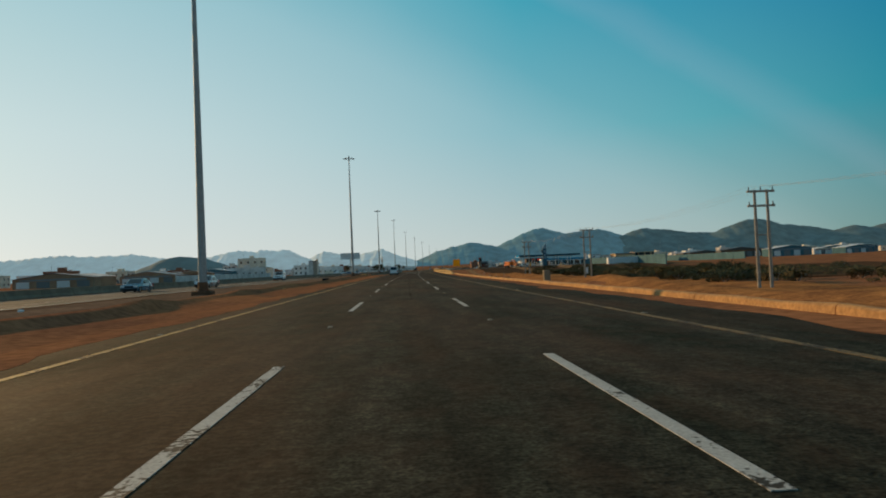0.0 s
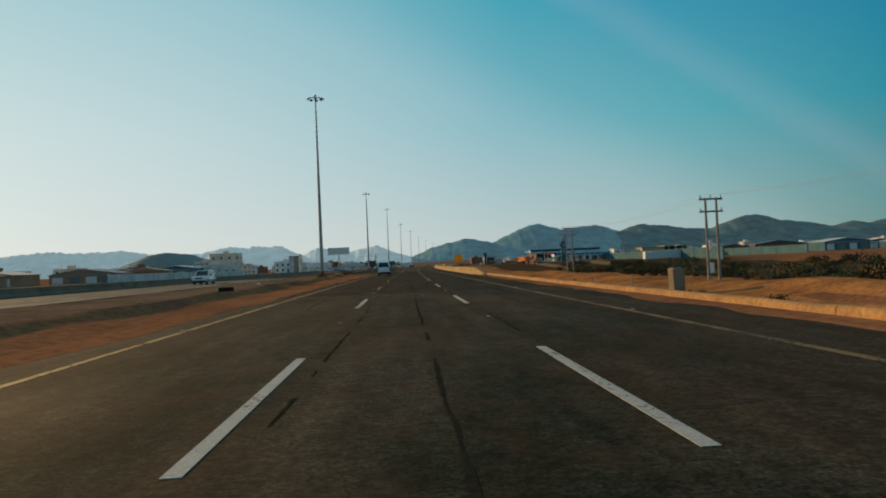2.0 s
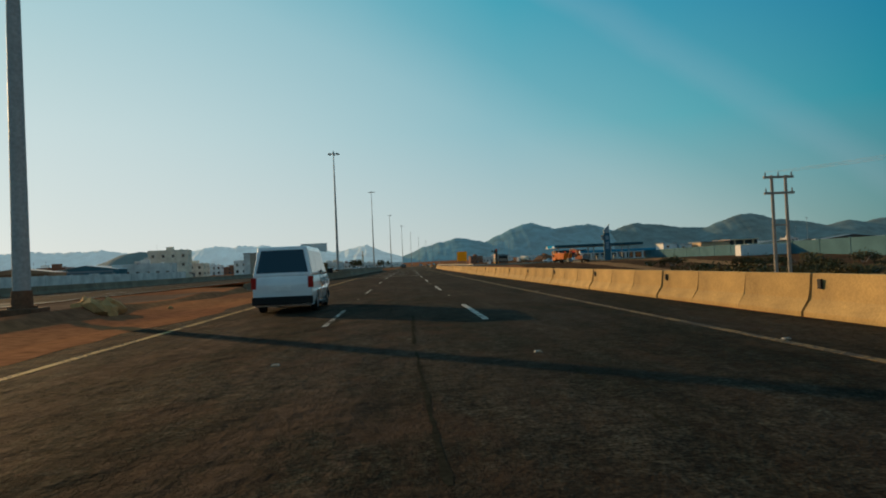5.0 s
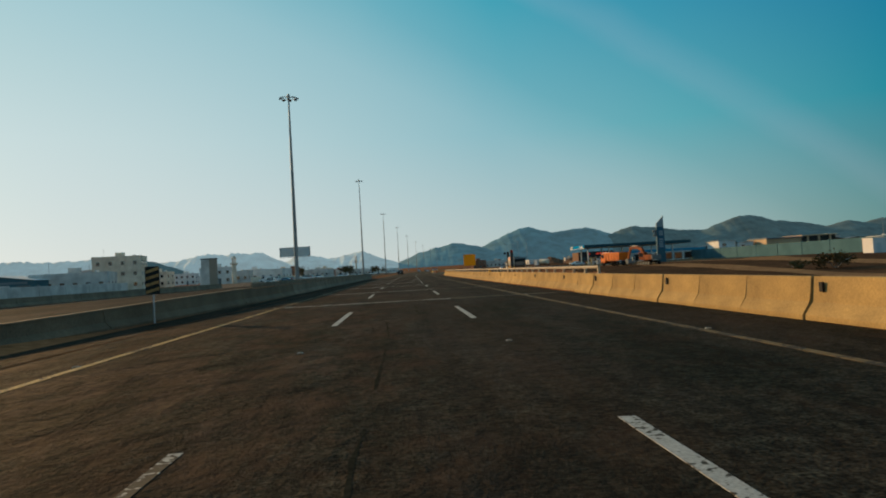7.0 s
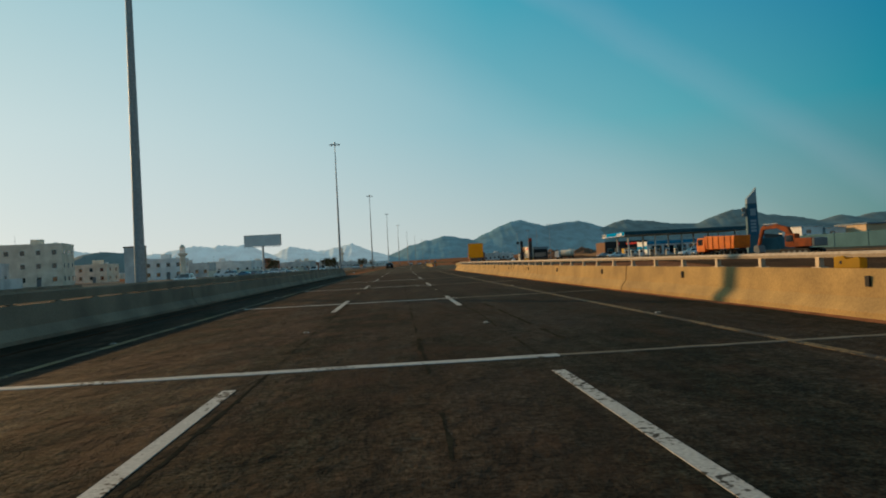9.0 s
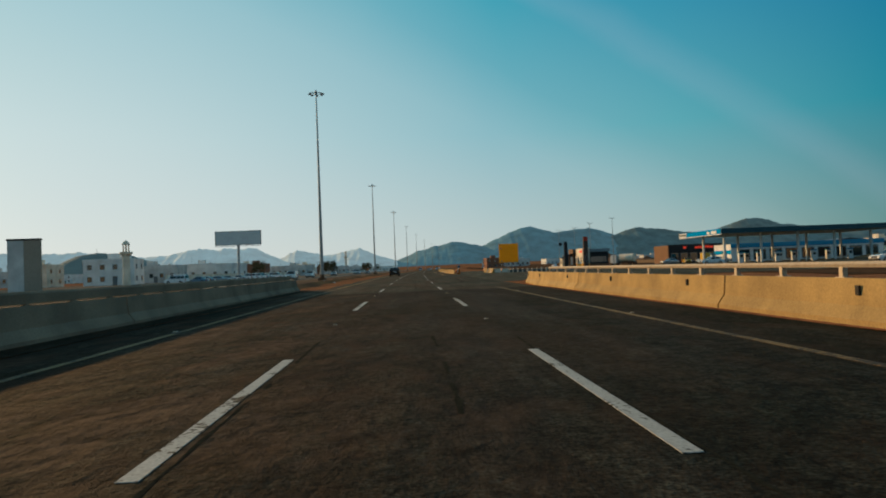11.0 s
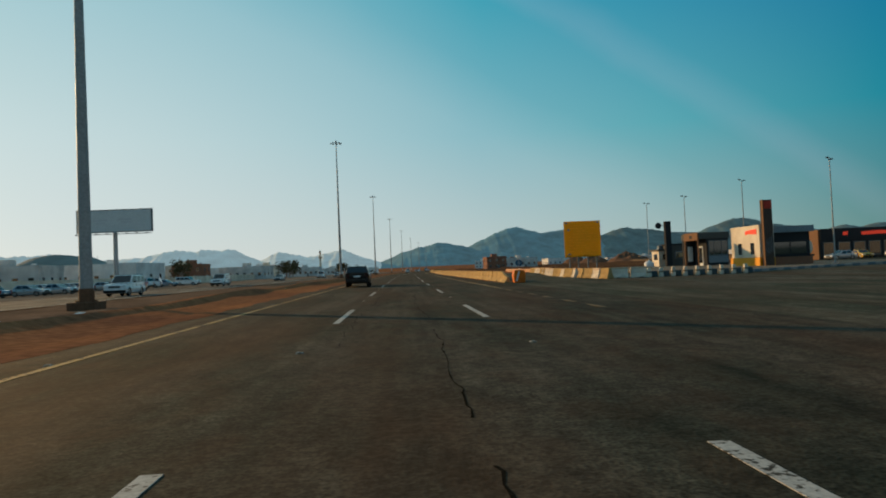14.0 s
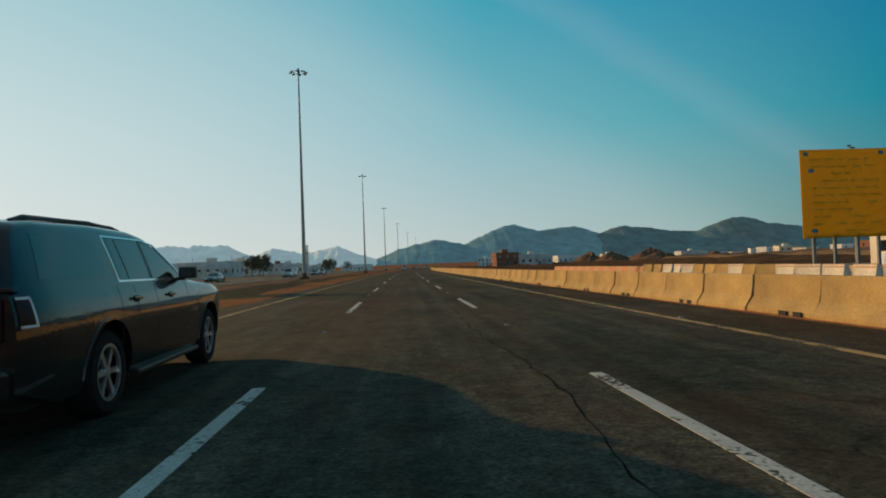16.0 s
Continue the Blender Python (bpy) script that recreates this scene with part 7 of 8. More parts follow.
# ---- machines ----
def excavator():
    ob = thing("excavator", "orange crawler excavator with a raised bent boom", "excavator", road_pose(310.0, 45.4, ground_height(310, 45), 20) @ Matrix.Scale(0.84, 4))
    for x in (-1.2, 1.2):
        tr = part("track", prism([(-2.0, 0.0), (2.0, 0.0), (2.35, 0.35), (2.35, 0.65), (2.0, 0.95), (-2.0, 0.95), (-2.35, 0.65), (-2.35, 0.35)], x - 0.3, x + 0.3, "x", 0.04), BLACK, ob)
        for y in (-1.7, -0.85, 0, 0.85, 1.7):
            part("roller", tube([(x - 0.33, y, 0.42), (x + 0.33, y, 0.42)], 0.26, 12), STEEL_DARK, tr)
    part("turntable", tube([(0, 0, 0.9), (0, 0, 1.15)], 0.9, 20), BLACK, ob)
    part("house", box(-1.3, 1.3, -2.5, 1.0, 1.15, 2.3, 0.08), MACHINE_RED, ob)
    part("counterweight", box(-1.25, 1.25, -2.9, -2.2, 1.15, 2.25, 0.15), STEEL_DARK, ob)
    cab = part("cab", box(-1.3, -0.3, 0.0, 1.6, 1.2, 2.95, 0.08), MACHINE_RED, ob)
    part("cab_window", box(-1.32, -1.305, 0.25, 1.45, 1.9, 2.75), GLASS_DARK, cab)
    part("cab_window", box(-1.15, -0.45, 1.605, 1.62, 1.6, 2.8), GLASS_DARK, cab)
    part("boom", prism([(0.9, 1.7), (1.5, 1.6), (2.6, 3.3), (3.9, 3.9), (6.4, 3.75), (6.4, 4.2), (3.9, 4.42), (2.2, 3.9)], 0.0, 0.55, "x", 0.04), MACHINE_RED, ob)
    part("stick", prism([(6.0, 4.4), (6.6, 4.15), (7.4, 1.6), (7.1, 1.55)], 0.08, 0.47, "x", 0.03), MACHINE_RED, ob)
    part("bucket", prism([(6.9, 1.6), (7.6, 1.6), (7.75, 0.9), (7.2, 0.3), (6.6, 0.6), (6.7, 1.1)], -0.35, 0.9, "x", 0.03), STEEL_DARK, ob)
    part("ram", tube([(0.6, 1.4, 1.9), (0.45, 2.9, 3.4)], 0.09, 8), STEEL, ob)
    part("ram", tube([(0.28, 3.9, 4.5), (0.28, 6.3, 4.5)], 0.08, 8), STEEL, ob)
    return ob


excavator()


def dump_truck():
    ob = thing("dump_truck", "orange six-wheeled tipper truck with a rusty body", "truck", road_pose(326.0, 43.7, ground_height(326, 43), 12))
    part("chassis", box(-0.5, 0.5, -3.9, 3.6, 0.7, 1.0), BLACK, ob)
    tip = part("tipper_body", prism([(-4.0, 1.1), (1.6, 1.1), (1.9, 2.9), (-4.2, 2.75)], -1.25, 1.25, "x", 0.03), ORANGE, ob)
    for y in (-3.4, -2.2, -1.0, 0.2, 1.3):
        for x in (-1.29, 1.29):
            part("rib", box(x - 0.04, x + 0.04, y - 0.06, y + 0.06, 1.15, 2.75), ORANGE, tip)
    cab = part("cab", prism([(1.95, 0.8), (3.75, 0.8), (3.8, 1.7), (3.6, 2.7), (1.95, 2.75)], -1.2, 1.2, "x", 0.06), ORANGE, ob)
    part("windscreen", box(-1.0, 1.0, 3.70, 3.79, 1.75, 2.5), GLASS_DARK, cab)
    for x in (-1.21, 1.21):
        part("cab_window", box(x - 0.012, x + 0.012, 2.4, 3.45, 1.7, 2.5), GLASS_DARK, cab)
    part("bumper", box(-1.2, 1.2, 3.7, 3.95, 0.45, 0.8, 0.03), STEEL_DARK, ob)
    tm, rm, hm = wheel_meshes(0.52, 0.3, 5, True)
    for y in (-3.0, -1.7, 2.8):
        for x in (-1.05, 1.05):
            wh = part("wheel", tm, None, ob, m=pose(x, y, 0.52))
            part("rim", rm, None, wh)
    return ob


dump_truck()
tanker = thing("tanker_truck", "pale tank lorry parked by the kiosks", "truck", road_pose(455, 51.5, 0.16, 35))
part("tank", tube([(0, -3.4, 1.9), (0, -3.2, 1.9), (0, 1.1, 1.9), (0, 1.3, 1.9)], [0.6, 0.95, 0.95, 0.6], 18), WALL_CREAM, tanker, smooth=True)
part("chassis", box(-0.5, 0.5, -3.6, 3.2, 0.7, 0.95), BLACK, tanker)
tc = part("cab", prism([(1.5, 0.6), (3.3, 0.6), (3.35, 1.6), (3.1, 2.6), (1.5, 2.65)], -1.1, 1.1, "x", 0.06), PAINT_CAR_WHITE, tanker)
part("windscreen", box(-0.9, 0.9, 3.22, 3.33, 1.65, 2.4), GLASS_DARK, tc)
tm, rm, hm = wheel_meshes(0.48, 0.28, 5, True)
for y in (-2.6, 2.4):
    for x in (-0.95, 0.95):
        wh = part("wheel", tm, None, tanker, m=pose(x, y, 0.48))
        part("rim", rm, None, wh)


# ---- buildings ----
window_frame = mesh_of("window", box(-0.6, 0.6, -0.06, 0.02, 0, 1.4), STEEL_DARK)
window_pane = mesh_of("pane", box(-0.52, 0.52, -0.075, -0.062, 0.08, 1.32), GLASS_DARK)


def building(label, mat, w, dp, h, storeys, cols, side_cols=2, top=None, name="house", extras=True):
    """A flat-roofed block whose front faces local -y: walls, parapet, roof, windows with panes, a door and roof clutter."""
    ob = thing(name, label, "building", group="roadside buildings")
    part("wall_shell", box(-w / 2, w / 2, 0, dp, -1.5, h), mat, ob)
    par = bmesh.new()
    for x0, x1, y0, y1 in ((-w / 2 - 0.08, w / 2 + 0.08, -0.08, 0.14), (-w / 2 - 0.08, w / 2 + 0.08, dp - 0.14, dp + 0.08), (-w / 2 - 0.08, -w / 2 + 0.14, 0.14, dp - 0.14), (w / 2 - 0.14, w / 2 + 0.08, 0.14, dp - 0.14)):
        box(x0, x1, y0, y1, h - 0.15, h + 0.7, 0, par)
    part("parapet", par, mat, ob)
    step = h / storeys
    for st in range(storeys):
        for c in range(cols):
            x = -w / 2 + w * (c + 0.5) / cols
            f = part("window", window_frame, None, ob, m=pose(x, 0, st * step + step * 0.33))
            part("pane", window_pane, None, f)
        for sd in (-1, 1):
            for c in range(side_cols):
                y = dp * (c + 0.5) / side_cols
                f = part("window", window_frame, None, ob, m=pose(sd * w / 2, y, st * step + step * 0.33, 0, 0, 90 * sd))
                part("pane", window_pane, None, f)
    d = part("door", box(-0.6, 0.6, -0.09, 0.02, 0, 2.2), STEEL_DARK, ob, m=pose(w * 0.22 - w / cols * 0.4, 0, 0))
    if extras:
        part("stair_head", box(-1.6, 1.4, dp * 0.45, dp * 0.45 + 3, h, h + 2.3), top or mat, ob)
        part("roof_tank", tube([(w * 0.28, dp * 0.6, h), (w * 0.28, dp * 0.6, h + 1.3)], 0.6, 12), WHITE, ob)
        part("aerial", tube([(-w * 0.3, dp * 0.3, h), (-w * 0.3, dp * 0.3, h + 3.6)], 0.04, 5), STEEL_DARK, ob)
    return ob


flats = building("cream three-storey block of flats with small dark windows", WALL_CREAM, 17, 13, 12.0, 3, 4, 3, name="apartment_block")
flats.matrix_world = road_pose(443, -110.5, 0, 12)
shapes = [building("plain white two-storey house with a flat roof", WALL_WHITE, 13, 11, 6.6, 2, 4),
          building("grey rendered low workshop with a row of windows", WALL_GREY, 20, 14, 5.2, 1, 6, 3),
          building("cream flat-roofed two-storey house", WALL_CREAM, 12, 10, 6.4, 2, 3),
          building("red-brown rendered two-storey house", WALL_BRICK, 11, 10, 6.0, 2, 3),
          building("long pale single-storey warehouse", WALL_WHITE, 30, 16, 5.6, 1, 7, 3, extras=False),
          building("tall grey block with narrow windows", WALL_GREY, 9, 9, 8.4, 3, 3)]
random.seed(21)
across_road_near = [(475, -135, 5, 0), (520, -92, 1, 5), (476, -84, 0, 8), (500, -120, 2, 0), (548, -86, 4, -4), (590, -98, 0, 6), (612, -80, 3, 0), (640, -92, 2, 10), (668, -76, 1, -6), (700, -100, 4, 0), (735, -82, 2, 4), (770, -96, 0, -8), (800, -74, 1, 0), (846, -90, 3, 6), (900, -110, 4, 0), (960, -84, 1, 4)]
across_road_mid = [(1040, -96, 0, 0), (1120, -80, 4, -6), (380, -96, 1, 10), (290, -150, 3, 8), (236, -170, 3, 0), (420, -150, 3, 5), (395, -175, 2, 0), (350, -190, 4, -5), (455, -175, 0, 4), (540, -160, 1, 0), (620, -150, 0, 6), (720, -170, 3, 0), (310, -220, 0, 0), (480, -215, 4, 0), (400, -250, 2, 10), (560, -240, 1, 0)]
across_road_far = [(260, -200, 2, 0), (660, -230, 4, 6), (800, -200, 0, 0)]
beyond_site_near = [(560, 190, 2, 10), (600, 230, 0, 0), (520, 250, 4, 6), (640, 200, 1, -8), (690, 260, 2, 0), (620, 265, 5, 0), (720, 390, 0, 8), (650, 335, 4, 0), (730, 220, 3, 6), (780, 270, 0, 0), (900, 330, 4, 0), (860, 240, 2, -6), (920, 200, 1, 0), (520, 320, 1, 0), (600, 330, 2, 8), (680, 340, 0, 0)]
beyond_site_mid = [(760, 360, 3, 0), (560, 420, 1, 0), (960, 120, 4, 10), (1050, 90, 0, 0), (1020, 160, 2, 0), (1120, 140, 1, 0), (900, 70, 3, 0), (740, 44, 3, 6), (765, 60, 1, 0), (1000, 50, 0, 0), (860, 330, 4, 0), (1000, 300, 2, 0), (1150, 240, 0, 0)]
first = set()
for s, d, k, turn in across_road_near + across_road_mid + across_road_far + beyond_site_near + beyond_site_mid:
    m = road_pose(s, d, ground_height(s, d), turn + random.uniform(-3, 3))
    if k in first:
        copy_thing(shapes[k], m)
    else:
        first.add(k)
        shapes[k].matrix_world = m

far_house = building("small pale house at the foot of the hills", WALL_CREAM, 11, 9, 4.2, 1, 2, 0, extras=False)
far_house_white = building("small white house among the far town", WALL_WHITE, 14, 10, 6.0, 2, 2, 0, extras=False)
far_spots = [(random.uniform(520, 1500), random.uniform(190, 620)) for _ in range(46)] + [(random.uniform(560, 900), random.uniform(230, 480)) for _ in range(14)] + [(random.uniform(600, 1400), random.uniform(-480, -190)) for _ in range(16)]
for i, (s, d) in enumerate(far_spots):
    src = far_house_white if i % 3 == 0 else far_house
    m = road_pose(s, d, ground_height(s, d) + 0.2, random.uniform(-25, 25))
    if i < 2:
        (far_house_white if i == 0 else far_house).matrix_world = m
    else:
        copy_thing(src, m)

WALL_TAN_SLAB = material("grey_tan_slab", (0.34, 0.29, 0.23), 0.85, vary=0.15, fine=6, coarse=0.4, bump=0.05)
sign_tower = thing("gate_tower", "pair of tall grey-brown slab signs beside the service road", "sign", road_pose(400, -62.8, 0, 10))
for x in (-1.2, 1.22):
    part("slab", box(x - 1.2, x + 1.2, -0.4, 0.4, 0.0 if x < 0 else 0.0, 8.28 if x < 0 else 8.28, 0.03), WALL_GREY if x < 0 else WALL_TAN_SLAB, sign_tower)
part("cap", box(-2.5, 2.55, -0.5, 0.5, 8.3, 8.6, 0.03), CLAD_GREY, sign_tower)


def minaret(height):
    ob = thing("minaret", "pale round minaret with a balcony and an open lantern", "minaret")
    part("shaft", tube([(0, 0, -1), (0, 0, height * 0.66)], [0.95, 0.8], 12), WALL_CREAM, ob)
    part("balcony", tube([(0, 0, height * 0.66), (0, 0, height * 0.70), (0, 0, height * 0.74)], [0.9, 1.5, 1.5], 12), WALL_CREAM, ob)
    for k in range(6):
        a = math.pi * k / 3
        part("lantern_post", tube([(0.7 * math.cos(a), 0.7 * math.sin(a), height * 0.74), (0.7 * math.cos(a), 0.7 * math.sin(a), height * 0.9)], 0.13, 6), WALL_CREAM, ob)
    part("dome", tube([(0, 0, height * 0.9), (0, 0, height * 0.93), (0, 0, height * 0.97), (0, 0, height)], [0.95, 0.85, 0.5, 0.05], 12), WALL_CREAM, ob, smooth=True)
    return ob


minaret(11.0).matrix_world = road_pose(456, -70.5, 0)
minaret(19.5).matrix_world = road_pose(886, -78.2, 0)

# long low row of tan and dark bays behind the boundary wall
# solid block; the shade inside open bays is painted as its dark colour
SHADE_BAY = material("bay_shade_dark", (0.05, 0.055, 0.055), 0.9, vary=0.3, fine=3, coarse=0.5, bump=0.05)
WALL_SAND = material("sand_coloured_render", (0.62, 0.46, 0.29), 0.85, vary=0.15, fine=6, coarse=0.3, bump=0.1, second=(0.44, 0.32, 0.20), patch=0.6)
bays = thing("bay_row", "low sand-coloured block beside bays coloured dark for their inner shade", "building", road_pose(398, 113.8, -0.1, 0))
for k, (x0, x1, h, mat) in enumerate(((0, 11.4, 5.3, WALL_SAND), (11.6, 22.5, 5.6, SHADE_BAY))):
    block = part("bay_block", box(x0, x1, 0, 12, -2.5, h), mat, bays)
    part("bay_roof", box(x0 - 0.3, x1 + 0.3, -0.8, 12.3, h, h + 0.35), WALL_SAND if mat is SHADE_BAY else SLATE, block)
    n = max(2, round((x1 - x0) / 4.2))
    for q in range(n):
        c = x0 + (x1 - x0) * (q + 0.5) / n
        if mat is WALL_SAND:
            part("window", box(c - 0.8, c + 0.8, -0.06, -0.004, 1.6, 3.2), GLASS_DARK, block)
        else:
            part("bay_pier", box(c - 0.3, c + 0.3, -0.3, -0.004, -2.5, h), WALL_SAND, block)

stores = thing("storehouse", "two low white rendered stores behind the boundary wall", "building", road_pose(398, 95.0, -0.1, 0) @ pose(0, 6, 0))
for x0, x1, h in ((6.0, 11.5, 5.4), (12.2, 17.5, 4.8)):
    store_room = part("store_shell", box(x0, x1, 0, 9, -2.0, h), WALL_WHITE, stores)
    part("store_roof", box(x0 - 0.2, x1 + 0.2, -0.2, 9.2, h, h + 0.25), WALL_GREY, store_room)
    part("window", box(x0 + 1.2, x0 + 2.4, -0.05, -0.004, h - 1.6, h - 0.7), GLASS_DARK, store_room)

# long walls
for nm, s0, s1, d, h, mat, lab in (("boundary_wall", 270, 425, 100, 3.2, WALL_BLUE, "long blue-grey painted boundary wall"), ("boundary_wall", 310, 620, 150, 3.0, WALL_BLUE, "long pale boundary wall of a yard"),
                                   ("boundary_wall", 250, 395, -86, 2.4, WALL_GREY, "grey block wall beside the service road"), ("boundary_wall", 480, 700, -70, 2.2, WALL_CREAM, "low cream wall before the houses")):
    ob = thing(nm, lab, "wall", group="boundary walls")
    n = round((s1 - s0) / 12)
    for i in range(n):
        a = s0 + (s1 - s0) * i / n
        part("wall_bay", along([(-0.12, -2.6 if d > 0 else -0.4), (0.12, -2.6 if d > 0 else -0.4), (0.12, h), (-0.12, h)], a + 0.25, a + (s1 - s0) / n - 0.25, d, 12), mat, ob)
        part("wall_pier", along([(-0.22, -2.6 if d > 0 else -0.4), (0.22, -2.6 if d > 0 else -0.4), (0.22, h + 0.2), (-0.22, h + 0.2)], a - 0.25, a + 0.25, d, 12), mat, ob)
white_hut = thing("hut", "small white cabin in the field", "hut", road_pose(306, 87.4, ground_height(306, 85)))
part("wall_shell", box(-1.15, 1.15, 0, 3, -0.6, 2.75), WHITE, white_hut)
part("roof", box(-1.2, 1.2, -0.06, 3.06, 2.75, 2.86), WHITE, white_hut)
part("door", box(-0.4, 0.4, -0.04, -0.005, 0, 1.9), GREY, white_hut)
crate = thing("site_cabin", "long off-white site cabin in the field", "cabin", road_pose(306.5, 94.6, ground_height(306, 90)))
part("cabin_body", box(-5.8, 5.8, 0, 2.4, -0.6, 2.9, 0.02), WHITE, crate)
for k in range(24):
    part("cabin_rib", box(-5.6 + 0.48 * k, -5.45 + 0.48 * k, -0.04, -0.003, -0.3, 2.7), GREY, crate)
part("cabin_roof", box(-5.85, 5.85, -0.06, 2.46, 2.9, 3.0), SLATE, crate)


def shed(label, wall, roof, w, dp, h, doors):
    """A low-pitched workshop with roller doors in its front."""
    ob = thing("workshop", label, "building", group="low workshops")
    part("wall_shell", prism([(-w / 2, -2.0), (w / 2, -2.0), (w / 2, h), (0, h + 0.07 * w), (-w / 2, h)], 0, dp, "y"), wall, ob)
    part("roof", prism([(-w / 2 - 0.4, h - 0.02), (0, h + 0.07 * w + 0.02), (w / 2 + 0.4, h - 0.02), (w / 2 + 0.4, h + 0.1), (0, h + 0.07 * w + 0.16), (-w / 2 - 0.4, h + 0.1)], -0.4, dp + 0.4, "y"), roof, ob)
    for k in range(doors):
        x = -w / 2 + w * (k + 0.5) / doors
        part("roller_door", box(x - w / doors * 0.32, x + w / doors * 0.32, -0.06, -0.004, 0, h * 0.72), STEEL_DARK if k % 2 else GREY, ob)
    part("name_band", box(-w * 0.42, w * 0.42, -0.1, -0.004, h * 0.8, h * 0.95), CLAD_BROWN if doors % 2 else SLATE, ob)
    return ob


WALL_TAN = material("tan_block_wall", (0.36, 0.24, 0.15), 0.9, vary=0.2, fine=8, coarse=0.3, bump=0.15, second=(0.22, 0.14, 0.09), patch=0.7)
sheds = [shed("blue-grey low workshop with a pale sheet roof", WALL_BLUE, GREY, 22, 12, 4.2, 4), shed("dark workshop with a slate-grey sheet roof", CLAD_GREY, SLATE, 26, 14, 4.8, 5),
         shed("white low workshop with roller doors", WALL_WHITE, WALL_WHITE, 14, 10, 3.8, 3), shed("tan block-walled workshop with a dull roof", WALL_TAN, WALL_GREY, 18, 12, 3.4, 3),
         shed("tan low yard building with a pale blue roof", WALL_TAN, SLATE, 24, 10, 3.0, 4)]
random.seed(33)
shed_spots = [(205, -140, 3), (228, -118, 4), (262, -128, 3), (288, -112, 4), (318, -104, 3), (342, -122, 4), (372, -112, 0), (180, -175, 3), (250, -190, 4), (330, -170, 3), (150, -150, 4), (120, -170, 3), (90, -140, 4)]
for k in range(30):
    shed_spots.append((random.uniform(360, 700), random.uniform(150, 360), random.choice((0, 0, 1, 1, 2, 2))))
seen = set()
for s, d, k in shed_spots:
    if s > 600 and 0 < d < 230:
        d += 130
    m = road_pose(s, d, ground_height(s, d) + 0.1, random.uniform(-14, 14))
    if k in seen:
        copy_thing(sheds[k], m)
    else:
        seen.add(k)
        sheds[k].matrix_world = m

# earth banks and tracks on the site beyond the barrier
for i, (s0, s1, d, h, w) in enumerate(((470, 900, 46, 1.0, 5), (500, 980, 74, 1.6, 7), (430, 760, 118, 2.2, 9), (640, 1150, 30, 0.9, 4), (520, 1100, 170, 3.2, 14), (270, 330, 66, 0.9, 6))):
    bank = bmesh.new()
    rows = []
    n = round((s1 - s0) / 7)
    for k in range(n + 1):
        s = s0 + (s1 - s0) * k / n
        e = ease(k / 6) * ease((n - k) / 6)
        hh = h * e * (0.75 + 0.5 * noise.noise(Vector((s * 0.06, i, 0))))
        wob = 2.5 * noise.noise(Vector((s * 0.02, i, 4)))
        g = ground_height(s, d) - 0.1
        rows.append([bank.verts.new(at(s, d + wob + x * w, g + max(0.0, hh * f * (1 + 0.25 * noise.noise(Vector((s * 0.3, x * 3, i))))))) for x, f in ((-1, 0), (-0.6, 0.55), (-0.25, 0.95), (0.2, 1.0), (0.6, 0.5), (1, 0))])
    for a, c in zip(rows, rows[1:]):
        for j in range(5):
            bank.faces.new((a[j], a[j + 1], c[j + 1], c[j]))
    tagged(part("earth_bank", bank, (DIRT_FIELD, DIRT_FIELD, DIRT_PALE, DIRT_FIELD, DIRT_DARK, DIRT_PALE)[i], smooth=True), "long low bank of pushed-up earth", "earth bank", kind="structure")



def earth_heap(s, d, radius, height, seed):
    """A rugged heap of tipped earth and rock."""
    bm = bmesh.new()
    foot = ground_height(s, d) - 0.2
    rings = []
    for k in range(9):
        f = k / 8
        ring = []
        for j in range(28):
            a = 6.2832 * j / 28
            x, y = radius * (1 - f) * math.cos(a), radius * 1.6 * (1 - f) * math.sin(a)
            lump = noise.fractal(Vector((x * 0.25, y * 0.25, seed)), 0.9, 2.1, 4)
            ring.append(bm.verts.new(at(s + y, d + x, foot + (height * f ** 0.8 * (1 + 0.35 * lump) + 0.5 * lump if k else 0.0))))
        rings.append(ring)
    for a, c in zip(rings, rings[1:]):
        for j in range(28):
            bm.faces.new((a[j], a[(j + 1) % 28], c[(j + 1) % 28], c[j]))
    tagged(part("mound", bm, DIRT_DARK), "rugged mound of tipped earth and rock", "mound", group="mounds on the site")


for spot in ((835, 119, 12, 6.5, 1), (815, 137, 15, 7.5, 2), (940, 126, 13, 8.0, 3), (745, 146, 10, 4.0, 4), (862, 150, 16, 6.0, 5)):
    earth_heap(*spot)

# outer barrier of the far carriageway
outer = thing("barrier", "concrete barrier along the far carriageway, coloured grey for shade", "barrier", kind="structure")
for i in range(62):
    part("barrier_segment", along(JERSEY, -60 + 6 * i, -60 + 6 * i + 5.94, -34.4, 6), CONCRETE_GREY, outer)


# ---- scrub ----
def leaf_cluster(seed, count, radius, height, size):
    random.seed(seed)
    bm = bmesh.new()
    hubs = [(random.uniform(-0.75, 0.75) * radius, random.uniform(-0.75, 0.75) * radius, random.uniform(0.25, 0.85) * height, random.uniform(0.25, 0.5) * radius) for _ in range(9)]
    for _ in range(count):
        hx, hy, hz, hr = random.choice(hubs)
        w = Vector((random.gauss(0, 1), random.gauss(0, 1), random.gauss(0, 0.8))).normalized() * hr * random.uniform(0.4, 1.05)
        p = Vector((hx, hy, hz)) + w
        p.z = max(p.z, 0.05)
        u = Vector((random.gauss(0, 1), random.gauss(0, 1), random.gauss(0, 1))).normalized() * size * random.uniform(0.6, 1.3)
        v = u.orthogonal().normalized() * size * random.uniform(0.35, 0.7)
        q = [bm.verts.new(p + a) for a in (-u, v, u, -v)]
        bm.faces.new(q)
    return mesh_of("leaves", bm, LEAF)


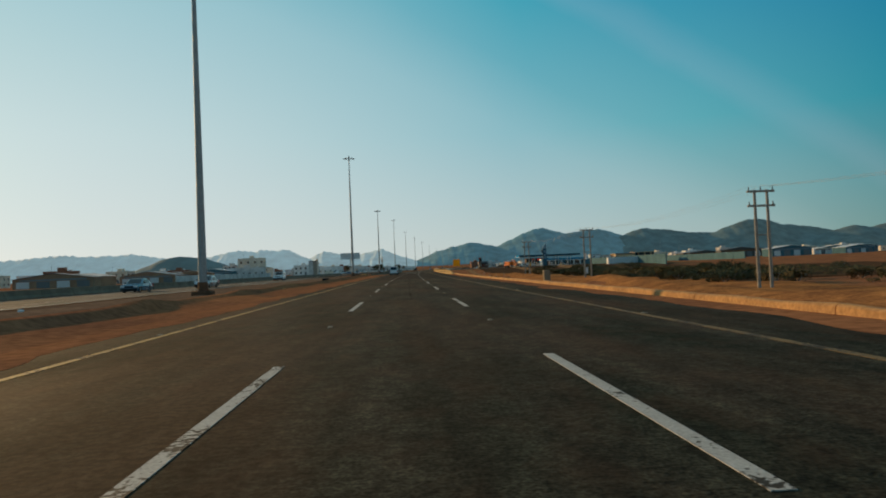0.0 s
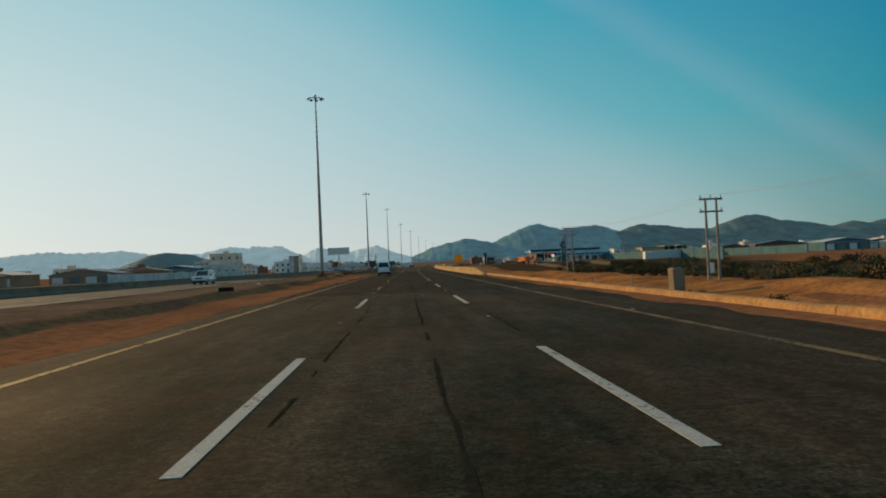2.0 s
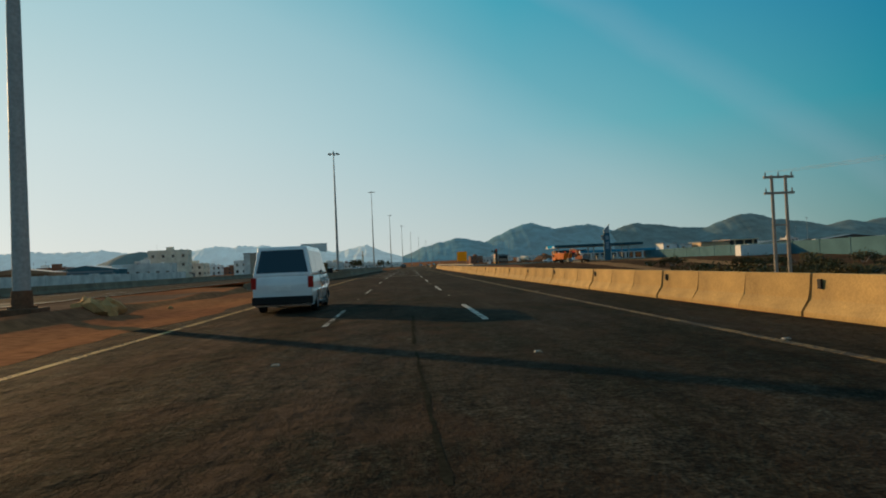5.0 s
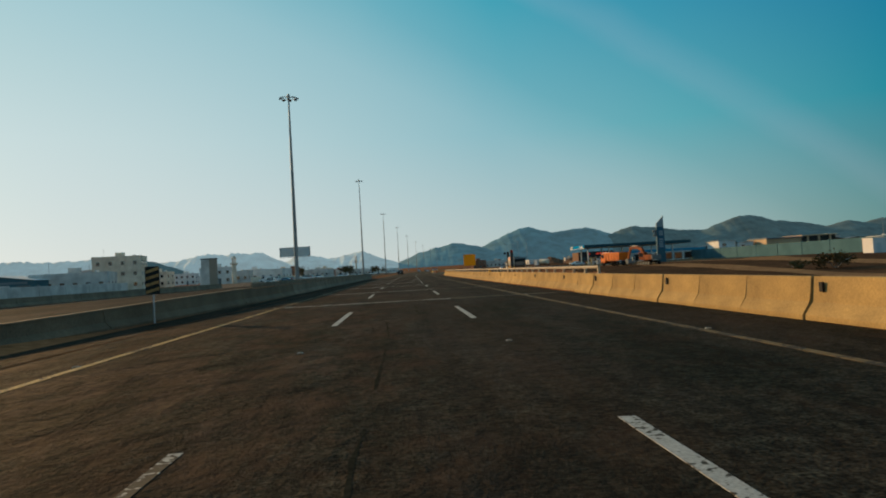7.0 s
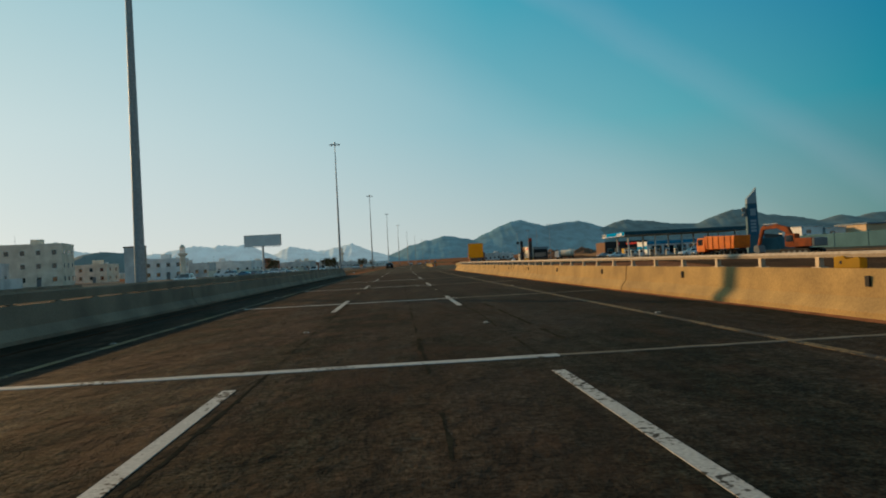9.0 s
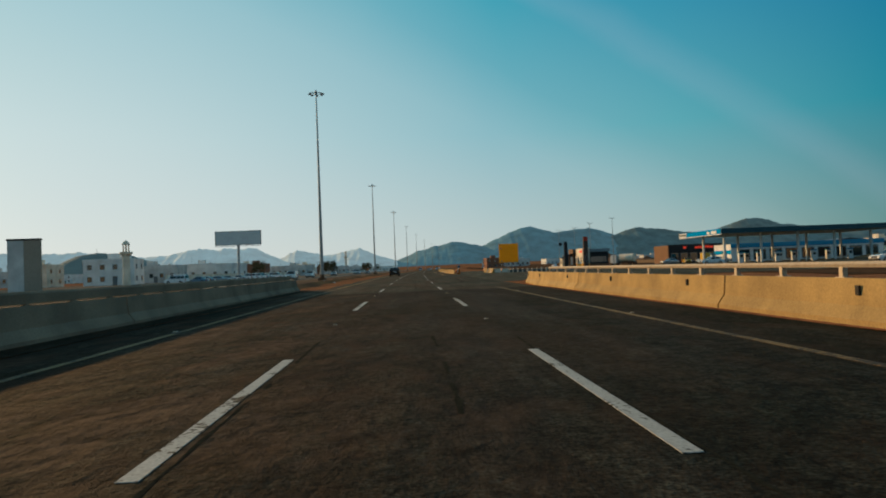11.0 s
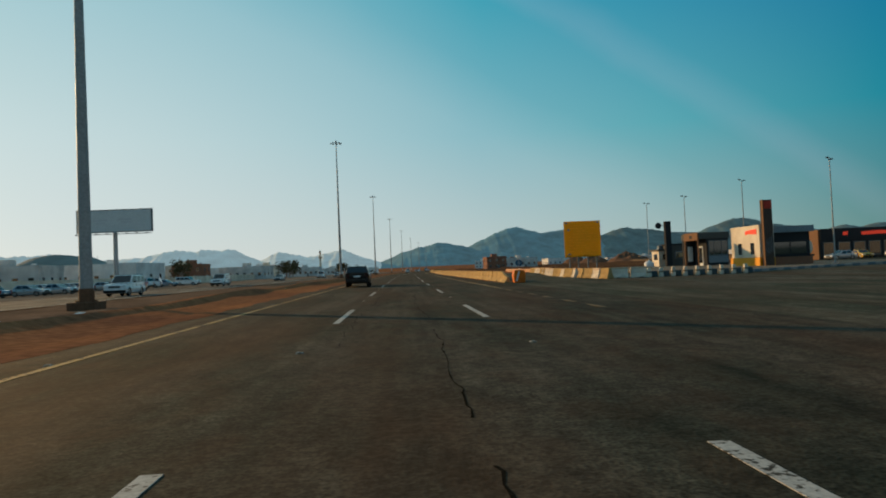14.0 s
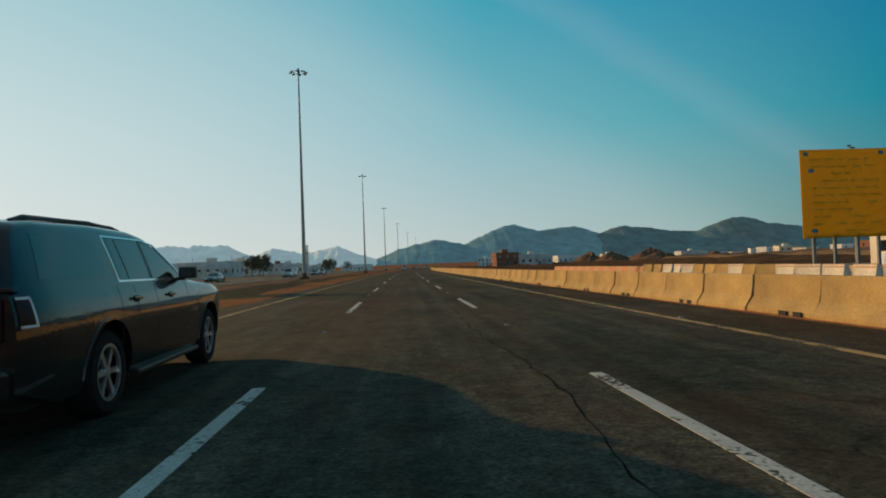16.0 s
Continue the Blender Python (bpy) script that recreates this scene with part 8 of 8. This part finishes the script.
def stems(seed, radius, height):
    random.seed(seed + 99)
    bm = bmesh.new()
    for _ in range(7):
        a = random.uniform(0, 6.28)
        e = (0.7 * radius * math.cos(a), 0.7 * radius * math.sin(a), height * random.uniform(0.5, 0.8))
        tube([(0, 0, -0.2), (e[0] * 0.4, e[1] * 0.4, e[2] * 0.6), e], [0.05, 0.035, 0.012], 5, bm)
    return mesh_of("stem_cluster", bm, WOOD)


bush_kinds = []
for k, (r, h, n, sz) in enumerate(((1.3, 1.3, 420, 0.14), (1.8, 1.7, 560, 0.16), (0.8, 0.7, 260, 0.10))):
    b = thing("bush", "dusty dark green thorn scrub on the dirt", "bush", group="scrub bushes")
    part("leaves", leaf_cluster(k + 1, n, r, h, sz), None, b)
    part("stem_cluster", stems(k + 1, r, h), None, b)
    bush_kinds.append(b)
random.seed(8)
spots = []
for _ in range(125):
    spots.append((random.uniform(72, 225), 38.5 + abs(random.gauss(0, 7)), random.uniform(0.75, 1.25)))
for _ in range(75):
    spots.append((random.uniform(20, 270), random.uniform(44, 85), random.uniform(0.9, 1.5)))
# low brush too thick to count
random.seed(21)
brush = bmesh.new()
for _ in range(620):
    s, d = random.uniform(92, 238), 41 + 50 * random.random() ** 1.5
    base, r, tall = at(s, d, ground_height(s, d)), random.uniform(0.6, 1.5), random.uniform(0.45, 1.05)
    for _ in range(34):
        a, q = random.uniform(0, 6.28), random.random() ** 0.5
        p = base + Vector((r * q * math.cos(a), r * q * math.sin(a), tall * random.uniform(0.05, 1.0) * (1.1 - 0.6 * q * q)))
        u = Vector((random.gauss(0, 1), random.gauss(0, 1), random.gauss(0, 1))).normalized() * random.uniform(0.10, 0.22)
        v = u.orthogonal().normalized() * random.uniform(0.06, 0.13)
        brush.faces.new([brush.verts.new(p + e) for e in (-u, v, u, -v)])
tagged(part("brush", brush, LEAF), "dense low dusty thorn brush covering the field", "scrub", kind="stuff")
used = set()
for s, d, size in spots:
    k = random.choice((0, 1, 1, 2))
    m = road_pose(s, d, ground_height(s, d) - 0.05, random.uniform(0, 360)) @ Matrix.Diagonal((size, size, size * 0.9, 1))
    if k in used:
        copy_thing(bush_kinds[k], m)
    else:
        used.add(k)
        bush_kinds[k].matrix_world = m
for s, d in ((103.5, 9.2), (61, 9.1), (69.5, 9.2), (90, 9.1), (74, 9.0)):
    copy_thing(bush_kinds[2], road_pose(s, d, ground_height(s, d) - 0.05, random.uniform(0, 360)) @ Matrix.Diagonal((0.5, 0.5, 0.45, 1)))


def tree(height, seed):
    ob = thing("tree", "dense dark green roadside tree", "tree", group="roadside trees")
    random.seed(seed)
    tr = bmesh.new()
    tube([(0, 0, -0.3), (0.1, 0, height * 0.25), (0, 0.1, height * 0.5)], [0.28, 0.22, 0.12], 8, tr)
    for k in range(6):
        a = k * 1.05
        tube([(0, 0.05, height * 0.3), (height * 0.2 * math.cos(a), height * 0.2 * math.sin(a), height * 0.55), (height * 0.3 * math.cos(a), height * 0.3 * math.sin(a), height * 0.75)], [0.12, 0.07, 0.03], 6, tr)
    part("trunk", tr, WOOD, ob)
    bm = bmesh.new()
    hubs = [(random.uniform(-0.32, 0.32) * height, random.uniform(-0.32, 0.32) * height, random.uniform(0.3, 0.9) * height, random.uniform(0.1, 0.2) * height) for _ in range(18)]
    for _ in range(1500):
        hx, hy, hz, hr = random.choice(hubs)
        p = Vector((hx, hy, hz)) + Vector((random.gauss(0, 1), random.gauss(0, 1), random.gauss(0, 1))).normalized() * hr * random.uniform(0.5, 1.1)
        u = Vector((random.gauss(0, 1), random.gauss(0, 1), random.gauss(0, 1))).normalized() * 0.22 * random.uniform(0.6, 1.3)
        v = u.orthogonal().normalized() * 0.12
        bm.faces.new([bm.verts.new(p + a) for a in (-u, v, u, -v)])
    part("crown", bm, LEAF, ob)
    return ob


t1 = tree(7.0, 4)
t1.matrix_world = road_pose(641, -49.5, 0)
for s, d in ((646, -53), (636, -47), (760, -42), (764, -45), (880, -50), (566, -66)):
    copy_thing(t1, road_pose(s, d, 0, s * 7))

# ---- litter and stones on the verge ----
random.seed(14)
stone_mesh = []
for k in range(4):
    bm = bmesh.new()
    bmesh.ops.create_icosphere(bm, subdivisions=1, radius=0.16)
    for v in bm.verts:
        v.co *= random.uniform(0.65, 1.25)
        v.co.z *= 0.6
    stone_mesh.append(mesh_of("stone_body", bm, CONCRETE_DUSTY))
for _ in range(60):
    s, d = random.uniform(0, 430), random.choice((random.uniform(-19, -8.5), random.uniform(8.8, 12)))
    if (d > 0 and s > 120) or (d < 0 and 178 < s < 336 and d > -9.5):
        continue
    ob = part("stone", random.choice(stone_mesh), None, None, m=road_pose(s, d, ground_height(s, d) + 0.03, random.uniform(0, 360)))
    tagged(ob, "loose tan stone on the dirt verge", "stone", "stones on the verge")
for s, d, k in ((356, -10.5, 1), (30, -16.5, 0), (66, -12, 0), (120, -14.5, 1), (139, -11, 0), (387, -13.0, 0), (391, -12.2, 1), (368, -9.2, 0)):
    ob = thing("litter", "crumpled pale plastic litter on the dirt", "litter", road_pose(s, d, ground_height(s, d) + 0.02, 40 * s))
    bm = bmesh.new()
    random.seed(int(s))
    bmesh.ops.create_icosphere(bm, subdivisions=2, radius=0.24 if k else 0.15)
    for v in bm.verts:
        v.co *= random.uniform(0.6, 1.2)
        v.co.z *= 0.55
    part("crumpled_sheet", bm, WHITE, ob)
rubble = thing("rubble_heap", "pale broken concrete heaped at the mast's foot", "rubble", road_pose(155.6, -10.6, 0.05))
for k in range(7):
    part("rubble_piece", stone_mesh[k % 4], None, rubble, m=pose(random.uniform(-0.9, 0.9), random.uniform(-0.6, 0.6), random.uniform(0.05, 0.25), 20 * k, 0, 50 * k) @ Matrix.Diagonal((3.0, 3.0, 3.0, 1)))
tyre = thing("discarded_tyre", "old black tyre lying on the median dirt", "tyre", road_pose(96.8, -11.6, 0.16))
tb = wheel_meshes(0.5, 0.3, 5)[0]
part("tyre_body", tb, None, tyre, m=pose(0, 0, 0.15, 0, 90, 0))
fence_post = thing("post", "lone rusty iron post with a stay on the verge", "post", road_pose(357.4, -16.3, 0))
part("upright", tube([(0, 0, -0.1), (0, 0, 1.5)], 0.05, 8), WALL_BRICK, fence_post)
part("stay", tube([(0, 0, 0.9), (0.7, 0, 0)], 0.03, 6), WALL_BRICK, fence_post)


def post_row(s0, s1, d, gap, height, mat, label, stay):
    """Posts in a row; one is white and has a stay."""
    ob = thing("fence_posts", label, "fence posts")
    n = round((s1 - s0) / gap)
    for k in range(n + 1):
        s = s0 + gap * k
        g = ground_height(s, d)
        lean = 0.05 * math.sin(k * 2.7)
        foot, top = at(s, d, g - 0.2), at(s, d + lean, g + height * (1 + 0.08 * math.sin(k * 5.1)))
        part("post", tube([foot, top], [0.035, 0.028], 6), WALL_WHITE if stay and k == 11 else mat, ob)
        if stay and k == 11:
            part("stay", tube([at(s, d, g + height * 0.7), at(s - 0.7, d, g - 0.05)], 0.025, 5), WALL_WHITE, ob)
    return ob


post_row(92, 118, 13.0, 8.6, 1.9, WOOD, "row of weathered fence posts below the shoulder", True)
